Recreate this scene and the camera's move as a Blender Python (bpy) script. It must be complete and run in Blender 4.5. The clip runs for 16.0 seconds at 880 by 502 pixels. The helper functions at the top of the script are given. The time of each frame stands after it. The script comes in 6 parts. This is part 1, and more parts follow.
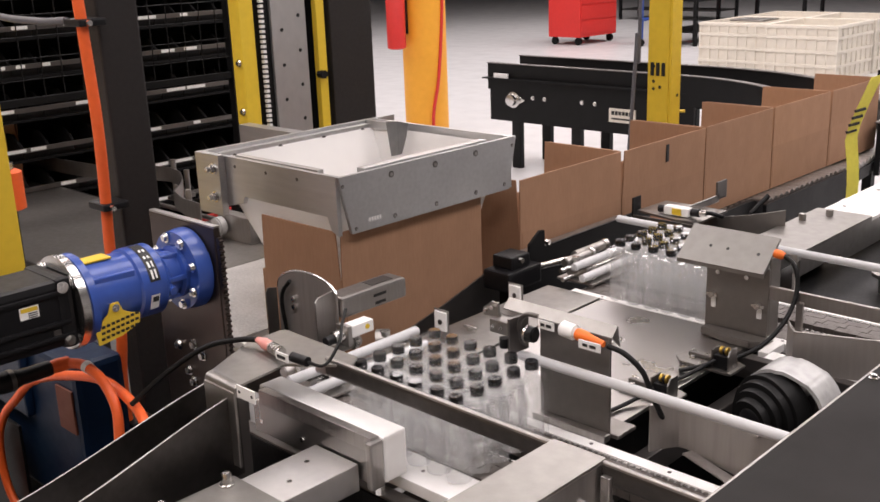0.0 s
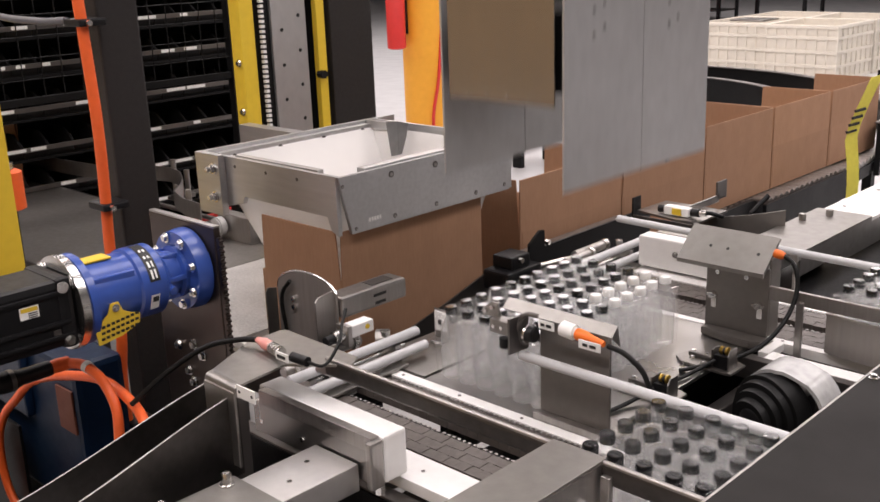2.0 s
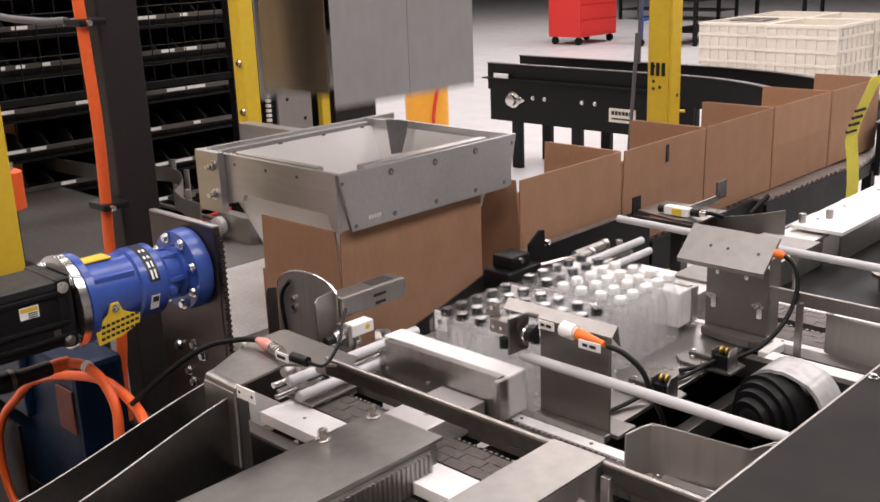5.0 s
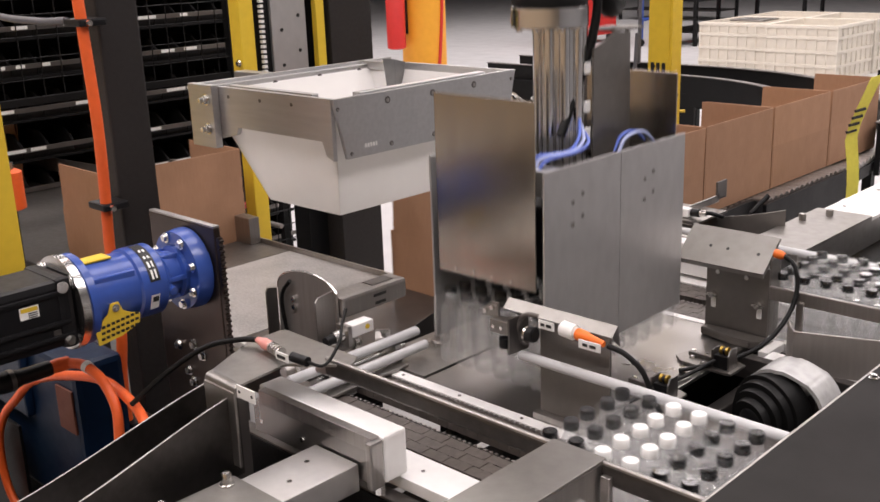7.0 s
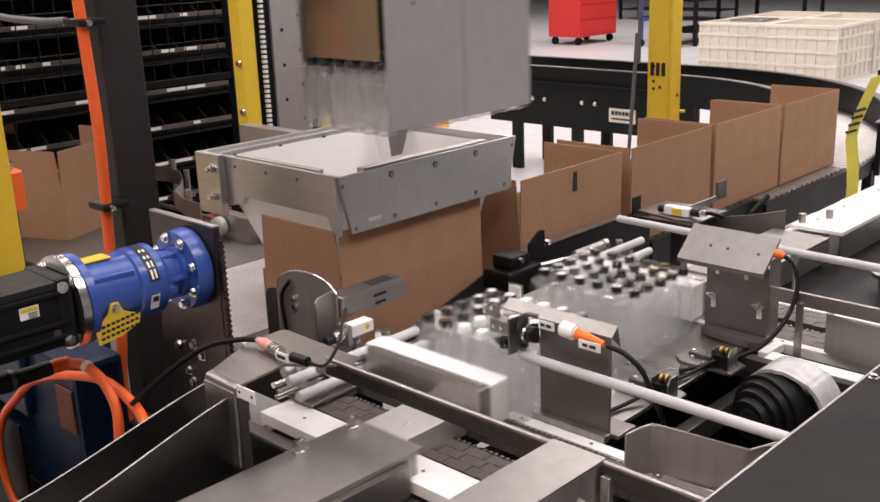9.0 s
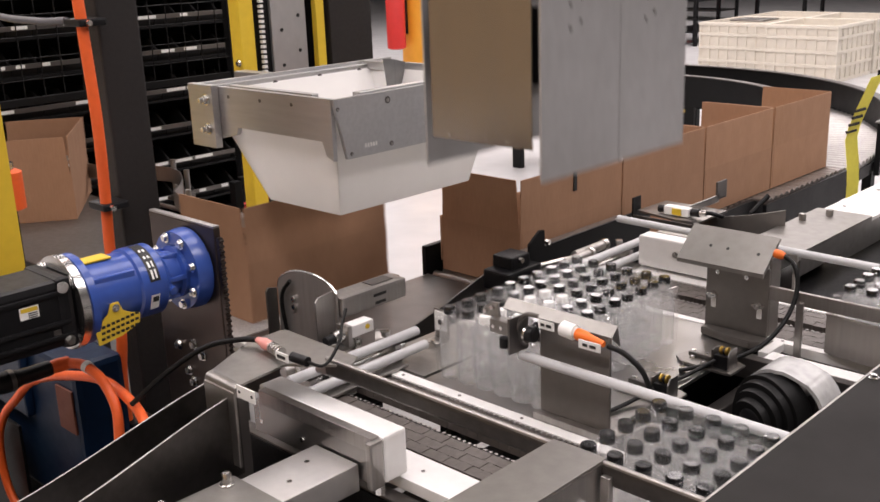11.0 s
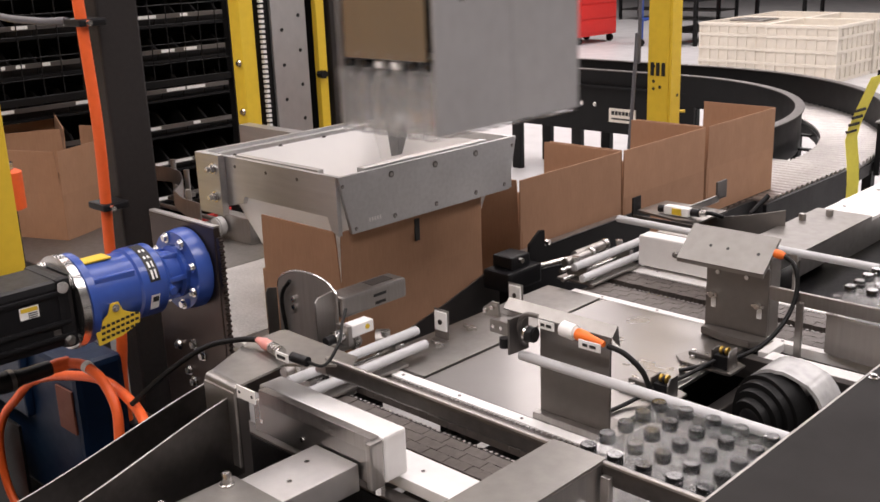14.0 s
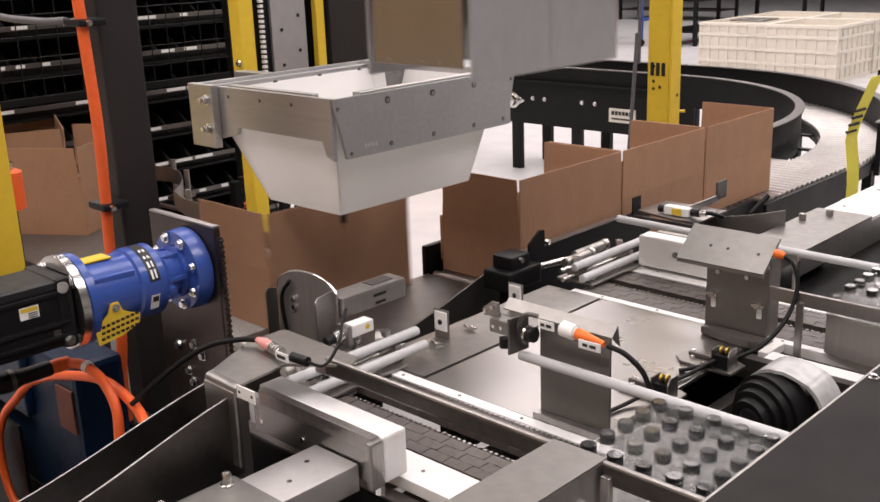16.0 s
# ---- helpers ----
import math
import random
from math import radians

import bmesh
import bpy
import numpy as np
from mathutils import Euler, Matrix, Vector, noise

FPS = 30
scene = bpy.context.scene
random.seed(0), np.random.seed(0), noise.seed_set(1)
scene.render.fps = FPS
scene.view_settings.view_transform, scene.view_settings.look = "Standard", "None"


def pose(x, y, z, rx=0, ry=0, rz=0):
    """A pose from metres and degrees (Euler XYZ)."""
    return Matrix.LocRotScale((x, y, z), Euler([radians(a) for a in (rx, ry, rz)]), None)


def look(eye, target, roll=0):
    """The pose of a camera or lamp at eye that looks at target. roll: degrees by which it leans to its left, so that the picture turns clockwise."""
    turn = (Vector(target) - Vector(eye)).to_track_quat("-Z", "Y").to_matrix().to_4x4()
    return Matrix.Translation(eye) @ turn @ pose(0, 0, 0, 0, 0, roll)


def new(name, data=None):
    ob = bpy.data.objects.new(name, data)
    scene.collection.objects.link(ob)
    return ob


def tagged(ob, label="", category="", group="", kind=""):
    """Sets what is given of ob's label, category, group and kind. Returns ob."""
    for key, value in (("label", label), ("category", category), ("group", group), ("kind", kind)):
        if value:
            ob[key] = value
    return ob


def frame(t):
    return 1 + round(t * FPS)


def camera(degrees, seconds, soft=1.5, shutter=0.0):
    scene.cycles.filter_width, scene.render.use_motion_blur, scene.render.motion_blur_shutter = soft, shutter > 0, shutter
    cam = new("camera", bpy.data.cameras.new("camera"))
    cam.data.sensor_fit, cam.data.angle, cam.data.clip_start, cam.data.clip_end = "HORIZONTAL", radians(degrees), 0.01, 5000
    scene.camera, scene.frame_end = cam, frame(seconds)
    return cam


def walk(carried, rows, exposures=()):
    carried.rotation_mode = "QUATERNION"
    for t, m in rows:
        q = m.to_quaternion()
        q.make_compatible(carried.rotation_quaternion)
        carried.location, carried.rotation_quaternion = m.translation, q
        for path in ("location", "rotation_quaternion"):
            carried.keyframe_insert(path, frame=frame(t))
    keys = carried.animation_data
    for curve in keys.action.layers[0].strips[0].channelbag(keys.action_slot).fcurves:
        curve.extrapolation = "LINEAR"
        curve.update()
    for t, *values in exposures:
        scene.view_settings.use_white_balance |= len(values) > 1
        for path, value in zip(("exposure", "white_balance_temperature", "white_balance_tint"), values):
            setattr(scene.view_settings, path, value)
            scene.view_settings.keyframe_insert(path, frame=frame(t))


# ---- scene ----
cam = camera(46.523, 16.0, soft=1.6, shutter=0.4)
EYE = (0.0, 0.0, 2.08)
AIM = (-2.00898, 2.05572, 1.22093)
walk(cam, [(0, look(EYE, AIM, -2.0743)), (16, look(EYE, AIM, -2.0743))], exposures=[(0, -0.36), (16, -0.36)])

scene.cycles.transparent_max_bounces = 40

# ---- world and lights ----
world = bpy.data.worlds.new("hall_air")
scene.world = world
world.use_nodes = True
world.node_tree.nodes["Background"].inputs[0].default_value = (0.9, 0.95, 1.0, 1)
world.node_tree.nodes["Background"].inputs[1].default_value = 0.03


def lamp(name, x, y, z, sx, sy, watts, color=(1.0, 0.905, 0.905)):
    data = bpy.data.lights.new(name, "AREA")
    data.shape, data.size, data.size_y, data.energy, data.color = "RECTANGLE", sx, sy, watts, color
    ob = new(name, data)
    ob.matrix_world = pose(x, y, z)
    return ob


for lx in (-16.0, -11.0, -6.5, -2.2, 1.8):
    for ly in (-1.0, 3.5, 8.5, 14.0, 20.0):
        watts = 250 if ly > 8 else (275 if lx > 1 else 240 if ly < 0 else 140)
        lamp("high_bay_lamp", lx, ly, 6.6, 2.2, 3.2, watts)

# ---- materials ----


def mat(name, color, rough=0.5, metal=0.0, grain=0.0, scale=20.0, bump=0.0, stretch=(1, 1, 1), color2=None, rough2=None, vary=0.0, coat=0.0, spec=0.5):
    """A principled material with grain and stains at two scales, in metres."""
    m = bpy.data.materials.new(name)
    m.use_nodes = True
    t = m.node_tree
    b = t.nodes["Principled BSDF"]
    b.inputs["Base Color"].default_value = (*color, 1)
    b.inputs["Roughness"].default_value = rough
    b.inputs["Metallic"].default_value = metal
    b.inputs["Coat Weight"].default_value = coat
    b.inputs["Specular IOR Level"].default_value = spec
    if not (grain or bump):
        return m
    geo = t.nodes.new("ShaderNodeTexCoord")
    mp = t.nodes.new("ShaderNodeMapping")
    mp.inputs["Scale"].default_value = stretch
    t.links.new(geo.outputs["Object"], mp.inputs["Vector"])
    fine, big = t.nodes.new("ShaderNodeTexNoise"), t.nodes.new("ShaderNodeTexNoise")
    fine.inputs["Scale"].default_value, fine.inputs["Detail"].default_value = scale, 6
    big.inputs["Scale"].default_value, big.inputs["Detail"].default_value = scale / 14, 4
    t.links.new(mp.outputs[0], fine.inputs["Vector"])
    t.links.new(geo.outputs["Object"], big.inputs["Vector"])
    mul = t.nodes.new("ShaderNodeMath")
    mul.operation = "MULTIPLY_ADD"
    t.links.new(fine.outputs[0], mul.inputs[0])
    mul.inputs[1].default_value = 0.5
    half = t.nodes.new("ShaderNodeMath")
    half.operation = "MULTIPLY"
    half.inputs[1].default_value = 0.5
    t.links.new(big.outputs[0], half.inputs[0])
    t.links.new(half.outputs[0], mul.inputs[2])
    ramp = t.nodes.new("ShaderNodeMapRange")
    ramp.inputs["From Min"].default_value, ramp.inputs["From Max"].default_value = 0.3, 0.7
    t.links.new(mul.outputs[0], ramp.inputs["Value"])
    mix = t.nodes.new("ShaderNodeMix")
    mix.data_type = "RGBA"
    c2 = color2 or tuple(c * (1 - grain) for c in color)
    mix.inputs["A"].default_value, mix.inputs["B"].default_value = (*color, 1), (*c2, 1)
    t.links.new(ramp.outputs[0], mix.inputs["Factor"])
    last = mix.outputs["Result"]
    if vary:
        info, hsv = t.nodes.new("ShaderNodeObjectInfo"), t.nodes.new("ShaderNodeHueSaturation")
        rng = t.nodes.new("ShaderNodeMapRange")
        rng.inputs["To Min"].default_value, rng.inputs["To Max"].default_value = 1 - vary, 1 + vary
        t.links.new(info.outputs["Random"], rng.inputs["Value"])
        t.links.new(rng.outputs[0], hsv.inputs["Value"])
        t.links.new(last, hsv.inputs["Color"])
        last = hsv.outputs["Color"]
    t.links.new(last, b.inputs["Base Color"])
    rr = t.nodes.new("ShaderNodeMapRange")
    rr.inputs["To Min"].default_value, rr.inputs["To Max"].default_value = rough, rough2 if rough2 is not None else min(1, rough * 1.35)
    t.links.new(ramp.outputs[0], rr.inputs["Value"])
    t.links.new(rr.outputs[0], b.inputs["Roughness"])
    if bump:
        bp = t.nodes.new("ShaderNodeBump")
        bp.inputs["Strength"].default_value, bp.inputs["Distance"].default_value = bump, 0.002
        t.links.new(fine.outputs[0], bp.inputs["Height"])
        t.links.new(bp.outputs[0], b.inputs["Normal"])
    return m


STEEL = mat("brushed_stainless", (0.43, 0.41, 0.39), 0.34, 1.0, 0.25, 90, 0.03, (1, 1, 0.06), rough2=0.44)
STEEL_FLAT = mat("mill_stainless_sheet", (0.355, 0.34, 0.325), 0.24, 1.0, 0.2, 3.2, 0.0, rough2=0.34)
# Stainless darkened in its base colour to carry the dark surroundings it reflects.
GUIDE_STEEL = mat("dark_reflection_guide", (0.11, 0.102, 0.096), 0.34, 1.0, 0.3, 50, 0.05, rough2=0.5)
# Base colour holds the dark ceiling reflection of a stainless sheet; specular nearly off.
COVER_STEEL = mat("dark_reflection_cover", (0.030, 0.0285, 0.0275), 0.42, 0.0, 0.3, 7, 0.0, rough2=0.55, spec=0.025)
GATE_STEEL = mat("satin_gate_steel", (0.40, 0.375, 0.355), 0.48, 0.75, 0.2, 60, 0.02, (1, 1, 0.1), rough2=0.6)
BRACKET_STEEL = mat("grey_bracket_steel", (0.235, 0.22, 0.205), 0.40, 0.9, 0.12, 40, 0.0)
DEFLECTOR = mat("grey_blade_aluminium", (0.26, 0.26, 0.26), 0.45, 0.8, 0.15, 30, 0.02)
BELT = mat("pale_grey_mesh_belt", (0.56, 0.54, 0.52), 0.38, 0.35, 0.45, 75, 0.5, (1, 2.2, 1))
TUBE_STEEL = mat("bright_ground_tube", (0.78, 0.78, 0.785), 0.15, 1.0, 0.12, 50, 0.02, (1, 1, 0.05), rough2=0.2)
MIRROR = mat("polished_stainless", (0.42, 0.385, 0.335), 0.17, 1.0, 0.2, 30, 0.0, (1, 1, 0.03), rough2=0.25)
BEAM_STEEL = mat("bead_blasted_stainless", (0.72, 0.70, 0.68), 0.42, 0.9, 0.12, 40, 0.03, rough2=0.5)
# Near-mirror stainless; the dark brown it reflects is put into the colour.
DARK_REFLECT = mat("dark_reflection_plate", (0.085, 0.066, 0.058), 0.26, 0.9, 0.35, 9, 0.02, rough2=0.42)
SUPPORT_STEEL = mat("scuffed_support_steel", (0.34, 0.325, 0.305), 0.36, 1.0, 0.2, 30, 0.02, rough2=0.48)
DARK_STEEL = mat("dark_plate_steel", (0.17, 0.158, 0.15), 0.36, 0.9, 0.14, 12, 0.0, rough2=0.46)
ALU = mat("machined_aluminium", (0.60, 0.60, 0.60), 0.34, 1.0, 0.15, 70, 0.04, (0.08, 1, 1), rough2=0.5)
ALU_SATIN = mat("satin_aluminium_plate", (0.56, 0.555, 0.55), 0.38, 0.85, 0.14, 26, 0.02, (1, 1, 0.6), rough2=0.52)
CLOUDY = mat("cloudy_plastic", (0.55, 0.55, 0.54), 0.2, 0, 0.55, 24, 0.5)
WHITE = mat("white_polyethylene", (0.80, 0.79, 0.77), 0.45, 0, 0.12, 30, 0.06, spec=0.4)
RAIL_WHITE = mat("scuffed_white_rail_plastic", (0.56, 0.565, 0.57), 0.38, 0, 0.2, 40, 0.06, (0.2, 1, 1), spec=0.4)
BIN_PLASTIC = mat("matt_black_bin_plastic", (0.016, 0.0155, 0.016), 0.5, 0, 0.3, 40, 0.03, spec=0.3)
LINER = mat("white_liner_plastic", (0.88, 0.87, 0.85), 0.45, 0, 0.06, 20, 0.03, spec=0.4)


def thin(m, share, color):
    """Lets part of the light through a thin plastic sheet."""
    t = m.node_tree
    tl, mx = t.nodes.new("ShaderNodeBsdfTranslucent"), t.nodes.new("ShaderNodeMixShader")
    tl.inputs[0].default_value = (*color, 1)
    mx.inputs[0].default_value = share
    t.links.new(t.nodes["Principled BSDF"].outputs[0], mx.inputs[1])
    t.links.new(tl.outputs[0], mx.inputs[2])
    t.links.new(mx.outputs[0], t.nodes["Material Output"].inputs[0])


thin(LINER, 0.4, (0.93, 0.92, 0.90))
CARD = mat("brown_corrugated_card", (0.37, 0.208, 0.122), 0.85, 0, 0.16, 160, 0.12, (1, 1, 0.12), vary=0.06)
BLACK = mat("black_powder_coat", (0.006, 0.006, 0.0065), 0.42, 0, 0.4, 120, 0.1, spec=0.22)
BLACK_PLASTIC = mat("black_plastic", (0.007, 0.007, 0.008), 0.36, 0, 0.3, 60, 0.03, spec=0.28)
CHARCOAL = mat("charcoal_painted_column", (0.024, 0.021, 0.020), 0.45, 0, 0.3, 60, 0.06, spec=0.3)
BLUE = mat("blue_enamel", (0.035, 0.085, 0.36), 0.28, 0, 0.25, 30, 0.08, coat=0.3)
DEEP_BLUE = mat("deep_blue_enamel", (0.004, 0.016, 0.045), 0.35, 0, 0.3, 30, 0.06, spec=0.25)
YELLOW = mat("yellow_safety_paint", (0.72, 0.50, 0.035), 0.42, 0, 0.14, 25, 0.05)
STRAP_YELLOW = mat("pale_yellow_webbing", (0.78, 0.70, 0.10), 0.55, 0, 0.15, 60, 0.08)
ORANGE = mat("orange_column_paint", (0.88, 0.40, 0.03), 0.5, 0, 0.12, 15, 0.05)
HOSE = mat("orange_rubber_hose", (0.80, 0.12, 0.02), 0.42, 0, 0.15, 60, 0.05)
RED = mat("red_enamel", (0.62, 0.03, 0.025), 0.4, 0, 0.15, 20, 0.03)
GREEN = mat("green_plastic", (0.05, 0.42, 0.06), 0.45, 0, 0.15, 20, 0.03)
CONCRETE = mat("sealed_concrete", (0.585, 0.58, 0.58), 0.28, 0, 0.22, 3.0, 0.03, rough2=0.5)
WALLPAINT = mat("pale_hall_paint", (0.55, 0.55, 0.54), 0.7, 0, 0.1, 4, 0.02)
CEILPAINT = mat("grey_ceiling_paint", (0.22, 0.22, 0.22), 0.8, 0, 0.1, 4, 0.02)
# Tan chosen only for what the polished end plates reflect.
TAN_REFLECTOR = mat("tan_reflected_wall", (0.36, 0.27, 0.17), 0.7, 0, 0.12, 3, 0.02)
IVORY = mat("ivory_crate_plastic", (0.72, 0.67, 0.58), 0.5, 0, 0.15, 12, 0.04)
CHAIN = mat("dark_conveyor_chain", (0.125, 0.108, 0.096), 0.4, 0.3, 0.4, 60, 0.2)
RUBBER = mat("black_rubber", (0.006, 0.006, 0.006), 0.42, 0, 0.3, 60, 0.05, spec=0.22)
CHROME = mat("zinc_bolt", (0.72, 0.71, 0.69), 0.2, 1.0, 0.1, 60, 0.02)
LABEL = mat("white_label", (0.8, 0.8, 0.78), 0.5, 0, 0.06, 60, 0.01)
INK = mat("black_ink", (0.01, 0.01, 0.01), 0.5)
BRASS = mat("brass_fitting", (0.72, 0.5, 0.12), 0.25, 1.0, 0.2, 60, 0.02)
SENSOR_ORANGE = mat("orange_plug", (0.85, 0.18, 0.02), 0.4, 0, 0.1, 40, 0.02)
PINK = mat("red_translucent_plug", (0.72, 0.30, 0.26), 0.3, 0, 0.1, 40, 0.02)
BLUE_TUBE = mat("blue_air_tube", (0.10, 0.16, 0.55), 0.35)
PALE_TUBE = mat("pale_blue_air_tube", (0.38, 0.44, 0.68), 0.35)
GREYCABLE = mat("grey_cable", (0.10, 0.10, 0.11), 0.5)
CAP_BLACK = mat("black_cap_plastic", (0.008, 0.008, 0.009), 0.16, 0, 0.2, 300, 0.0, coat=0.4)
CAP_WHITE = mat("white_cap_plastic", (0.82, 0.82, 0.80), 0.35, 0, 0.05, 300, 0.02)


def clear(name, tint, amount, rough, haze, rim):
    """A thin clear plastic: mostly let through, with gloss and a little haze."""
    m = bpy.data.materials.new(name)
    m.use_nodes = True
    t = m.node_tree
    t.nodes.remove(t.nodes["Principled BSDF"])
    out = t.nodes["Material Output"]
    tr, gl, df = t.nodes.new("ShaderNodeBsdfTransparent"), t.nodes.new("ShaderNodeBsdfGlossy"), t.nodes.new("ShaderNodeBsdfTranslucent")
    d2 = t.nodes.new("ShaderNodeBsdfDiffuse")
    tr.inputs[0].default_value = (*tint, 1)
    gl.inputs["Roughness"].default_value = rough
    df.inputs[0].default_value = d2.inputs[0].default_value = (0.96, 0.97, 0.97, 1)
    m0, m1, m2 = (t.nodes.new("ShaderNodeMixShader") for _ in range(3))
    edge, grow, lift = t.nodes.new("ShaderNodeLayerWeight"), t.nodes.new("ShaderNodeMath"), t.nodes.new("ShaderNodeMath")
    edge.inputs["Blend"].default_value = 0.5
    grow.operation, lift.operation = "POWER", "MULTIPLY_ADD"
    grow.inputs[1].default_value = 4.0
    lift.inputs[1].default_value, lift.inputs[2].default_value = rim, amount
    t.links.new(edge.outputs["Facing"], grow.inputs[0])
    t.links.new(grow.outputs[0], lift.inputs[0])
    noise_t, coord, bump = t.nodes.new("ShaderNodeTexNoise"), t.nodes.new("ShaderNodeTexCoord"), t.nodes.new("ShaderNodeBump")
    noise_t.inputs["Scale"].default_value = 55
    bump.inputs["Strength"].default_value, bump.inputs["Distance"].default_value = 0.6, 0.003
    t.links.new(coord.outputs["Object"], noise_t.inputs["Vector"])
    t.links.new(noise_t.outputs[0], bump.inputs["Height"])
    t.links.new(bump.outputs[0], gl.inputs["Normal"])
    m0.inputs[0].default_value = 0.4
    t.links.new(df.outputs[0], m0.inputs[1])
    t.links.new(d2.outputs[0], m0.inputs[2])
    m1.inputs[0].default_value = haze
    t.links.new(tr.outputs[0], m1.inputs[1])
    t.links.new(m0.outputs[0], m1.inputs[2])
    t.links.new(lift.outputs[0], m2.inputs[0])
    t.links.new(m1.outputs[0], m2.inputs[1])
    t.links.new(gl.outputs[0], m2.inputs[2])
    t.links.new(m2.outputs[0], out.inputs[0])
    return m


PET = clear("clear_bottle_plastic", (0.992, 0.994, 0.995), 0.075, 0.06, 0.15, 0.75)
FILM = clear("clear_shrink_film", (0.997, 0.997, 0.997), 0.014, 0.035, 0.014, 0.2)

# ---- building helpers ----
ORIGIN = {}


def thing(name, at, label, category, group="", kind=""):
    ob = new(name)
    ob.location = at
    ob.empty_display_size = 0.05
    ORIGIN[ob] = Vector(at)
    return tagged(ob, label, category, group, kind)


def part(name, bm, material, parent=None, label="", smooth=False):
    """One mesh from a bmesh that is given in world coordinates, under a thing or a part."""
    me = bpy.data.meshes.new(name)
    if parent is not None:
        base = ORIGIN[parent]
        bmesh.ops.translate(bm, verts=bm.verts, vec=-base)
    bmesh.ops.recalc_face_normals(bm, faces=bm.faces)
    for f in bm.faces:
        f.smooth = smooth
    bm.to_mesh(me)
    bm.free()
    me.materials.append(material)
    if smooth:
        me.set_sharp_from_angle(angle=radians(40))
    ob = new(name, me)
    if parent is not None:
        ob.parent = parent
        ORIGIN[ob] = ORIGIN[parent]
    return tagged(ob, label)


def solid(name, bm, material, label, category="", kind="", group="", smooth=False, at=None):
    """A thing or piece of the setting that is one mesh."""
    base = Vector(at) if at else Vector((0, 0, 0))
    bmesh.ops.translate(bm, verts=bm.verts, vec=-base)
    ob = part(name, bm, material, None, label, smooth)
    ob.location = base
    ORIGIN[ob] = base
    return tagged(ob, label, category, group, kind)


def bx(x0, x1, y0, y1, z0, z1, bev=0.0, bm=None):
    bm = bm or bmesh.new()
    r = bmesh.ops.create_cube(bm, size=1.0)
    vs = r["verts"]
    bmesh.ops.scale(bm, verts=vs, vec=(abs(x1 - x0), abs(y1 - y0), abs(z1 - z0)))
    bmesh.ops.translate(bm, verts=vs, vec=((x0 + x1) / 2, (y0 + y1) / 2, (z0 + z1) / 2))
    if bev:
        bmesh.ops.bevel(bm, geom=list({e for v in vs for e in v.link_edges}), offset=bev, segments=2, affect="EDGES", profile=0.6)
    return bm


def rod(p0, p1, r, seg=16, bm=None, r2=None, bev=0.0):
    """A straight round bar from p0 to p1."""
    bm = bm or bmesh.new()
    p0, p1 = Vector(p0), Vector(p1)
    d = p1 - p0
    m = Matrix.Translation((p0 + p1) / 2) @ d.to_track_quat("Z", "Y").to_matrix().to_4x4()
    res = bmesh.ops.create_cone(bm, cap_ends=True, segments=seg, radius1=r, radius2=r if r2 is None else r2, depth=d.length, matrix=m)
    if bev:
        vs = res["verts"]
        es = [e for e in {e for v in vs for e in v.link_edges} if any(len(f.verts) > 4 for f in e.link_faces)]
        bmesh.ops.bevel(bm, geom=es, offset=bev, segments=2, affect="EDGES")
    return bm


def lathe(p0, axis, profile, seg=24, bm=None):
    """Turned shape: profile rows (along, radius) from p0 along axis."""
    bm = bm or bmesh.new()
    m = Matrix.Translation(p0) @ Vector(axis).to_track_quat("Z", "Y").to_matrix().to_4x4()
    rings = []
    for a, r in profile:
        rings.append([bm.verts.new(m @ Vector((r * math.cos(2 * math.pi * k / seg), r * math.sin(2 * math.pi * k / seg), a))) for k in range(seg)])
    for q, w in zip(rings, rings[1:]):
        for k in range(seg):
            bm.faces.new((q[k], q[(k + 1) % seg], w[(k + 1) % seg], w[k]))
    bm.faces.new(rings[0])
    bm.faces.new(rings[-1])
    return bm


def tube(points, r, seg=10, bm=None, steps=6):
    """A bent round cable or hose through the points."""
    bm = bm or bmesh.new()
    pts = [Vector(p) for p in points]
    pp = [pts[0] * 2 - pts[1]] + pts + [pts[-1] * 2 - pts[-2]]
    path = []
    for i in range(1, len(pp) - 2):
        a, b, c, d = pp[i - 1:i + 3]
        for s in range(steps):
            u = s / steps
            path.append(0.5 * (2 * b + (c - a) * u + (2 * a - 5 * b + 4 * c - d) * u * u + (3 * b - a - 3 * c + d) * u ** 3))
    path.append(pts[-1])
    rings, side = [], Vector((0.31, 0.2, 0.93))
    for i, p in enumerate(path):
        t = (path[min(i + 1, len(path) - 1)] - path[max(i - 1, 0)]).normalized()
        side = (side - t * side.dot(t)).normalized()
        up = t.cross(side)
        rings.append([bm.verts.new(p + r * (math.cos(2 * math.pi * k / seg) * side + math.sin(2 * math.pi * k / seg) * up)) for k in range(seg)])
    for q, w in zip(rings, rings[1:]):
        for k in range(seg):
            bm.faces.new((q[k], q[(k + 1) % seg], w[(k + 1) % seg], w[k]))
    bm.faces.new(rings[0])
    bm.faces.new(rings[-1])
    return bm


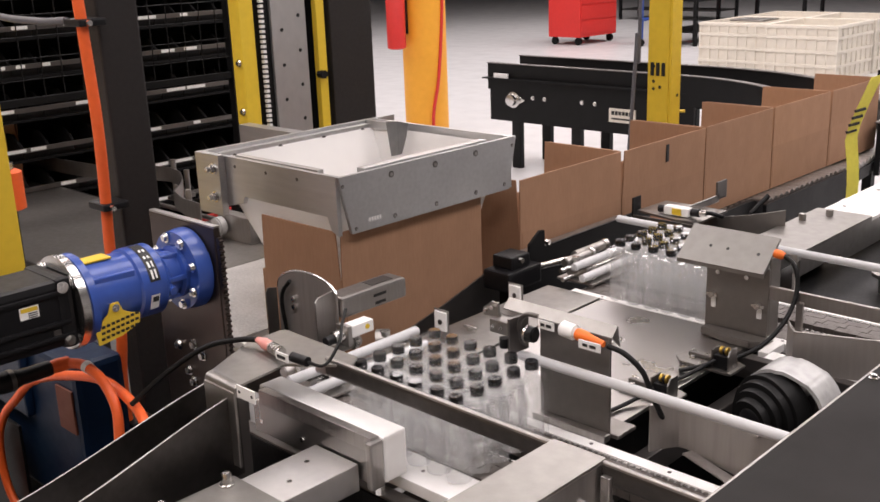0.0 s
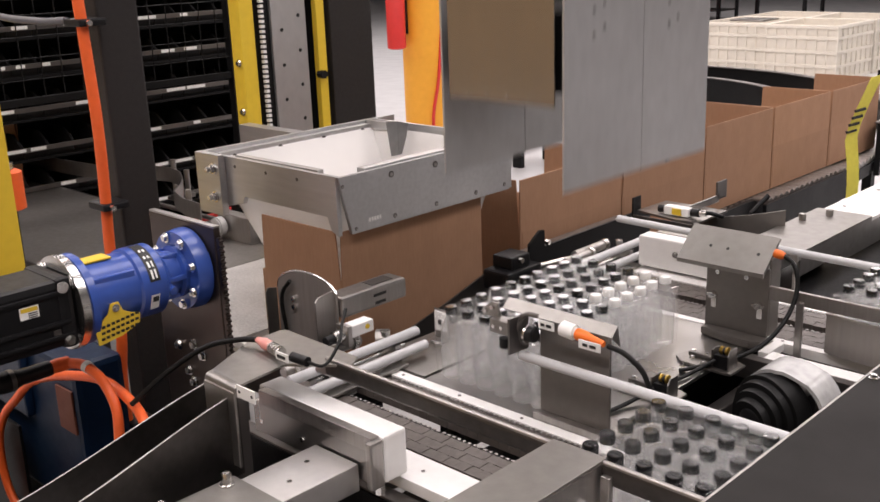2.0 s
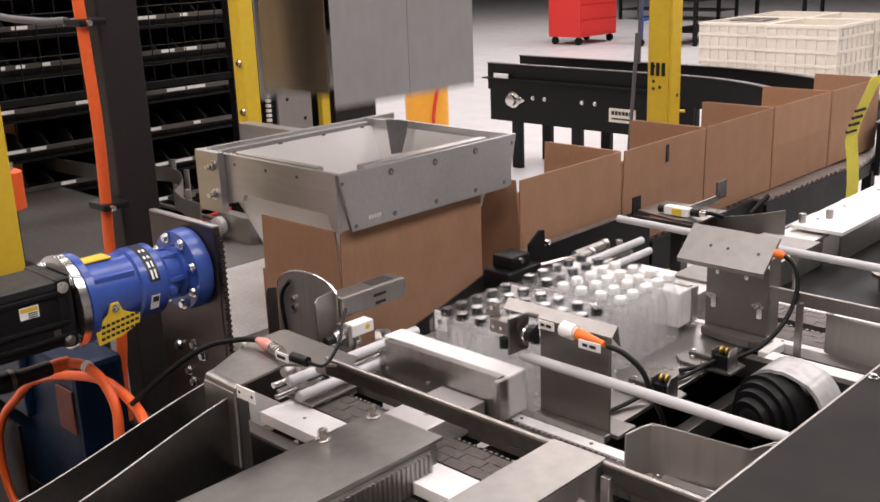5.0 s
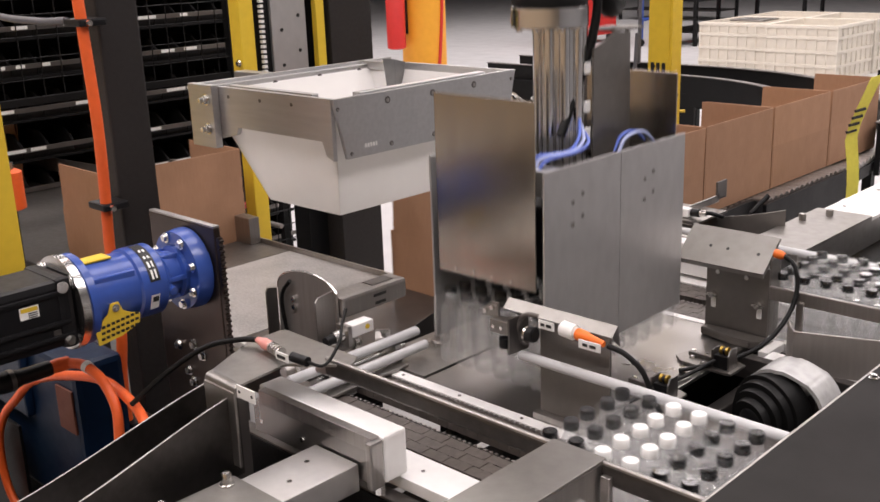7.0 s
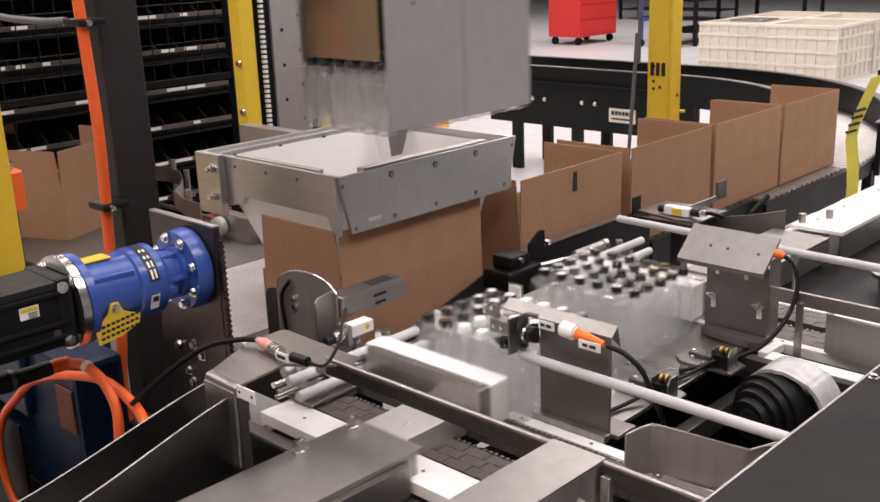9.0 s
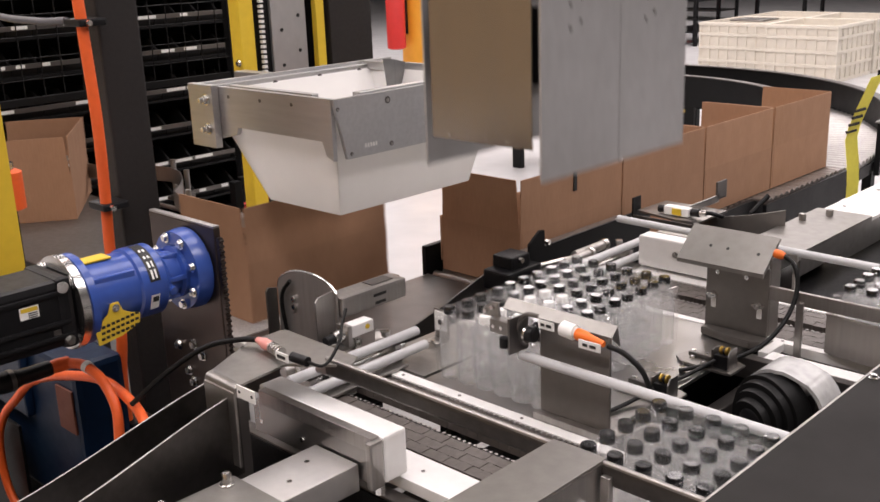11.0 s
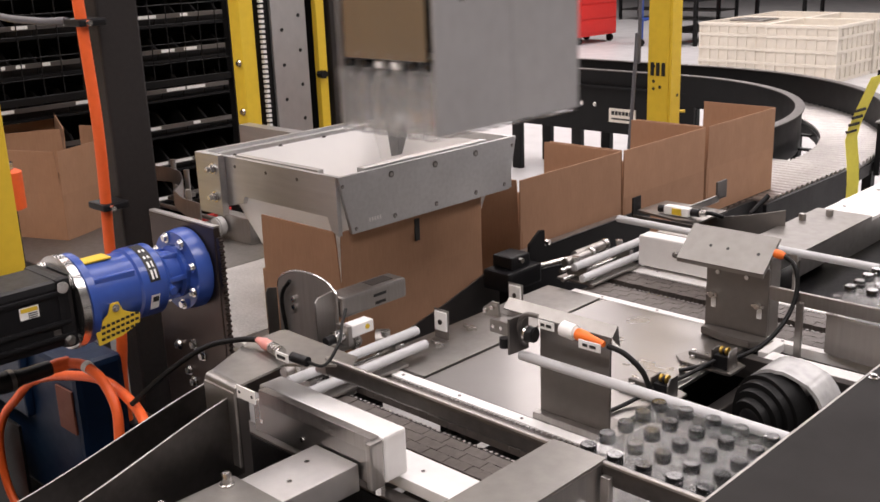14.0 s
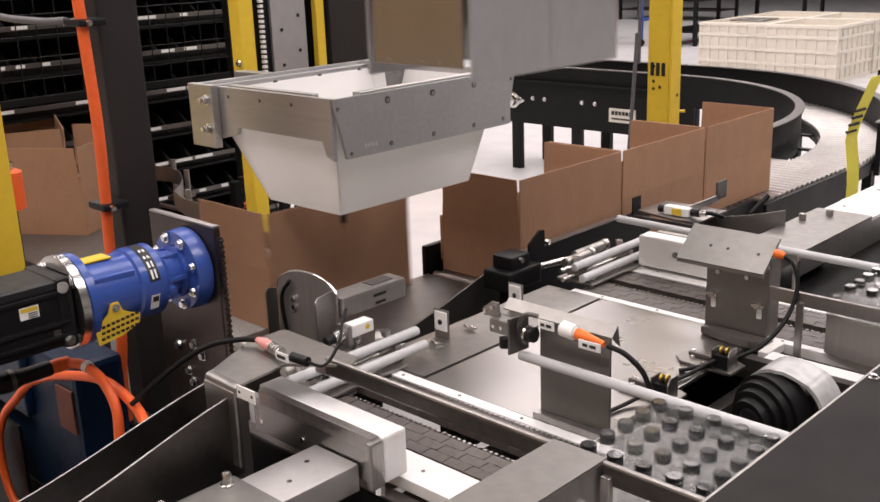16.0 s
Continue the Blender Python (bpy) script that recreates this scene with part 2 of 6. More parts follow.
def prism(outline, axis, a, b, bev=0.0, bm=None):
    """An outline in the plane across an axis, pushed from a to b. Outline pairs follow the other two axes in xyz order."""
    bm = bm or bmesh.new()

    def put(u, v, w):
        return {"x": (w, u, v), "y": (u, w, v), "z": (u, v, w)}[axis]

    lo = [bm.verts.new(put(u, v, a)) for u, v in outline]
    hi = [bm.verts.new(put(u, v, b)) for u, v in outline]
    n = len(outline)
    bm.faces.new(lo)
    bm.faces.new(hi)
    for k in range(n):
        bm.faces.new((lo[k], lo[(k + 1) % n], hi[(k + 1) % n], hi[k]))
    if bev:
        bmesh.ops.bevel(bm, geom=list({e for v in lo + hi for e in v.link_edges}), offset=bev, segments=2, affect="EDGES")
    return bm


def ribbon(line, z0, z1, thick, bm=None):
    """An upright sheet along a plan line; z0 and z1 may be lists."""
    bm = bm or bmesh.new()
    n = len(line)
    za = z0 if isinstance(z0, (list, tuple)) else [z0] * n
    zb = z1 if isinstance(z1, (list, tuple)) else [z1] * n
    rows = []
    for i, (x, y) in enumerate(line):
        ax, ay = line[max(i - 1, 0)]
        bx_, by = line[min(i + 1, n - 1)]
        d = Vector((bx_ - ax, by - ay, 0)).normalized()
        nn = Vector((-d.y, d.x, 0)) * thick / 2
        p = Vector((x, y, 0))
        rows.append([bm.verts.new(q) for q in (p - nn + Vector((0, 0, za[i])), p + nn + Vector((0, 0, za[i])), p + nn + Vector((0, 0, zb[i])), p - nn + Vector((0, 0, zb[i])))])
    for q, w in zip(rows, rows[1:]):
        for k in range(4):
            bm.faces.new((q[k], q[(k + 1) % 4], w[(k + 1) % 4], w[k]))
    bm.faces.new(rows[0])
    bm.faces.new(rows[-1])
    return bm


def bolt(p, axis, r=0.008, parent=None, name="bolt", material=None):
    """A hexagon-headed bolt with its washer."""
    a = Vector(axis).normalized()
    p = Vector(p)
    bm = rod(p, p + a * 0.002, r * 1.45, 14)
    rod(p + a * 0.002, p + a * (0.002 + r * 0.9), r, 6, bm)
    return part(name, bm, material or CHROME, parent)


# ---- the hall ----
solid("floor", bx(-40, 14, -5.2, 45.2, -0.2, 0.0), CONCRETE, "pale sealed concrete factory floor, slightly shiny", "floor", "structure")
solid("ceiling", bx(-40, 14, -5.2, 45.2, 9.0, 9.2), CEILPAINT, "grey painted hall ceiling", "ceiling", "structure")
solid("wall_west", bx(-40.2, -40, -5, 45, 0, 9.0), WALLPAINT, "pale hall wall", "wall", "structure")
solid("wall_east", bx(14, 14.2, -5, 45, 0, 9.0), WALLPAINT, "pale hall wall", "wall", "structure")
solid("wall_north", bx(-40, 14, 45, 45.2, 0, 9.0), WALLPAINT, "pale hall wall", "wall", "structure")
# Unseen closing wall, set close and tan to brown the gripper plates' reflection.
solid("wall_south", bx(-40, 14, -5.2, -5, 0, 9.0), TAN_REFLECTOR, "unseen tan wall added to tint the end-plate reflections", "wall", "structure")
LOW = 0.95      # height of the bottle deck
CASEZ = 0.83    # height of the case conveyor
HOP = (-2.68, 2.36, 1.24)

# ---- moving things: packs, cases, gripper, hopper, pushers ----


def lathe_mesh(name, profile, seg, material):
    bm = lathe((0, 0, 0), (0, 0, 1), profile, seg)
    bmesh.ops.recalc_face_normals(bm, faces=bm.faces)
    for f in bm.faces:
        f.smooth = True
    me = bpy.data.meshes.new(name)
    bm.to_mesh(me)
    bm.free()
    me.materials.append(material)
    me.set_sharp_from_angle(angle=radians(50))
    return me


BOTTLE_ME = lathe_mesh("bottle", [(0.0, 0.022), (0.004, 0.0285), (0.03, 0.0305), (0.034, 0.0292), (0.05, 0.0292), (0.054, 0.0305), (0.075, 0.0305), (0.079, 0.0292), (0.095, 0.0292), (0.099, 0.0305), (0.128, 0.0305), (0.146, 0.026), (0.162, 0.0185), (0.174, 0.0145), (0.184, 0.0145)], 16, PET)
CAP_ME = lathe_mesh("cap", [(0.182, 0.0158), (0.184, 0.0165), (0.2, 0.0162), (0.2025, 0.0145)], 16, CAP_BLACK)
CAPW_ME = lathe_mesh("cap", [(0.182, 0.0158), (0.184, 0.0165), (0.2, 0.0162), (0.2025, 0.0145)], 16, CAP_WHITE)


def film_mesh(seed):
    """Shrink film drawn over the caps and down the sides, with tucks."""
    rng = random.Random(seed)
    bm = bmesh.new()
    nx, ny, hx, hy = 36, 30, 0.187, 0.156
    off = Vector((rng.random() * 9, rng.random() * 9, 0))
    grid = {}
    for i in range(nx + 1):
        for j in range(ny + 1):
            x, y = -hx + 2 * hx * i / nx, -hy + 2 * hy * j / ny
            dip = 0.5 * (math.cos(2 * math.pi * x / 0.0625 + math.pi) + math.cos(2 * math.pi * y / 0.063)) * 0.004
            edge = min(hx - abs(x), hy - abs(y))
            n = noise.noise(Vector((x * 26, y * 9, 0)) + off)
            z = 0.2045 + dip * 0.35 + 0.016 * max(0, 0.12 - abs(n)) - max(0, 0.03 - edge) * 1.0
            grid[i, j] = bm.verts.new((x, y, z))
    for i in range(nx):
        for j in range(ny):
            bm.faces.new((grid[i, j], grid[i + 1, j], grid[i + 1, j + 1], grid[i, j + 1]))
    rim = [grid[i, 0] for i in range(nx + 1)] + [grid[nx, j] for j in range(1, ny + 1)] + [grid[i, ny] for i in range(nx - 1, -1, -1)] + [grid[0, j] for j in range(ny - 1, 0, -1)]
    low = [bm.verts.new((v.co.x + rng.uniform(-0.003, 0.003), v.co.y + rng.uniform(-0.003, 0.003), 0.06)) for v in rim]
    base = [bm.verts.new((v.co.x * 0.985, v.co.y * 0.985, 0.004)) for v in rim]
    n = len(rim)
    for k in range(n):
        bm.faces.new((rim[k], rim[(k + 1) % n], low[(k + 1) % n], low[k]))
        bm.faces.new((low[k], low[(k + 1) % n], base[(k + 1) % n], base[k]))
    for f in bm.faces:
        f.smooth = True
    me = bpy.data.meshes.new("film")
    bm.to_mesh(me)
    bm.free()
    me.materials.append(FILM)
    return me


FILMS = [film_mesh(3), film_mesh(8)]


def bottle_pack(k, white):
    text = "shrink-wrapped pack of clear water bottles with black and white caps" if white else "shrink-wrapped pack of clear water bottles with black caps"
    ob = thing("bottle_pack", (0, 0, LOW), text, "bottle pack", "packs on the conveyor")
    rng = random.Random(k)
    for i in range(6):
        for j in range(5):
            b = new("bottle", BOTTLE_ME)
            b.parent = ob
            b.location = ((i - 2.5) * 0.0622 + rng.uniform(-0.001, 0.001), (j - 2) * 0.0625 + rng.uniform(-0.001, 0.001), 0.001)
            b.rotation_euler = (rng.uniform(-0.012, 0.012), rng.uniform(-0.012, 0.012), rng.uniform(0, 6))
            c = new("cap", CAPW_ME if i in white else CAP_ME)
            c.parent = b
    f = new("shrink_film", FILMS[k % 2])
    f.parent = ob
    tagged(f, "glossy clear wrinkled film")
    return ob


packs = [bottle_pack(k, w) for k, w in enumerate(((), (4, 5), (), (2, 3, 4, 5), (2, 3), (), (), ()))]


def open_case(seed, slit=False):
    """An open-topped carton with four flaps up; its near corner is the origin."""
    rng = random.Random(seed)
    o = Vector((-2.35, 1.95, CASEZ))
    ob = thing("shipping_case", o, "open brown corrugated cardboard case with its flaps standing up", "cardboard box", "cases on the conveyor")
    x0, x1, y0, y1, z0, zf, zt = -2.74, -2.337, 1.95, 2.605, CASEZ, CASEZ + 0.215, CASEZ + 0.415
    t = 0.005
    part("bottom", bx(x0 + t, x1 - t, y0 + t, y1 - t, z0, z0 + t), CARD, ob)
    part("back_wall", bx(x0, x0 + t, y0, y1, z0, zf), CARD, ob)
    part("front_wall", bx(x1 - t, x1, y0, y1, z0, zf), CARD, ob)
    part("end_wall", bx(x0 + t, x1 - t, y0, y0 + t, z0, zf), CARD, ob)
    part("end_wall", bx(x0 + t, x1 - t, y1 - t, y1, z0, zf), CARD, ob)

    def flap(p, q, lean, gap):
        """A flap from p to q in plan, leaning outwards by lean metres at its top."""
        p, q = Vector((*p, zf)), Vector((*q, zf))
        d = (q - p).normalized()
        nrm = Vector((d.y, -d.x, 0))
        bm = bmesh.new()
        vs = []
        for w in (0, -t):
            vs.append([bm.verts.new(v) for v in (p + d * gap * 0.3 + nrm * w, q - d * gap * 0.3 + nrm * w, q - d * gap + nrm * (w + lean) + Vector((0, 0, zt - zf)), p + d * gap + nrm * (w + lean) + Vector((0, 0, zt - zf)))])
        a, b = vs
        bm.faces.new(a)
        bm.faces.new(b[::-1])
        for k in range(4):
            bm.faces.new((a[k], a[(k + 1) % 4], b[(k + 1) % 4], b[k]))
        return part("flap", bm, CARD, ob)

    front = flap((x1, y0), (x1, y1), rng.uniform(-0.002, 0.006), 0.004)
    part("flap", bx(x0 - 0.014, x0 - 0.008, y0 + 0.004, y1 - 0.004, zf - 0.18, zf + 0.004), CARD, ob, "flap folded down outside")
    flap((x0, y0), (x1, y0), rng.uniform(-0.004, 0.006), 0.016)
    flap((x1, y1), (x0, y1), rng.uniform(-0.004, 0.006), 0.006)
    if slit:
        part("hand_slot", bx(x1 + 0.003, x1 + 0.0085, 2.27, 2.292, zt - 0.10, zt - 0.025, 0.002), INK, front, "dark cut slot")
    part("edge_seam", bx(x1 - 0.001, x1 + 0.0015, y0 + 0.012, y0 + 0.02, z0 + 0.01, zf), CARD, ob)
    return ob


cases = [open_case(k, k == 2) for k in range(7)]


def gripper():
    """The picking head: two split long side plates, two shorter end plates, a tube to the wrist."""
    o = Vector((-1.63, 2.14, 1.03))
    g = thing("gripper_head", o, "stainless box-shaped robot gripper head with split side plates", "robot gripper")
    x0, x1, y0, y1, z0, z1 = -1.815, -1.44, 1.83, 2.45, 1.03, 1.523
    ym = 2.143
    for xa in (x1 - 0.006, x0):
        for a, b in ((y0, ym - 0.001), (ym + 0.001, y1)):
            p = part("side_plate", bx(xa, xa + 0.006, a, b, z0, z1, 0.0015), ALU_SATIN, g)
            if xa > -1.6:
                for dy, dz in ((0.11, 0.40), (0.15, 0.415), (0.11, 0.345), (0.15, 0.36)):
                    part("rivet", rod((xa + 0.006, a + dy, z0 + dz), (xa + 0.0075, a + dy, z0 + dz), 0.0058, 12), BRACKET_STEEL, p)
    for ya, lab in ((y0, "mirror-polished end plate"), (y1 - 0.004, "mirror-polished end plate")):
        p = part("end_plate", bx(x0 + 0.025, x1 - 0.028, ya, ya + 0.004, z0 + 0.193, z0 + 0.655, 0.0015), MIRROR, g, lab)
        for k in range(4):
            xx = x0 + 0.085 + 0.062 * k
            part("screw", rod((xx, ya - 0.0025, z0 + 0.207), (xx, ya + 0.001, z0 + 0.207), 0.004, 10), CHROME, p)
    ends = [o for o in g.children if o.name.startswith("end_plate")]
    part("inner_core", bx(x0 + 0.03, x1 - 0.03, y0 + 0.03, y1 - 0.03, z0 + 0.22, z0 + 0.40, 0.006), BLACK_PLASTIC, g, "black gripping core")
    tx, ty = -1.65, 2.163
    t = part("lift_tube", lathe((tx, ty, 1.40), (0, 0, 1), [(0, 0.058), (0.43, 0.058)], 32), TUBE_STEEL, g, "polished steel tube", True)
    for a in range(9):
        c, s = math.cos(a * 0.698), math.sin(a * 0.698)
        part("tube_rib", rod((tx + 0.058 * c, ty + 0.058 * s, 1.40), (tx + 0.058 * c, ty + 0.058 * s, 1.828), 0.0145, 14), TUBE_STEEL, t, "", True)
    fl = part("tube_flange", lathe((tx - 0.01, ty - 0.028, 1.826), (0, 0, 1), [(0, 0.094), (0.003, 0.1), (0.05, 0.1), (0.053, 0.096)], 36), TUBE_STEEL, g, "machined steel flange", True)
    for a in range(8):
        c, s = math.cos(a * 0.785 + 0.2), math.sin(a * 0.785 + 0.2)
        bolt((tx - 0.01 + 0.082 * c, ty - 0.028 + 0.082 * s, 1.826), (0, 0, -1), 0.008, fl)
    part("wrist", lathe((tx - 0.01, ty - 0.028, 1.880), (0, 0, 1), [(0, 0.098), (0.1, 0.1), (0.16, 0.085), (0.2, 0.07), (1.4, 0.07)], 28), BLACK, g, "black robot wrist", True)
    br = prism([(2.19, 1.48), (2.36, 1.47), (2.355, 1.798), (2.285, 1.803), (2.19, 1.765)], "x", -1.566, -1.56)
    bx(-1.66, -1.56, 2.285, 2.42, 1.8035, 1.809, bm=br)
    hb = part("hose_bracket", br, BRACKET_STEEL, g, "bent stainless bracket")
    for y in (2.31, 2.37):
        bolt((-1.58, y, 1.803), (0, 0, -1), 0.007, hb)
    for z in (1.72, 1.62, 1.55):
        part("clip", bx(-1.575, -1.567, 2.165, 2.188, z - 0.015, z + 0.015, 0.003), LABEL, hb, "white cable clip")
    part("air_hose", tube([(-1.66, 2.27, 2.02), (-1.62, 2.29, 1.93), (-1.62, 2.34, 1.87), (-1.66, 2.42, 1.88), (-1.75, 2.5, 1.98), (-1.9, 2.55, 2.3)], 0.034, steps=8), RUBBER, g, "black corrugated hose", True)
    part("air_hose", tube([(-1.60, 2.22, 2.0), (-1.585, 2.24, 1.9), (-1.59, 2.22, 1.78), (-1.60, 2.18, 1.68), (-1.60, 2.10, 1.55)], 0.012), RUBBER, g, "thin black hose", True)
    for d in (0, 0.016, 0.03):
        part("air_tube", tube([(-1.50 - d, 1.875 + d * 0.3, 1.50), (-1.50 - d, 1.915, 1.530 + d * 0.2), (-1.50 - d, 2.04, 1.532 - d * 0.1), (-1.51 - d, 2.10, 1.545 + d * 0.3), (-1.56 - d * 0.5, 2.15, 1.56 + d)], 0.0045), BLUE_TUBE if d != 0.016 else PALE_TUBE, g, "blue air tube", True)
    part("air_tube", tube([(-1.50, 2.22, 1.50), (-1.50, 2.245, 1.53), (-1.50, 2.29, 1.541), (-1.50, 2.34, 1.535), (-1.50, 2.385, 1.505)], 0.005), PALE_TUBE, g, "pale blue air tube", True)
    part("air_tube", tube([(-1.52, 2.23, 1.50), (-1.52, 2.26, 1.535), (-1.52, 2.32, 1.54), (-1.52, 2.37, 1.51)], 0.0045), BLUE_TUBE, g, "blue air tube", True)
    part("manifold", bx(-1.54, -1.47, 1.87, 1.93, 1.45, 1.515, 0.004), ALU, g, "small air manifold")
    return g, ends


head, end_plates = gripper()


def hopper():
    """The filling funnel: an aluminium frame round a white tapered liner, on an arm."""
    h = thing("case_hopper", HOP, "bolted aluminium filling hopper with white plastic funnel liner", "hopper")
    xf, xb, zt = -2.30, -3.028, 1.425
    front = part("front_plate", prism([(1.93, zt), (2.76, zt), (2.715, 1.24), (1.975, 1.24)], "x", xf - 0.014, xf, 0.0015), ALU, h)
    for y, z, r in ((2.147, 1.398, 0.011), (2.345, 1.395, 0.011), (2.543, 1.398, 0.011), (1.945, 1.395, 0.006), (1.99, 1.255, 0.006), (2.155, 1.262, 0.008), (2.345, 1.262, 0.008), (2.54, 1.262, 0.008), (2.69, 1.262, 0.007), (2.735, 1.395, 0.006)):
        ring = part("bolt_hole", rod((xf - 0.001, y, z), (xf + 0.0015, y, z), r, 16), DARK_STEEL, front)
        part("screw_head", rod((xf - 0.001, y, z - 0.001), (xf + 0.003, y, z - 0.001), r * 0.6, 6), STEEL, ring)
    for k in range(5):
        part("stamp_mark", bx(xf - 0.001, xf + 0.001, 2.045 + k * 0.011, 2.051 + k * 0.011, 1.266, 1.278), WHITE, front)
    side = part("side_plate", prism([(xf - 0.016, zt), (xf - 0.715, zt), (xf - 0.715, 1.225), (-2.975, 1.232), (-2.80, 1.272), (-2.79, 1.298), (-2.363, 1.296), (-2.349, 1.252), (xf - 0.016, 1.238)], "y", 1.932, 1.948, 0.0012), ALU, h)
    for xx in (-2.83, -2.66, -2.5):
        part("bolt_hole", rod((xx, 1.9335, zt - 0.03), (xx, 1.9305, zt - 0.03), 0.006, 12), DARK_STEEL, side)
    part("side_plate", prism([(xf - 0.016, zt), (xb, zt), (xb, 1.262), (xf - 0.155, 1.272), (xf - 0.125, 1.236), (xf - 0.016, 1.238)], "y", 2.735, 2.75, 0.0012), ALU, h)
    back = part("back_plate", bx(xb - 0.016, xb, 1.95, 2.86, 1.26, zt, 0.0015), ALU, h)
    for y in (2.15, 2.35, 2.55, 2.78):
        part("bolt_hole", rod((xb - 0.001, y, zt - 0.035), (xb + 0.002, y, zt - 0.035), 0.008, 12), DARK_STEEL, back)
    rim = part("front_ledge", bx(xf - 0.05, xf - 0.016, 2.05, 2.62, zt - 0.02, zt + 0.006, 0.0015), ALU, h)
    part("side_ledge", bx(-2.85, xf - 0.12, 1.95, 1.975, zt - 0.02, zt + 0.005, 0.0015), ALU, h)
    part("back_ledge", bx(xb + 0.001, xb + 0.03, 1.99, 2.70, zt - 0.055, zt - 0.012, 0.0015), ALU, h)
    # liner: four tapered white walls
    top = [(-2.335, 1.96), (-2.335, 2.72), (-3.01, 2.72), (-3.01, 1.96)]
    bot = [(-2.365, 1.985), (-2.365, 2.575), (-2.72, 2.575), (-2.72, 1.985)]
    for k in range(4):
        bm = bmesh.new()
        a, b, c, d = top[k], top[(k + 1) % 4], bot[(k + 1) % 4], bot[k]
        mid = Vector((-2.6, 2.3, 1.2))
        outer = [Vector((*a, 1.40)), Vector((*b, 1.40)), Vector((*c, 1.055)), Vector((*d, 1.055))]
        n = (outer[1] - outer[0]).cross(outer[2] - outer[1]).normalized()
        if n.dot(mid - outer[0]) < 0:
            n = -n
        vo = [bm.verts.new(v) for v in outer]
        vi = [bm.verts.new(v + n * 0.008) for v in outer]
        bm.faces.new(vo)
        bm.faces.new(vi[::-1])
        for m in range(4):
            bm.faces.new((vo[m], vo[(m + 1) % 4], vi[(m + 1) % 4], vi[m]))
        part("liner_wall", bm, LINER, h, "white plastic funnel wall")
    blade = prism([(2.602, 1.452), (2.659, 1.445), (2.659, 1.317), (2.622, 1.317)], "x", -2.803, -2.80)
    prism([(2.660, 1.445), (2.716, 1.43), (2.687, 1.317), (2.660, 1.317)], "x", -2.803, -2.80, bm=blade)
    d = part("deflector", blade, DEFLECTOR, h, "tapered aluminium guide blade")
    part("deflector_arm", bx(-3.027, -2.804, 2.70, 2.716, 1.395, 1.426, 0.001), ALU, d)
    for y in (2.05, 2.252, 2.458, 2.655):
        part("ledge_screw", rod((xb + 0.0295, y, zt - 0.033), (xb + 0.033, y, zt - 0.033), 0.010, 12), DARK_STEEL, h)
    arm = part("mount_arm", bx(-3.022, -2.885, 1.905, 1.931, 1.222, zt + 0.006, 0.002), ALU, h, "thick aluminium mounting arm")
    for z in (1.383, 1.286):
        b = bolt((-2.918, 1.904, z), (0, -1, 0), 0.014, arm)
        part("bolt_shank", rod((-2.918, 1.904, z), (-2.918, 1.875, z), 0.009, 6), CHROME, b)
    part("lift_arm", bx(-3.75, -3.045, 2.60, 2.66, 1.27, 1.355, 0.003), ALU, h, "aluminium arm to the lift")
    return h


hop = hopper()


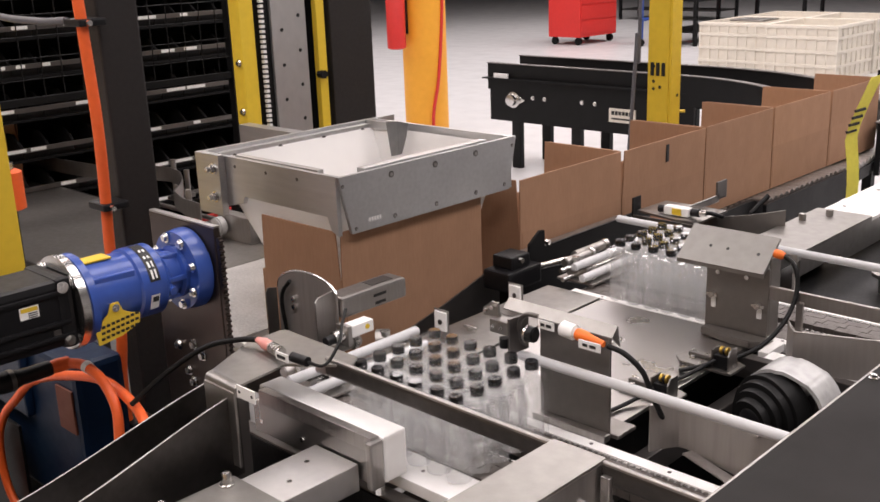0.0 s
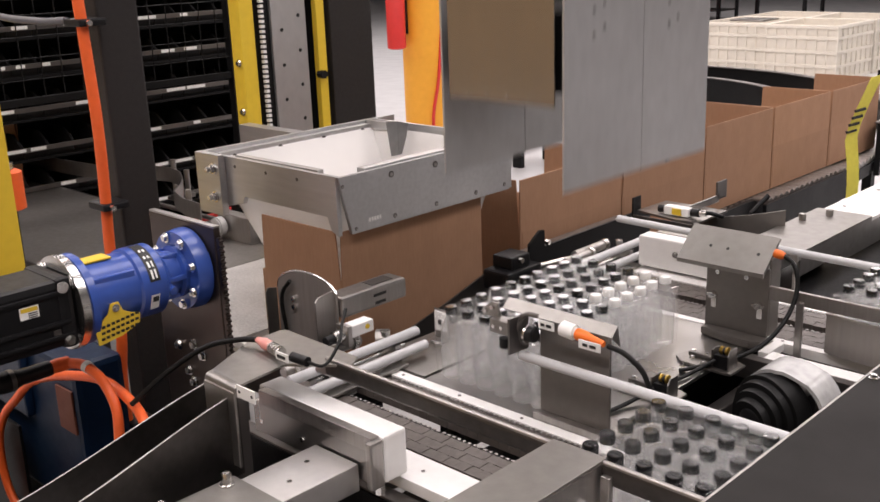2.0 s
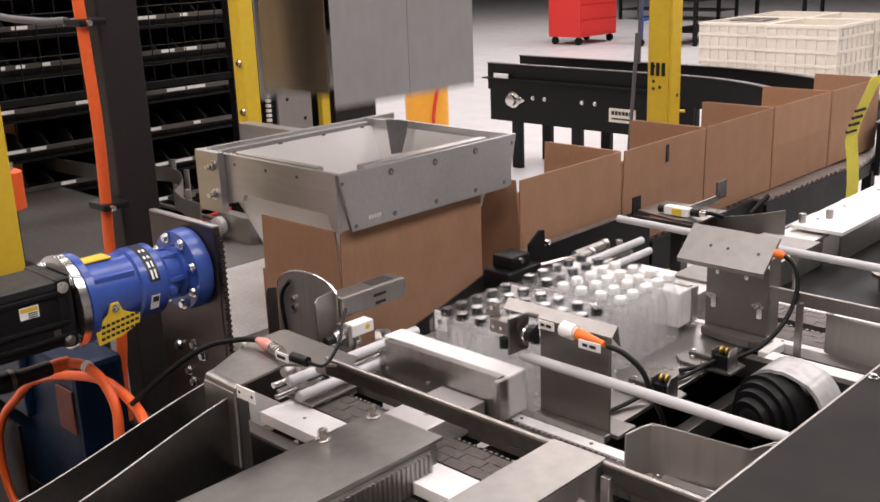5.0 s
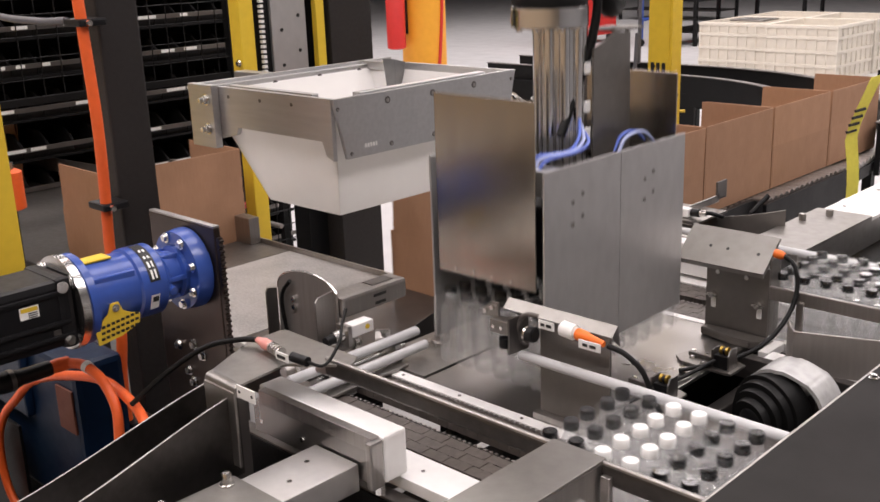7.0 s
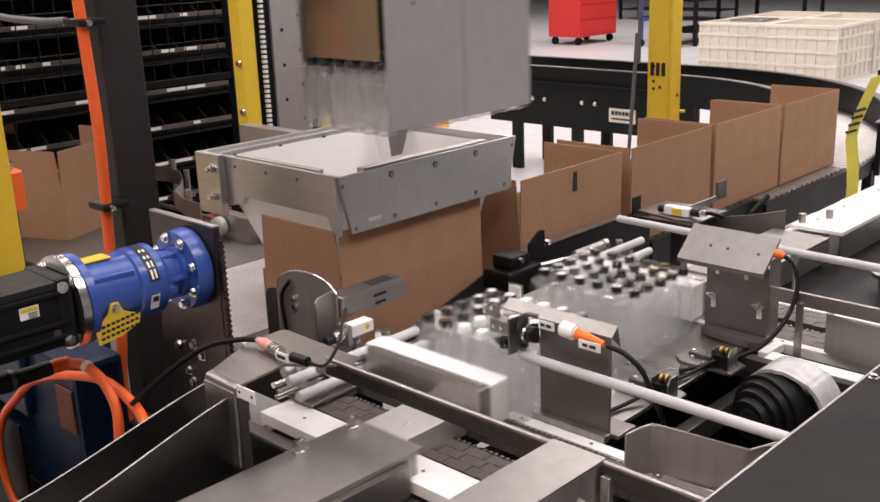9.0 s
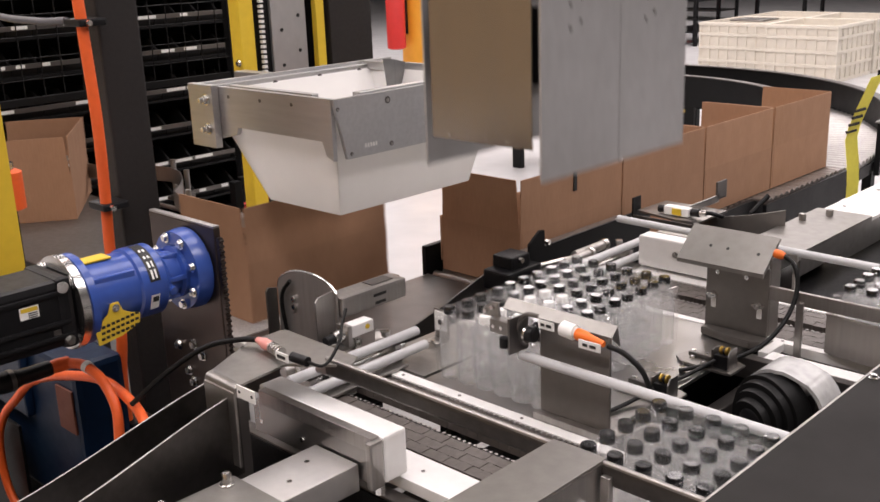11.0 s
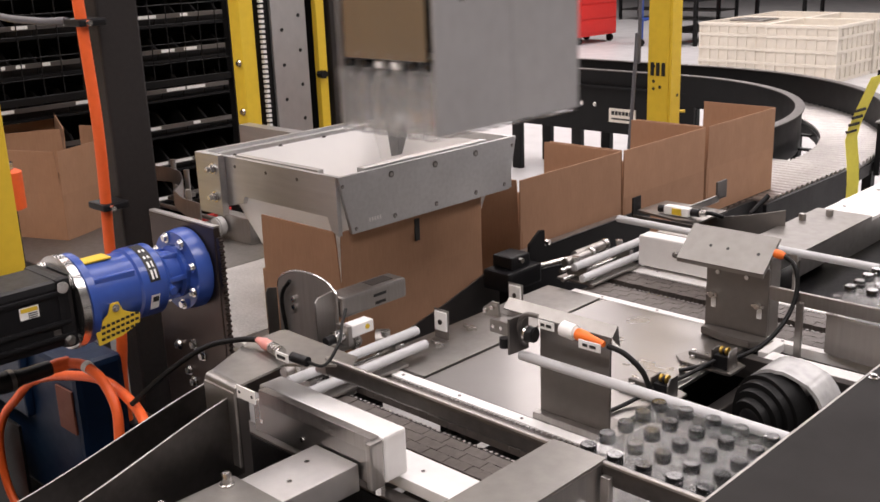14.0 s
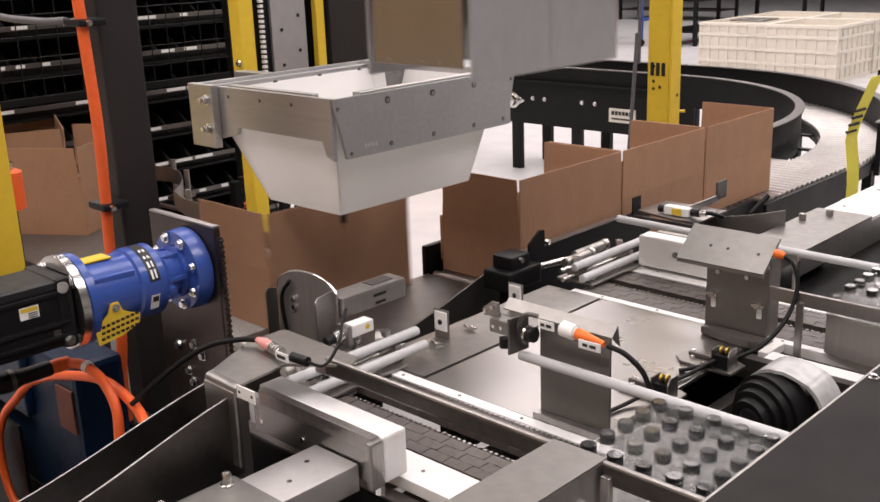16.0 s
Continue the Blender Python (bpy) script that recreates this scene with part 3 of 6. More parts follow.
def pusher(front):
    """A white faced pusher on a steel arm with a toothed rack."""
    s = 1 if front else -1
    y = 1.395 if front else 2.985
    p = thing("pack_pusher", (-1.72, y, LOW), "steel pack pusher with thick white plastic face and pale beam", "pusher")

    def yy(d):
        return y - s * d

    top = 1.072
    part("push_face", bx(-1.93, -1.487, *sorted((yy(0.0), yy(0.068))), LOW + 0.012, top, 0.006), WHITE, p, "thick white plastic pushing face")
    part("face_lip", bx(-1.90, -1.500, *sorted((yy(0.069), yy(0.092))), top - 0.032, top + 0.002, 0.0015), STEEL, p, "bright stainless lip")
    face = part("face_plate", bx(-1.93, -1.505, *sorted((yy(0.070), yy(0.088))), LOW + 0.01, top - 0.033, 0.001), STEEL_FLAT, p, "smooth reflecting stainless plate")
    for xx in (-1.90, -1.747):
        part("screw", rod((xx, yy(0.088), LOW + 0.04), (xx, yy(0.0905), LOW + 0.04), 0.006, 12), CHROME, face)
    part("end_angle", bx(-1.505, -1.486, *sorted((yy(0.069), yy(0.108))), LOW + 0.008, top - 0.002, 0.006), STEEL, p, "folded stainless end angle")
    part("foot_screw", rod((-1.50, yy(0.075), LOW - 0.012), (-1.50, yy(0.075), LOW + 0.007), 0.012, 6), CHROME, p)
    part("arm_beam", bx(-1.69, -1.545, *sorted((yy(0.093), yy(0.40))), LOW - 0.015, LOW + 0.05, 0.003), BEAM_STEEL, p, "pale stainless box beam")
    plate = part("arm_plate", bx(-1.70, -1.48, *sorted((yy(0.31), yy(0.95))), LOW + 0.051, LOW + 0.060, 0.002), SUPPORT_STEEL, p, "wide stainless arm plate")
    part("arm_web", bx(-1.487, -1.481, *sorted((yy(0.33), yy(0.95))), LOW - 0.03, LOW + 0.050, 0.001), SUPPORT_STEEL, p)
    if front:
        for xx, d in ((-1.675, 0.345), (-1.675, 0.50)):
            part("clamp_bolt", lathe((xx, yy(d), LOW + 0.060), (0, 0, 1), [(0, 0.016), (0.004, 0.016), (0.005, 0.011), (0.026, 0.011), (0.03, 0.008)], 14), CHROME, plate, "", True)
        rack = bx(-1.480, -1.470, yy(0.95), yy(0.36), LOW - 0.03, LOW + 0.045)
        for k in range(42):
            bx(-1.470, -1.460, yy(0.95) + k * 0.014, yy(0.943) + k * 0.014, LOW - 0.03, LOW + 0.045, bm=rack)
        part("toothed_rack", rack, STEEL, plate, "steel gear rack")
        for xx, d in ((-1.64, 0.16), (-1.60, 0.24)):
            part("screw", rod((xx, yy(d), LOW + 0.05), (xx, yy(d), LOW + 0.052), 0.006, 12), CHROME, p)
    else:
        bolt((-1.78, y - 0.001, LOW + 0.075), (0, -1, 0), 0.008, p)
    return p


pusher_front, pusher_rear = pusher(True), pusher(False)


def gate(front):
    """A folded sheet stop gate that swings on an upright pin beside the lane."""
    s = 1 if front else -1
    mid = 1.583 if front else 2.786
    px, py = -0.70, mid + s * 0.27
    p = thing("stop_gate", (px, py, LOW), "folded stainless sheet stop gate beside the bottle lane", "stop gate", "stop gates")
    line = [(-1.100, mid + s * 0.085), (-1.094, mid + s * 0.135), (-1.086, mid + s * 0.158), (-1.068, mid + s * 0.167), (-0.885, mid + s * 0.186), (-0.868, mid + s * 0.196), (-0.855, mid + s * 0.225), (-0.83, mid + s * 0.262), (-0.72, mid + s * 0.268)]
    part("gate_sheet", ribbon(line, LOW + 0.008, 1.072, 0.005), GATE_STEEL, p, "", True)
    part("top_edge", tube([(x, y, 1.072) for x, y in line], 0.003, 8, steps=3), STEEL, p, "bright steel edge", True)
    part("foot_lip", bx(-1.05, -0.9, *sorted((mid + s * 0.14, mid + s * 0.168)), LOW + 0.008, LOW + 0.012), GATE_STEEL, p)
    part("hinge_pin", rod((px, py, LOW - 0.06), (px, py, 1.085), 0.012, 14), CHROME, p, "", True)
    part("hinge_block", bx(px - 0.03, px + 0.02, py - 0.02, py + 0.02, LOW - 0.04, LOW + 0.06, 0.003), DARK_STEEL, p)
    return p


gate_front, gate_rear = gate(True), gate(False)

# ---- bottle deck and its lanes ----


def deck():
    solid("transfer_plate", bx(-1.838, -1.28, 1.802, 2.632, LOW - 0.012, LOW - 0.001, 0.001), STEEL_FLAT, "flat brushed stainless transfer plate between two lanes", "deck plate", at=(-1.56, 2.2, LOW - 0.012))
    solid("edge_plate", bx(-2.06, -1.846, 1.81, 2.632, LOW - 0.012, LOW + 0.002, 0.001), SUPPORT_STEEL, "stainless edge plate beside the transfer plate", "deck plate", at=(-1.95, 2.2, LOW - 0.012))
    frame_ = thing("deck_base", (-1.4, 2.2, 0), "dark steel frame under the bottle deck", "machine frame")
    for x in (-2.10, -0.4, 2.1):
        for y in (1.40, 2.2, 3.1):
            part("leg", bx(x - 0.04, x + 0.04, y - 0.04, y + 0.04, 0, LOW - 0.10, 0.004), BLACK, frame_)
    for y in (1.36, 1.80, 2.57, 3.05):
        part("long_beam", bx(-2.14, 2.2, y - 0.02, y + 0.02, LOW - 0.10, LOW - 0.035, 0.003), DARK_STEEL, frame_)
    for x in (-2.10, -1.7, -1.25, -0.4):
        part("cross_beam", bx(x - 0.02, x + 0.02, 1.385, 3.03, LOW - 0.16, LOW - 0.10, 0.003), DARK_STEEL, frame_)
    # Three black sheets added for the deep shade below the deck; they hide the floor.
    part("belly_pan", bx(-2.14, 0.3, 1.36, 3.06, 0.40, 0.41), BLACK, frame_)
    part("rear_skirt", bx(-2.13, 0.3, 3.062, 3.067, 0.3, LOW - 0.12), BLACK, frame_)
    part("front_skirt", bx(-2.03, 0.3, 1.335, 1.34, 0.3, LOW - 0.04), BLACK, frame_)
    for y, wid, lab in ((1.385, 0.10, "near"), (1.765, 0.035, "far"), (2.635, 0.03, "near"), (2.945, 0.085, "far")):
        x0 = -2.02 if y < 2 else -1.97
        x1 = 2.2
        s = thing("wear_strip", (x0, y, LOW - 0.03), "white plastic wear strip beside the conveyor chain", "wear strip", "wear strips")
        part("strip", bx(x0, x1, y, y + wid, LOW - 0.03, LOW + 0.0, 0.002), WHITE, s)
        for k in range(9):
            xx = x0 + 0.12 + 0.21 * k
            part("screw", rod((xx, y + wid * 0.5, LOW - 0.001), (xx, y + wid * 0.5, LOW + 0.001), 0.005, 10), DARK_STEEL, s)
    # chains of two-pin links
    for y0, y1 in ((1.495, 1.60), (1.655, 1.755), (2.675, 2.78), (2.83, 2.935)):
        c = thing("conveyor_chain", (-1.9, y0, LOW - 0.02), "dark tabletop conveyor chain with toothed link edges", "conveyor chain", "conveyor chains")
        bm = bmesh.new()
        n = 66
        for k in range(n):
            x = -1.95 + 0.0335 * k
            w = (y1 - y0) / 3
            for j in range(3):
                o = 0.017 if j % 2 else 0
                bx(x + o, x + o + 0.0322, y0 + j * w + 0.0006, y0 + (j + 1) * w - 0.0006, LOW - 0.022, LOW - 0.004 + (0.0008 if k % 2 else 0), bm=bm)
        me = part("link_band", bm, CHAIN, c)
        tagged(me, kind="stuff")
        ed = bmesh.new()
        for k in range(n * 2):
            x = -1.95 + 0.01675 * k
            bx(x, x + 0.009, y1 + 0.001, y1 + 0.008, LOW - 0.016, LOW - 0.002, bm=ed)
        tagged(part("pin_edge", ed, STEEL, c), kind="stuff")


deck()


def guide_rod(p0, p1, r, material, label, posts=()):
    g = thing("guide_rail", p0, label, "guide rail", "guide rails of the lanes")
    part("rail", rod(p0, p1, r, 18, bev=0.002), material, g, "", True)
    for x in posts:
        y, z = p0[1], p0[2]
        part("post", rod((x, y, LOW - 0.04), (x, y, z - r * 0.9), 0.006, 10), STEEL, g)
        part("clamp", bx(x - 0.012, x + 0.012, y - 0.014, y + 0.014, z - r - 0.02, z - r + 0.002, 0.002), STEEL, g)
    return g


def dark_rail():
    g = thing("guide_rail", (-1.75, 1.40, LOW), "polished steel rail along the front of the lane, dark reflection in its colour", "guide rail", "guide rails of the lanes")
    # The rail's dark reflection comes from the darkened base colour.
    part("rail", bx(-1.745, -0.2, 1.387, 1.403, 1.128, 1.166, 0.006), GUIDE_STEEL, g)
    # Thin paler rod draws the highlight along the rail's top.
    part("rail_lip", rod((-1.745, 1.395, 1.166), (-0.2, 1.395, 1.166), 0.006, 12), STEEL, g, "bright steel edge", True)
    for x in (-0.95, -0.3):
        part("post", bx(x - 0.01, x + 0.01, 1.375, 1.388, LOW - 0.04, 1.15, 0.002), STEEL, g)
    return g


dark_rail()
guide_rod((-1.475, 1.775, 1.123), (-0.25, 1.775, 1.123), 0.0125, RAIL_WHITE, "white plastic guide rail on the far side of the near lane", (-0.6,))
guide_rod((-2.02, 2.985, 1.118), (-0.25, 2.985, 1.105), 0.0125, RAIL_WHITE, "white plastic guide rail on the far side of the rear lane", (-1.35, -0.8))
b = thing("guide_rail", (-1.25, 2.61, LOW), "stainless guide rail on the near side of the rear lane", "guide rail", "guide rails of the lanes")
part("rail", bx(-1.25, -0.25, 2.60, 2.612, 1.085, 1.125, 0.003), STEEL, b)
part("rail_face", bx(-1.25, -0.25, 2.613, 2.623, 1.09, 1.118, 0.003), WHITE, b, "white plastic facing")
for x in (-1.15, -0.7):
    part("post", bx(x - 0.01, x + 0.01, 2.588, 2.599, LOW - 0.04, 1.10, 0.002), STEEL, b)


def roller_stop(y0, y1, label):
    """White bars on steel rods that stop the packs at the lane's end."""
    g = thing("end_stop", (-1.98, y0, LOW), label, "end stop", "lane end stops")
    for x, z in ((-1.99, 1.015), (-1.955, 0.982)):
        part("bumper_bar", rod((x, y0, z), (x, y1, z), 0.014, 16, bev=0.003), RAIL_WHITE, g, "", True)
    for x, z in ((-2.03, 1.0), (-2.02, 0.97)):
        part("steel_rod", rod((x, y0 - 0.02, z), (x, y1 - 0.03, z), 0.008, 12), CHROME, g, "", True)
    part("base_plate", bx(-2.075, -1.925, y0 + 0.02, y1 - 0.1, LOW + 0.003, LOW + 0.012, 0.003), STEEL, g)
    for x, a, b in ((-2.05, 0.03, 0.20), (-2.075, 0.12, 0.32)):
        part("cylinder", rod((x, y0 + a, 1.012), (x, y0 + b, 1.012), 0.017, 18, bev=0.003), STEEL, g, "satin steel air cylinder", True)
        part("cylinder_collar", rod((x, y0 + b - 0.03, 1.012), (x, y0 + b - 0.012, 1.012), 0.022, 18, bev=0.002), CHROME, g, "", True)
        part("cylinder_foot", bx(x - 0.012, x + 0.012, y0 + a + 0.03, y0 + a + 0.055, LOW + 0.012, 1.0, 0.002), STEEL, g)
    for y in (y0 + 0.07, y1 - 0.09):
        part("bracket", bx(-2.05, -1.975, y - 0.012, y + 0.012, LOW + 0.003, 1.0, 0.003), STEEL, g)
        part("clamp_nut", rod((-2.03, y, 1.0), (-2.03, y, 1.03), 0.014, 6), CHROME, g)
    return g


roller_stop(1.46, 1.93, "white end-stop bars on steel rods at the near lane")
roller_stop(2.68, 3.10, "white end-stop bars on steel rods at the rear lane")


def cable_sensor(parent, p, axis, orange=True):
    """A round sensor with its plug and white tag on one line."""
    p, a = Vector(p), Vector(axis).normalized()
    part("sensor_barrel", rod(p, p + a * 0.045, 0.013, 18), CHROME, parent, "ribbed metal sensor", True)
    for k in range(4):
        part("thread_ring", rod(p + a * (0.008 + 0.01 * k), p + a * (0.012 + 0.01 * k), 0.0145, 18), STEEL, parent)
    q = p + a * 0.046
    part("plug", lathe(q, a, [(0, 0.012), (0.012, 0.014), (0.03, 0.014), (0.045, 0.010), (0.06, 0.008)], 16), SENSOR_ORANGE if orange else PINK, parent, "orange cable plug" if orange else "red cable plug", True)
    return q + a * 0.06


def centre_bracket():
    """The upright sensor bracket beside the near lane."""
    g = thing("sensor_bracket", (-1.35, 1.83, LOW), "folded stainless sensor bracket with orange-plugged sensor", "sensor bracket", "sensor brackets")
    part("upright", bx(-1.455, -1.25, 1.825, 1.833, LOW + 0.002, 1.205, 0.003), BRACKET_STEEL, g)
    part("foot", bx(-1.455, -1.23, 1.834, 1.91, LOW + 0.0, LOW + 0.012, 0.004), BRACKET_STEEL, g)
    part("foot_flange", bx(-1.46, -1.245, 1.80, 1.824, LOW + 0.0, LOW + 0.018, 0.003), STEEL, g)
    hood = prism([(1.795, 1.222), (1.818, 1.244), (1.820, 1.241), (1.798, 1.218)], "x", -1.545, -1.225)
    part("hood", hood, SUPPORT_STEEL, g, "tilted stainless hood")
    part("hood_end", prism([(1.796, 1.221), (1.818, 1.242), (1.83, 1.19)], "x", -1.229, -1.225), STEEL, g)
    clamp = part("clamp_block", bx(-1.565, -1.475, 1.765, 1.80, 1.165, 1.200, 0.004), SUPPORT_STEEL, g, "bright sensor clamp plate")
    part("sensor_frame", ribbon([(-1.478, 1.735), (-1.472, 1.80)], 1.135, 1.225, 0.006), DARK_STEEL, g, "dark angled sensor frame")
    for xx in (-1.55, -1.525, -1.495):
        part("clamp_screw", rod((xx, 1.764, 1.183), (xx, 1.761, 1.183), 0.005, 10), CHROME, clamp)
    part("clamp_ear", prism([(-1.60, 1.215), (-1.575, 1.235), (-1.555, 1.235), (-1.55, 1.20), (-1.60, 1.195)], "y", 1.785, 1.792), SUPPORT_STEEL, clamp)
    for xx, zz in ((-1.59, 1.21), (-1.568, 1.222)):
        part("ear_bolt", rod((xx, 1.785, zz), (xx, 1.776, zz), 0.006, 8), CHROME, clamp)
    part("clamp_knob", rod((-1.525, 1.775, 1.155), (-1.525, 1.775, 1.13), 0.013, 12), BLACK_PLASTIC, clamp)
    ring = part("bent_hook", tube([(-1.465, 1.79, 1.15), (-1.475, 1.775, 1.16), (-1.472, 1.765, 1.20), (-1.45, 1.765, 1.235), (-1.42, 1.775, 1.235)], 0.006), DARK_STEEL, g, "bent dark bracket", True)
    part("lens_barrel", rod((-1.455, 1.77, 1.185), (-1.425, 1.772, 1.187), 0.019, 20, bev=0.003), BLACK_PLASTIC, g, "black sensor eye", True)
    part("lens_ring", rod((-1.450, 1.77, 1.185), (-1.444, 1.77, 1.185), 0.0215, 20), CHROME, g, "", True)
    tag = part("cable_tag", bx(-1.405, -1.36, 1.757, 1.760, 1.215, 1.236, 0.001), LABEL, g, "white cable tag with black marking")
    part("marking", bx(-1.398, -1.387, 1.7555, 1.757, 1.222, 1.229), INK, tag)
    part("marking", bx(-1.382, -1.367, 1.7555, 1.757, 1.222, 1.229), INK, tag)
    part("collar", rod((-1.352, 1.775, 1.223), (-1.31, 1.777, 1.218), 0.0185, 18, bev=0.004), LABEL, g, "pale plastic collar", True)
    part("plug", lathe((-1.31, 1.777, 1.218), (1, 0.03, -0.12), [(0, 0.012), (0.005, 0.0145), (0.028, 0.0135), (0.045, 0.010), (0.075, 0.0075)], 18), SENSOR_ORANGE, g, "orange cable plug", True)
    tag = part("cable_tag", bx(-1.29, -1.23, 1.757, 1.760, 1.195, 1.216, 0.001), LABEL, g, "white cable tag with black marking")
    part("marking", bx(-1.278, -1.265, 1.7555, 1.757, 1.202, 1.209), INK, tag)
    part("marking", bx(-1.259, -1.242, 1.7555, 1.757, 1.202, 1.209), INK, tag)
    part("cable", tube([(-1.225, 1.78, 1.207), (-1.18, 1.78, 1.20), (-1.14, 1.79, 1.165), (-1.12, 1.80, 1.11), (-1.125, 1.85, 1.04), (-1.15, 1.90, 0.99)], 0.0065), RUBBER, g, "black sensor cable", True)
    for x in (-1.42, -1.30):
        bolt((x, 1.87, LOW + 0.012), (0, 0, 1), 0.006, g)
    return g


centre_bracket()


def rear_bracket():
    g = thing("sensor_bracket", (-1.34, 2.6, LOW), "tall folded stainless sensor bracket with hood and cable", "sensor bracket", "sensor brackets")
    part("upright", bx(-1.442, -1.245, 2.596, 2.604, LOW, 1.175, 0.003), BRACKET_STEEL, g)
    part("side_flange", bx(-1.252, -1.245, 2.605, 2.665, LOW + 0.02, 1.20, 0.003), BRACKET_STEEL, g)
    part("hood", prism([(2.565, 1.168), (2.575, 1.162), (2.665, 1.246), (2.66, 1.252)], "x", -1.525, -1.25), SUPPORT_STEEL, g, "bright tilted stainless hood")
    part("hood_lip", prism([(2.566, 1.168), (2.572, 1.168), (2.572, 1.155), (2.566, 1.155)], "x", -1.525, -1.25), SUPPORT_STEEL, g)
    part("foot", prism([(-1.435, 2.56), (-1.33, 2.535), (-1.265, 2.535), (-1.24, 2.55), (-1.24, 2.595), (-1.435, 2.595)], "z", LOW, LOW + 0.022, 0.003), BRACKET_STEEL, g)
    for x, z in ((-1.415, 1.07), (-1.27, 1.065)):
        n = part("stud_nut", rod((x, 2.595, z), (x, 2.575, z), 0.010, 6), CHROME, g)
        part("slot", bx(x - 0.007, x + 0.007, 2.5935, 2.5955, z - 0.042, z - 0.012, 0.003), LABEL, n, "pale adjusting slot")
        part("wing", bx(x - 0.018, x + 0.018, 2.578, 2.586, z - 0.004, z + 0.004, 0.001), CHROME, n)
    for x in (-1.39, -1.30):
        part("hood_screw", rod((x, 2.565, 1.148), (x, 2.573, 1.148), 0.007, 12), CHROME, g)
    for x in (-1.44, -1.385, -1.29):
        part("hood_hole", rod((x, 2.612, 1.2065), (x, 2.610, 1.209), 0.005, 10), INK, g)
    p = part("plug", lathe((-1.25, 2.63, 1.215), (1, 0, -0.15), [(0, 0.013), (0.02, 0.013), (0.03, 0.008)], 16), SENSOR_ORANGE, g, "orange cable plug", True)
    part("cable", tube([(-1.222, 2.63, 1.212), (-1.185, 2.62, 1.19), (-1.165, 2.60, 1.13), (-1.168, 2.55, 1.06), (-1.195, 2.47, 1.0), (-1.25, 2.38, 0.97), (-1.33, 2.27, 0.955)], 0.0065), RUBBER, g, "black sensor cable", True)
    return g


rear_bracket()


def solenoid(x, y, label):
    g = thing("sensor_mount", (x, y, LOW), label, "sensor mount", "small sensor mounts")
    part("base_plate", prism([(x - 0.15, y + 0.0), (x - 0.13, y + 0.07), (x + 0.01, y + 0.06), (x + 0.035, y + 0.05), (x + 0.035, y - 0.03), (x + 0.02, y - 0.035), (x - 0.12, y - 0.03)], "z", LOW, LOW + 0.007, 0.001), SUPPORT_STEEL, g)
    part("cheek", bx(x - 0.030, x - 0.026, y - 0.022, y + 0.022, LOW + 0.007, LOW + 0.06, 0.001), DARK_STEEL, g)
    part("cheek", prism([(y - 0.024, LOW + 0.007), (y - 0.024, LOW + 0.05), (y - 0.014, LOW + 0.066), (y + 0.02, LOW + 0.066), (y + 0.024, LOW + 0.007)], "x", x + 0.020, x + 0.024), STEEL, g, "bright steel cheek")
    part("body", bx(x - 0.024, x + 0.018, y - 0.018, y + 0.018, LOW + 0.007, LOW + 0.046, 0.003), BLACK_PLASTIC, g)
    coil = part("brass_coil", lathe((x - 0.016, y, LOW + 0.056), (1, 0, 0), [(0, 0.006), (0.003, 0.011), (0.010, 0.011), (0.012, 0.007), (0.018, 0.007), (0.020, 0.012), (0.026, 0.012), (0.028, 0.006)], 14), BRASS, g, "brass fitting", True)
    part("dark_band", rod((x - 0.004, y, LOW + 0.056), (x + 0.002, y, LOW + 0.056), 0.009, 12), INK, coil)
    for dx, dy in ((-0.06, -0.012), (-0.10, 0.005), (-0.075, 0.04), (-0.12, 0.045)):
        bolt((x + dx, y + dy, LOW + 0.007), (0, 0, 1), 0.0065, g)
    part("clamp_bar", bx(x - 0.12, x - 0.035, y + 0.014, y + 0.026, LOW + 0.007, LOW + 0.02, 0.003), DARK_STEEL, g)
    part("cable", tube([(x - 0.02, y - 0.02, LOW + 0.03), (x - 0.035, y - 0.05, LOW + 0.018), (x - 0.05, y - 0.10, LOW + 0.008), (x - 0.06, y - 0.16, LOW + 0.006)], 0.0055), RUBBER, g, "black cable", True)
    return g


solenoid(-1.27, 2.10, "small brass sensor mount at the plate edge")
solenoid(-1.245, 2.36, "small brass sensor mount on a steel plate")
for x, y in ((-2.0, 2.04), (-1.98, 2.36)):
    g = thing("reflector_tab", (x, y, LOW), "small white reflector on an upright steel tab", "reflector", "reflector tabs")
    part("tab", bx(x - 0.03, x + 0.03, y + 0.002, y + 0.005, LOW, LOW + 0.095, 0.002), STEEL, g)
    f = part("reflector", bx(x - 0.022, x + 0.026, y - 0.006, y + 0.001, LOW + 0.03, LOW + 0.09, 0.003), LABEL, g, "white reflector")
    part("centre_screw", rod((x + 0.002, y - 0.006, LOW + 0.058), (x + 0.002, y - 0.0085, LOW + 0.058), 0.008, 12), DARK_STEEL, f)
    part("foot", bx(x - 0.03, x + 0.03, y - 0.045, y + 0.001, LOW - 0.001, LOW + 0.004, 0.001), STEEL, g)
for x, y in ((-1.968, 1.99), (-1.982, 2.148)):
    g = thing("wing_nut", (x, y, LOW), "steel wing nut on the transfer plate", "wing nut", "wing nuts")
    part("nut", rod((x, y, LOW - 0.001), (x, y, LOW + 0.014), 0.011, 6), CHROME, g)
    part("wing", bx(x - 0.026, x + 0.026, y - 0.004, y + 0.004, LOW + 0.006, LOW + 0.016, 0.003), CHROME, g)


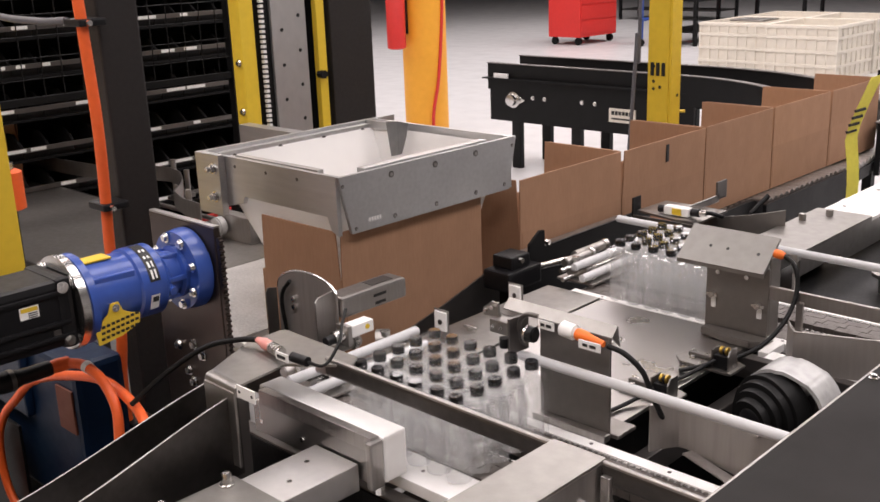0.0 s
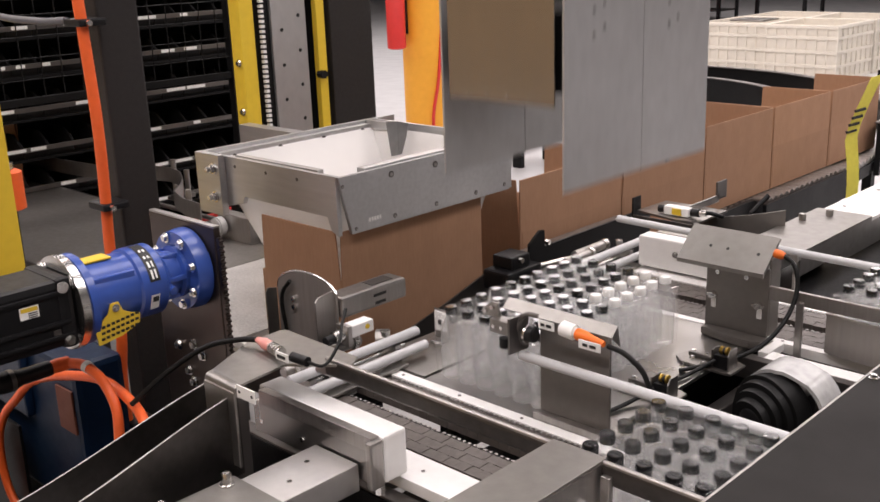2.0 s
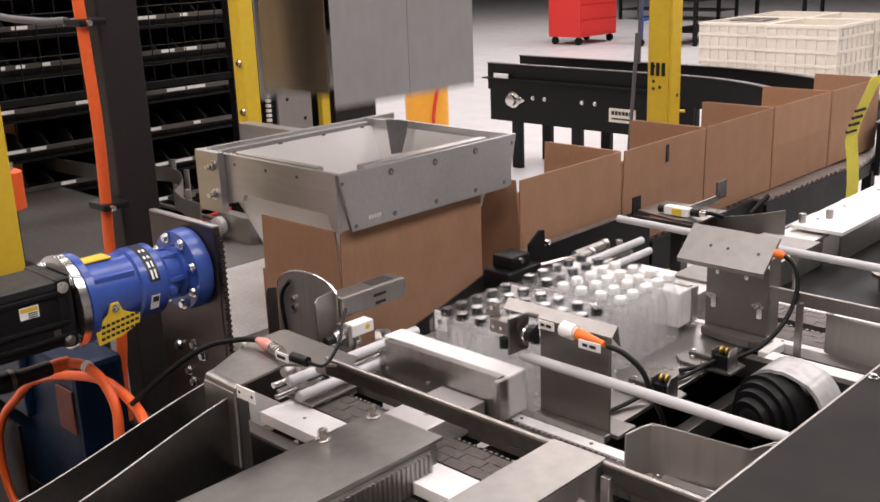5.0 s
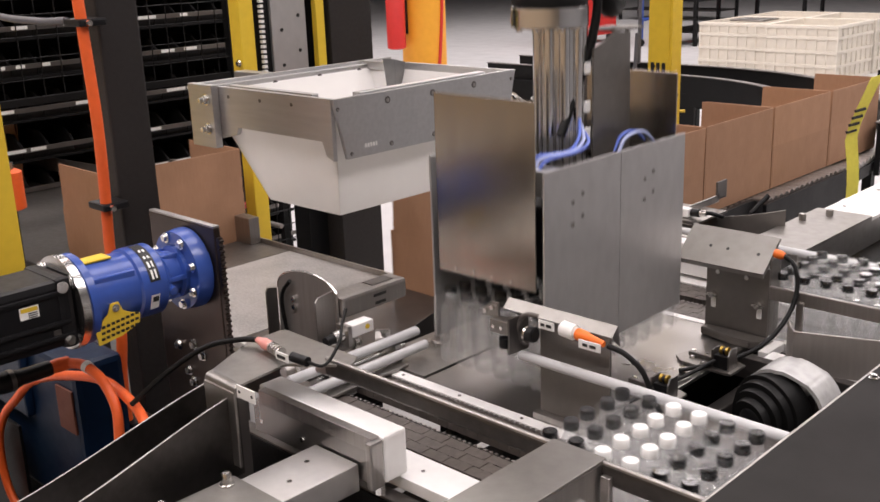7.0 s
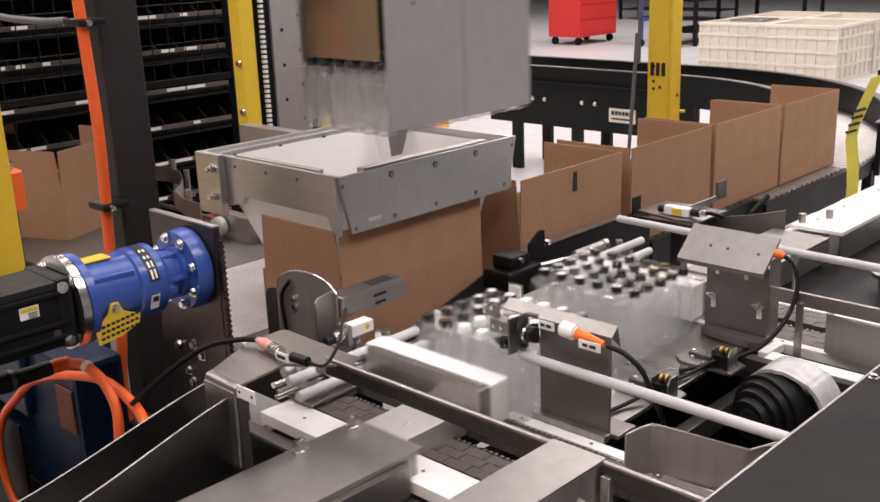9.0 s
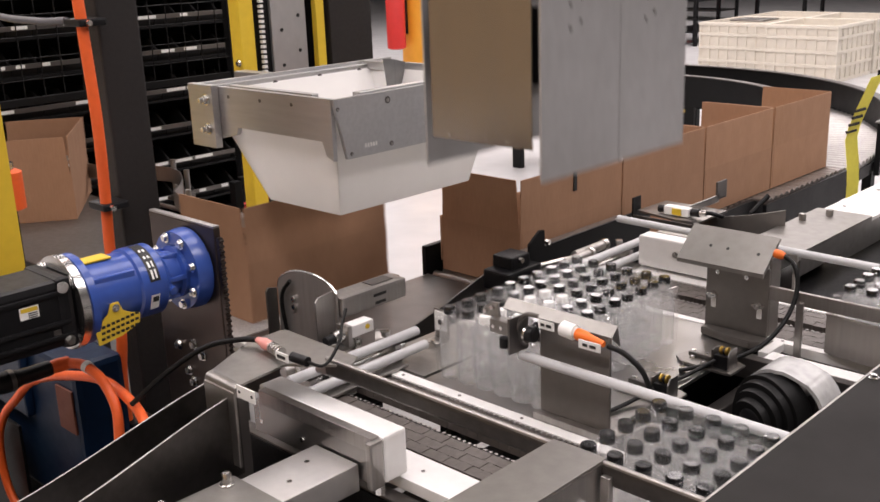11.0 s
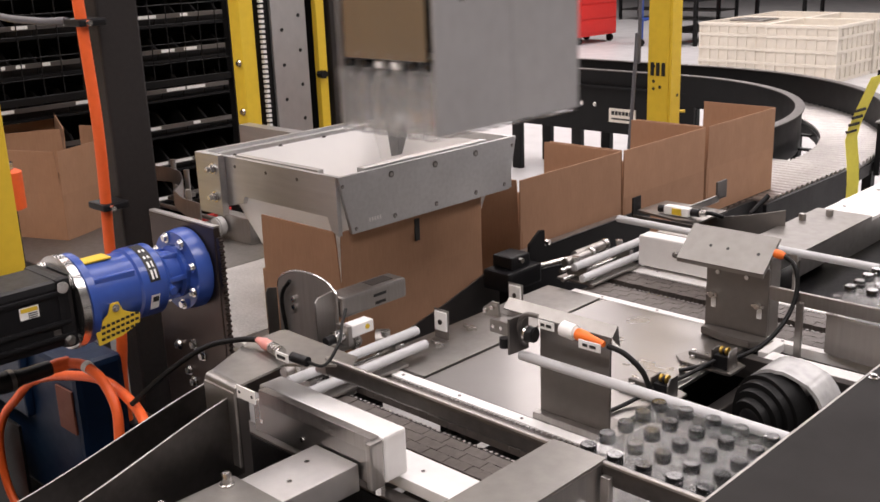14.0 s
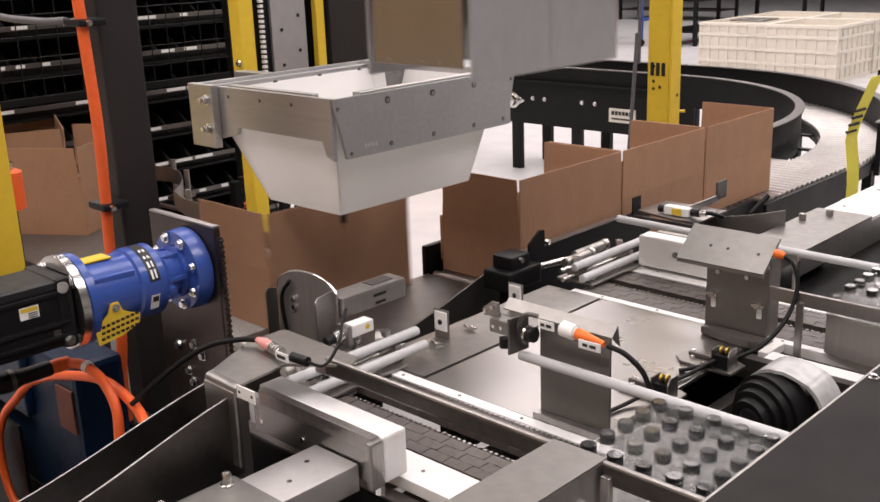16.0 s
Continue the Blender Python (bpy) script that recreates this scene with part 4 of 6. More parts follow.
def end_block():
    g = thing("rail_support", (-1.06, 1.30, 0), "folded stainless rail support by the near lane", "support")
    part("top_plate", bx(-1.085, -0.965, 0.80, 1.402, 1.168, 1.174, 0.001), SUPPORT_STEEL, g)
    part("side_web", bx(-0.971, -0.965, 0.80, 1.402, 1.06, 1.167, 0.001), STEEL, g)
    part("post", bx(-1.06, -1.0, 0.90, 0.96, 0, 1.167, 0.004), STEEL, g)
    part("nut", rod((-0.964, 1.34, 1.10), (-0.955, 1.34, 1.10), 0.012, 6), CHROME, g)
    return g


end_block()


def cover():
    g = thing("sheet_cover", (-0.3, 1.7, 0), "large stainless sheet cover over the infeed, dark reflection in its colour", "machine cover")
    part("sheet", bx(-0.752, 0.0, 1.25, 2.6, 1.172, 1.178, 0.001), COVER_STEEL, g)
    part("hem", rod((-0.752, 1.25, 1.175), (-0.752, 2.6, 1.175), 0.004, 10), STEEL, g, "worn folded edge")
    for y in (1.34, 2.48):
        part("leg", bx(-0.08, -0.04, y, y + 0.04, 0, 1.171, 0.003), STEEL, g)
    for x, y in ((-0.735, 2.04), (-0.735, 2.4)):
        bolt((x, y, 1.178), (0, 0, 1), 0.008, g)
    return g


cover()


def wheel():
    c = Vector((-1.065, 2.27, 0.908))
    g = thing("drive_wheel", (c.x, c.y, 0.41), "black stepped rubber drive wheel under a pale plastic guard", "drive wheel")
    part("wheel_body", lathe(c - Vector((0.02, 0.05, 0)), (0.25, 1, 0.1), [(-0.02, 0.02), (-0.02, 0.053), (0.0, 0.057), (0.002, 0.072), (0.022, 0.074), (0.024, 0.087), (0.044, 0.089), (0.046, 0.099), (0.10, 0.099), (0.105, 0.09)], 36), RUBBER, g, "", True)
    part("hub_ring", lathe(c - Vector((0.02, 0.075, 0)), (0.25, 1, 0.1), [(0, 0.028), (0.004, 0.034), (0.008, 0.03)], 28), BLACK_PLASTIC, g, "", True)
    bm = bmesh.new()
    crease = random.Random(4)
    prof = [(0.018 + 0.122 * math.cos(math.radians(a)), (0.118 + crease.uniform(-0.003, 0.004)) * math.sin(math.radians(a))) for a in range(160, -12, -7)]
    outer = [(c.x + u, c.z + v) for u, v in prof]
    inner = [(c.x + u * 0.94, c.z + v * 0.94 - 0.002) for u, v in prof]
    prism(outer + inner[::-1], "y", c.y + 0.01, c.y + 0.12, 0, bm)
    part("guard", bm, CLOUDY, g, "cloudy white plastic guard", True)
    part("axle", rod((c.x, c.y, c.z), (c.x, c.y + 0.3, c.z), 0.02, 16), STEEL, g)
    part("bearing_post", bx(c.x - 0.03, c.x + 0.03, c.y + 0.2, c.y + 0.24, 0.41, c.z + 0.03), DARK_STEEL, g)
    return g


wheel()


def infeed_cover():
    g = thing("lane_cover", (-1.0, 2.5, LOW), "white plastic slide strip with dark rail before the rear lane", "slide strip")
    part("strip", bx(-1.20, -0.3, 2.49, 2.55, LOW - 0.02, LOW + 0.005, 0.002), WHITE, g)
    part("end_piece", bx(-1.235, -1.205, 2.53, 2.63, LOW - 0.02, LOW + 0.004, 0.002), WHITE, g)
    part("under_rail", bx(-1.24, -0.3, 2.455, 2.487, LOW - 0.03, LOW + 0.008, 0.002), DARK_STEEL, g)
    return g


infeed_cover()


# ---- the near-side brackets ----
def left_bracket():
    g = thing("sensor_bridge", (-1.85, 1.33, 0), "folded stainless bridge bracket with red-plugged sensor", "bracket")
    z = 1.158
    top = prism([(-1.905, 1.183), (-1.975, 1.325), (-1.985, 1.35), (-1.985, 1.445), (-1.975, 1.458), (-1.70, 1.452), (-1.671, 1.409), (-1.80, 1.315), (-1.782, 1.178)], "z", z, z + 0.006, 0.0015)
    part("top_plate", top, SUPPORT_STEEL, g)
    part("bend", rod((-1.905, 1.181, z - 0.010), (-1.782, 1.176, z - 0.010), 0.016, 20), SUPPORT_STEEL, g, "rounded sheet bend", True)
    part("front_leg", bx(-1.90, -1.784, 1.158, 1.166, 0.965, z - 0.008, 0.003), SUPPORT_STEEL, g)
    part("post", bx(-1.885, -1.825, 1.165, 1.22, 0, z - 0.004, 0.003), DARK_STEEL, g)
    part("under_clamp", bx(-1.80, -1.755, 1.40, 1.45, 1.115, 1.157, 0.006), STEEL, g, "stainless clamp block")
    tag = part("white_tab", bx(-1.765, -1.70, 1.155, 1.158, 1.148, 1.178, 0.001), LABEL, g, "white perforated tab")
    for k in range(2):
        part("hole", rod((-1.755 + 0.045 * k, 1.1545, 1.163), (-1.755 + 0.045 * k, 1.1555, 1.163), 0.004, 10), INK, tag)
    q = cable_sensor(g, (-1.83, 1.33, z + 0.022), (-1, 0.1, 0.02), False)
    tag = part("cable_tag", bx(-1.83, -1.785, 1.312, 1.316, z + 0.012, z + 0.032, 0.001), LABEL, g, "white cable tag with black marking")
    part("marking", bx(-1.822, -1.793, 1.3105, 1.312, z + 0.018, z + 0.026), INK, tag)
    part("tail", rod((-1.79, 1.33, z + 0.022), (-1.74, 1.335, z + 0.02), 0.012, 14), BLACK_PLASTIC, g, "", True)
    part("cable", tube([q, (-1.98, 1.32, z + 0.02), (-2.05, 1.27, z + 0.0), (-2.12, 1.2, z - 0.06), (-2.18, 1.12, z - 0.14)], 0.007), RUBBER, g, "black sensor cable", True)
    part("thin_cable", tube([(-1.745, 1.335, z + 0.02), (-1.71, 1.36, z + 0.012), (-1.715, 1.41, z + 0.05), (-1.76, 1.46, z + 0.07), (-1.79, 1.50, z + 0.09)], 0.004), RUBBER, g, "thin black cable", True)
    return g


left_bracket()


def flared_guide(x, y, bulge, top, drop, fall, label):
    """A long sheet guide that flares away towards the operator."""
    g = thing("flared_guide", (x, y, 0.6), label, "sheet guide", "flared sheet guides")
    line, z1, z0 = [], [], []
    for k in range(25):
        u = k / 24
        line.append((x + bulge * (3 * u * u - 2 * u ** 3) + 0.03 * math.sin(u * 3.1), y - 0.72 * u))
        z1.append(top - fall * (0.5 * u + 0.5 * (3 * u * u - 2 * u ** 3)))
        z0.append(top - drop * (1 - 0.45 * u) - 0.05 * u)
    # Sheet colour is darkened in place of a dark reflection.
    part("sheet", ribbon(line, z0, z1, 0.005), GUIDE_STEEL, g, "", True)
    rim = [Vector((a, b, c)) for (a, b), c in zip(line, z1)]
    part("rolled_edge", tube(rim[::3], 0.002, 8, steps=4), STEEL, g, "bright steel edge", True)
    part("stay", bx(x - 0.01, x + 0.01, y - 0.10, y - 0.07, 0.0, top - 0.13, 0.002), DARK_STEEL, g)
    return g


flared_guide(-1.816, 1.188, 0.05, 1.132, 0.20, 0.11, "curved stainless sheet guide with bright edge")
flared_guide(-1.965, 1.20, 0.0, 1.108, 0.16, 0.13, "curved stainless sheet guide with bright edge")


def scanner():
    """The case sensor on its bent sheet post."""
    g = thing("case_scanner", (-2.22, 1.75, 0), "stainless sensor housing on a curved sheet post", "scanner")
    prof = [(-2.41, 0.93), (-2.41, 1.105)] + [(-2.275 - 0.135 * math.cos(a * math.pi / 10), 1.11 + 0.058 * math.sin(a * math.pi / 10) + 0.0022 * a) for a in range(1, 10)] + [(-2.135, 1.14), (-2.135, 0.93)]
    part("post_sheet", prism(prof, "y", 1.757, 1.763, 0.001), GATE_STEEL, g)
    part("post_cheek", prism([(1.715, 0.93), (1.715, 1.10), (1.722, 1.112), (1.755, 1.105), (1.755, 0.93)], "x", -2.416, -2.411), SUPPORT_STEEL, g)
    for zz in (1.085, 1.06):
        part("post_screw", rod((-2.33, 1.757, zz), (-2.33, 1.749, zz), 0.009, 6), CHROME, g)
    part("side_sheet", prism([(1.69, 0.93), (1.69, 1.130), (1.70, 1.142), (1.757, 1.150), (1.757, 0.93)], "x", -2.152, -2.146), STEEL, g, "folded side sheet")
    part("stand", bx(-2.28, -2.2, 1.69, 1.75, 0, 0.94, 0.003), DARK_STEEL, g)
    box_ = part("housing", bx(-2.20, -2.12, 1.765, 2.02, 1.066, 1.128, 0.010), STEEL, g, "satin stainless sensor housing")
    part("housing_slot", bx(-2.185, -2.140, 1.90, 1.985, 1.128, 1.130, 0.0008), DARK_STEEL, box_)
    for dy in (0, 0.03):
        part("maker_mark", bx(-2.1205, -2.119, 1.885 + dy * 0.2, 1.935 - dy * 0.1, 1.100 - dy * 0.8, 1.109 - dy * 0.8), INK, box_)
    bar = part("sensor_barrel", rod((-2.05, 1.665, 1.055), (-2.05, 1.70, 1.057), 0.019, 20, bev=0.002), CHROME, g, "threaded metal sensor", True)
    part("clamp", bx(-2.075, -2.025, 1.70, 1.715, 1.025, 1.085, 0.002), STEEL, g)
    tag = part("sensor_body", bx(-2.07, -2.03, 1.716, 1.80, 1.045, 1.08, 0.004), WHITE, g, "white sensor body")
    part("yellow_ring", rod((-2.0285, 1.775, 1.065), (-2.029, 1.775, 1.065), 0.008, 16), YELLOW, tag)
    part("back_cap", rod((-2.05, 1.64, 1.053), (-2.05, 1.665, 1.055), 0.014, 14), BLACK_PLASTIC, g, "", True)
    part("cable", tube([(-2.05, 1.645, 1.05), (-2.06, 1.62, 1.0), (-2.0, 1.60, 0.97), (-1.98, 1.63, 0.93), (-2.02, 1.66, 0.91)], 0.006), RUBBER, g, "black sensor cable", True)
    part("conduit", tube([(-2.36, 1.75, 0.94), (-2.375, 1.745, 1.04), (-2.37, 1.745, 1.10), (-2.33, 1.745, 1.145)], 0.006), RUBBER, g, "black cable over the post", True)
    part("sheet_rim", tube([(u, 1.760, v + 0.001) for u, v in prof[1:-1]], 0.0035, 8, steps=3), CHROME, g, "bright sheet edge", True)
    part("idler", rod((-2.06, 1.83, 1.0), (-2.03, 1.86, 1.0), 0.03, 24, bev=0.003), STEEL, g, "small steel roller", True)
    return g


scanner()


# ---- case line: blue gear motor and its column ----
def column():
    g = thing("machine_column", (-2.95, 1.6, 0), "dark painted square steel column", "column")
    part("tube", bx(-2.985, -2.885, 1.535, 1.672, 0.0, 3.4, 0.008), CHARCOAL, g)
    part("base_plate", bx(-3.1, -2.79, 1.45, 1.76, 0.0, 0.02, 0.004), CHARCOAL, g)
    for z in (1.90, 1.35, 0.62):
        c = part("hose_clamp", bx(-2.925, -2.825, 1.447, 1.534, z - 0.011, z + 0.011, 0.006), BLACK_PLASTIC, g, "black hose clamp")
        part("clamp_bolt", rod((-2.825, 1.47, z), (-2.807, 1.47, z), 0.009, 6), CHROME, c)
    part("orange_hose", tube([(-2.88, 1.47, 2.6), (-2.87, 1.47, 2.1), (-2.855, 1.47, 1.85), (-2.842, 1.47, 1.6), (-2.853, 1.47, 1.38), (-2.868, 1.47, 1.2), (-2.845, 1.46, 0.95), (-2.88, 1.46, 0.75), (-2.87, 1.46, 0.4), (-2.87, 1.45, 0.1)], 0.017, 14), HOSE, g, "bright orange hose", True)
    part("black_cable", tube([(-3.7, 1.45, 2.02), (-3.4, 1.44, 1.92), (-3.1, 1.45, 1.90), (-2.93, 1.46, 1.905)], 0.011), GREYCABLE, g, "grey cable", True)
    return g


column()


def gear_motor():
    """Servo motor, blue gearbox with flanges, on an upright plate."""
    cx, cz = -2.37, 1.258
    g = thing("gear_motor", (cx, 1.2, 0.9), "blue cast gear motor with black servo motor and yellow guard", "gear motor")
    ax = (0, 1, 0)
    body = part("gearbox", lathe((cx, 1.09, cz), ax, [(0, 0.09), (0.002, 0.118), (0.022, 0.118), (0.024, 0.1), (0.03, 0.092), (0.15, 0.089), (0.155, 0.096), (0.225, 0.096), (0.235, 0.085), (0.25, 0.066), (0.29, 0.06), (0.295, 0.072), (0.315, 0.072)], 40), BLUE, g, "blue enamelled gearbox", True)
    part("output_flange", lathe((cx, 1.395, cz), ax, [(0, 0.07), (0.004, 0.108), (0.03, 0.112), (0.048, 0.112), (0.05, 0.1)], 40), BLUE, g, "round blue flange", True)
    part("motor_flange", lathe((cx, 1.062, cz), ax, [(0, 0.1), (0.003, 0.121), (0.024, 0.121), (0.027, 0.1)], 40), CHROME, g, "bright machined flange", True)
    for a in range(8):
        c, s = math.cos(a * math.pi / 4 + 0.3), math.sin(a * math.pi / 4 + 0.3)
        bolt((cx + 0.093 * c, 1.394, cz + 0.093 * s), (0, -1, 0), 0.010, body)
    for a in range(4):
        c, s = math.cos(a * math.pi / 2 + 0.75), math.sin(a * math.pi / 2 + 0.75)
        bolt((cx + 0.105 * c, 1.061, cz + 0.105 * s), (0, -1, 0), 0.012, body)
    for a in range(6):
        c, s = math.cos(a * 1.047), math.sin(a * 1.047)
        part("rib", bx(cx + 0.064 * c - 0.006, cx + 0.064 * c + 0.006, 1.335, 1.40, cz + 0.064 * s - 0.006, cz + 0.064 * s + 0.006, 0.002), BLUE, body)
    part("top_rib", bx(cx + 0.05, cx + 0.078, 1.12, 1.235, cz + 0.04, cz + 0.06, 0.004), BLUE, body)
    part("drain_boss", rod((cx + 0.06, 1.335, cz - 0.02), (cx + 0.085, 1.335, cz - 0.025), 0.012, 12), BLUE, body)
    # nameplate band, small plates
    band = bmesh.new()
    for k in range(9):
        a = radians(12 + k * 9)
        b2 = radians(12 + (k + 1) * 9)
        r = 0.0975
        vs = [band.verts.new((cx + r * math.cos(q), y, cz + r * math.sin(q))) for q, y in ((a, 1.265), (b2, 1.265), (b2, 1.295), (a, 1.295))]
        band.faces.new(vs)
    part("name_band", band, INK, body, "black maker band with pale marks")
    for k, (a0, a1) in enumerate(((16, 30), (34, 44), (50, 70))):
        mk = bmesh.new()
        for y0_, y1_ in ((1.272, 1.278), (1.283, 1.288)):
            vs = [mk.verts.new((cx + 0.0985 * math.cos(radians(q)), y, cz + 0.0985 * math.sin(radians(q)))) for q, y in ((a0, y0_), (a1, y0_), (a1, y1_), (a0, y1_))]
            mk.faces.new(vs)
        part("pale_mark", mk, LABEL, body)
    lab = bmesh.new()
    vs = [lab.verts.new((cx + 0.099 * math.cos(radians(q)), y, cz + 0.099 * math.sin(radians(q)))) for q, y in ((-34, 1.262), (-8, 1.262), (-8, 1.287), (-34, 1.287))]
    lab.faces.new(vs)
    part("rating_label", lab, LABEL, body, "white label with dark square")
    lab = bmesh.new()
    vs = [lab.verts.new((cx + 0.1 * math.cos(radians(q)), y, cz + 0.1 * math.sin(radians(q)))) for q, y in ((-20, 1.266), (-11, 1.266), (-11, 1.283), (-20, 1.283))]
    lab.faces.new(vs)
    part("label_square", lab, INK, body)
    # yellow slotted guard plates
    gd = part("yellow_guard", prism([(1.105, cz - 0.105), (1.10, cz - 0.06), (1.125, cz - 0.042), (1.14, cz - 0.03), (1.148, cz - 0.005), (1.17, cz - 0.005), (1.178, cz - 0.03), (1.20, cz - 0.042), (1.225, cz - 0.05), (1.22, cz - 0.075), (1.17, cz - 0.095)], "x", cx + 0.092, cx + 0.097, 0.0008), YELLOW, g, "yellow slotted inspection guard")
    for k in range(8):
        for r in range(3):
            y = 1.112 + k * 0.0135 + r * 0.002
            z = cz - 0.093 + r * 0.015 + k * 0.0018
            part("slot", bx(cx + 0.0965, cx + 0.098, y, y + 0.010, z, z + 0.007), INK, gd)
    bolt((cx + 0.097, 1.16, cz - 0.018), (1, 0, 0), 0.007, gd)
    part("yellow_guard", bx(cx - 0.02, cx + 0.03, 1.125, 1.2, cz + 0.089, cz + 0.094, 0.002), YELLOW, g, "yellow inspection guard")
    # servo motor
    sm = part("servo_body", bx(cx - 0.085, cx + 0.085, 0.60, 1.06, cz - 0.085, cz + 0.085, 0.018), BLACK_PLASTIC, g, "black finned servo motor")
    for dz in (-0.055, -0.02, 0.055):
        part("cooling_fin", bx(cx + 0.083, cx + 0.092, 0.62, 1.05, cz + dz - 0.006, cz + dz + 0.006, 0.003), BLACK_PLASTIC, sm)
    part("servo_cap", bx(cx - 0.09, cx + 0.09, 1.02, 1.061, cz - 0.09, cz + 0.09, 0.015), BLACK_PLASTIC, sm)
    for dz in (-0.068, 0.068):
        bolt((cx + 0.091, 1.035, cz + dz), (1, 0, 0), 0.010, sm)
    wl = part("warning_label", bx(cx + 0.0855, cx + 0.0875, 0.925, 0.972, cz + 0.012, cz + 0.042, 0.0008), LABEL, sm, "white and yellow warning label")
    part("label_head", bx(cx + 0.0875, cx + 0.0885, 0.928, 0.969, cz + 0.030, cz + 0.040), YELLOW, wl)
    for k in range(3):
        part("text_bar", bx(cx + 0.0875, cx + 0.0882, 0.945, 0.967, cz + 0.014 + k * 0.005, cz + 0.0165 + k * 0.005), INK, wl)
    part("rating_plate", bx(cx + 0.0855, cx + 0.087, 1.0, 1.018, cz - 0.06, cz - 0.035), DARK_STEEL, sm)
    # mounting plate
    pl = part("mount_plate", bx(-2.565, -2.245, 1.447, 1.467, 0.80, 1.385, 0.003), DARK_REFLECT, g, "steel mounting plate with a dark reflection in its colour")
    part("plate_edge", bx(-2.565, -2.245, 1.4475, 1.4665, 1.3855, 1.39), STEEL, pl, "bright top edge")
    for x, z in ((-2.48, 1.0), (-2.40, 1.02), (-2.36, 0.995), (-2.44, 0.93), (-2.42, 0.90)):
        bolt((x, 1.447, z), (0, -1, 0), 0.011, pl)
    rack = bx(-2.243, -2.232, 1.45, 1.464, 1.02, 1.36)
    for k in range(22):
        prism([(-2.233, 1.03 + k * 0.015), (-2.226, 1.034 + k * 0.015), (-2.226, 1.038 + k * 0.015), (-2.233, 1.041 + k * 0.015)], "y", 1.45, 1.464, bm=rack)
    part("toothed_strip", rack, DARK_REFLECT, g, "brown-grey toothed steel strip")
    part("support", bx(-2.56, -2.25, 1.468, 1.51, 0.0, 0.95, 0.004), DARK_STEEL, g)
    # power plug and hoses
    part("power_plug", lathe((-2.43, 0.70, 1.075), (0, 1, 0.0), [(0, 0.022), (0.2, 0.024), (0.21, 0.028), (0.24, 0.028), (0.26, 0.021), (0.34, 0.02)], 20), BLACK_PLASTIC, g, "black metal cable plug", True)
    part("plug_ring", lathe((-2.43, 0.93, 1.075), (0, 1, 0), [(0, 0.0285), (0.012, 0.0285)], 20), DARK_STEEL, g, "", True)
    part("plug_sleeve", lathe((-2.43, 1.04, 1.075), (0.05, 1, 0), [(0, 0.016), (0.02, 0.019), (0.05, 0.017)], 16), HOSE, g, "orange sleeve", True)
    part("power_cable", tube([(-2.43, 1.08, 1.075), (-2.39, 1.11, 1.07), (-2.32, 1.12, 1.045), (-2.265, 1.12, 0.99), (-2.245, 1.11, 0.92), (-2.25, 1.10, 0.84), (-2.27, 1.08, 0.70)], 0.0135, 14), HOSE, g, "orange power cable", True)
    part("cable_ring", rod((-2.385, 1.113, 1.069), (-2.37, 1.115, 1.065), 0.0155, 16), LABEL, g, "white cable ring")
    part("loop_hose", tube([(-2.07, 1.09, 0.90), (-2.11, 1.115, 0.97), (-2.20, 1.14, 1.00), (-2.36, 1.16, 1.008), (-2.48, 1.155, 0.998), (-2.68, 1.15, 0.945), (-2.84, 1.15, 0.88), (-2.96, 1.15, 0.793), (-3.08, 1.15, 0.70), (-3.16, 1.15, 0.58), (-3.15, 1.15, 0.42), (-3.02, 1.15, 0.30)], 0.0135, 14), HOSE, g, "orange hose loop", True)
    return g


gear_motor()


def blue_gearbox():
    g = thing("lower_gearbox", (-2.9, 1.33, 0), "dark blue gearbox housing under the motor", "gearbox")
    part("housing", bx(-3.75, -2.70, 1.22, 1.38, 0.42, 0.94, 0.02), DEEP_BLUE, g)
    part("lid", bx(-3.4, -3.0, 1.19, 1.219, 0.70, 0.92, 0.01), DEEP_BLUE, g)
    part("maker_plate", bx(-2.82, -2.72, 1.212, 1.2195, 0.72, 0.86, 0.002), mat("faded_orange_plate", (0.16, 0.05, 0.03), 0.6, 0, 0.3, 30, 0.03), g, "faded orange plate")
    part("foot", bx(-3.4, -2.75, 1.28, 1.43, 0, 0.419), BLACK, g)
    for x in (-3.36, -3.04):
        bolt((x, 1.19, 0.90), (0, -1, 0), 0.01, g)
    return g


blue_gearbox()
# Added black sheets give the dark void under the machine; only the stay is a part.
g = thing("base_shade", (-2.4, 0.8, 0), "black sheets added as the shade around the machine base", "machine panel")
part("side_sheet", bx(-3.6, -2.05, 0.98, 0.99, 0.0, 0.52, 0.002), BLACK, g)
part("end_sheet", bx(-3.85, -3.05, 1.175, 1.185, 0.0, 0.66, 0.002), BLACK, g)
part("floor_pan", bx(-3.6, -1.2, 0.2, 1.33, 0.02, 0.03, 0.002), BLACK, g)
part("inner_sheet", bx(-2.05, -2.04, 0.4, 1.30, 0.03, 0.86, 0.002), BLACK, g)
part("yellow_stay", bx(-2.93, -2.89, 1.0, 1.02, 0.3, 0.75, 0.003), YELLOW, g, "yellow stay bar")


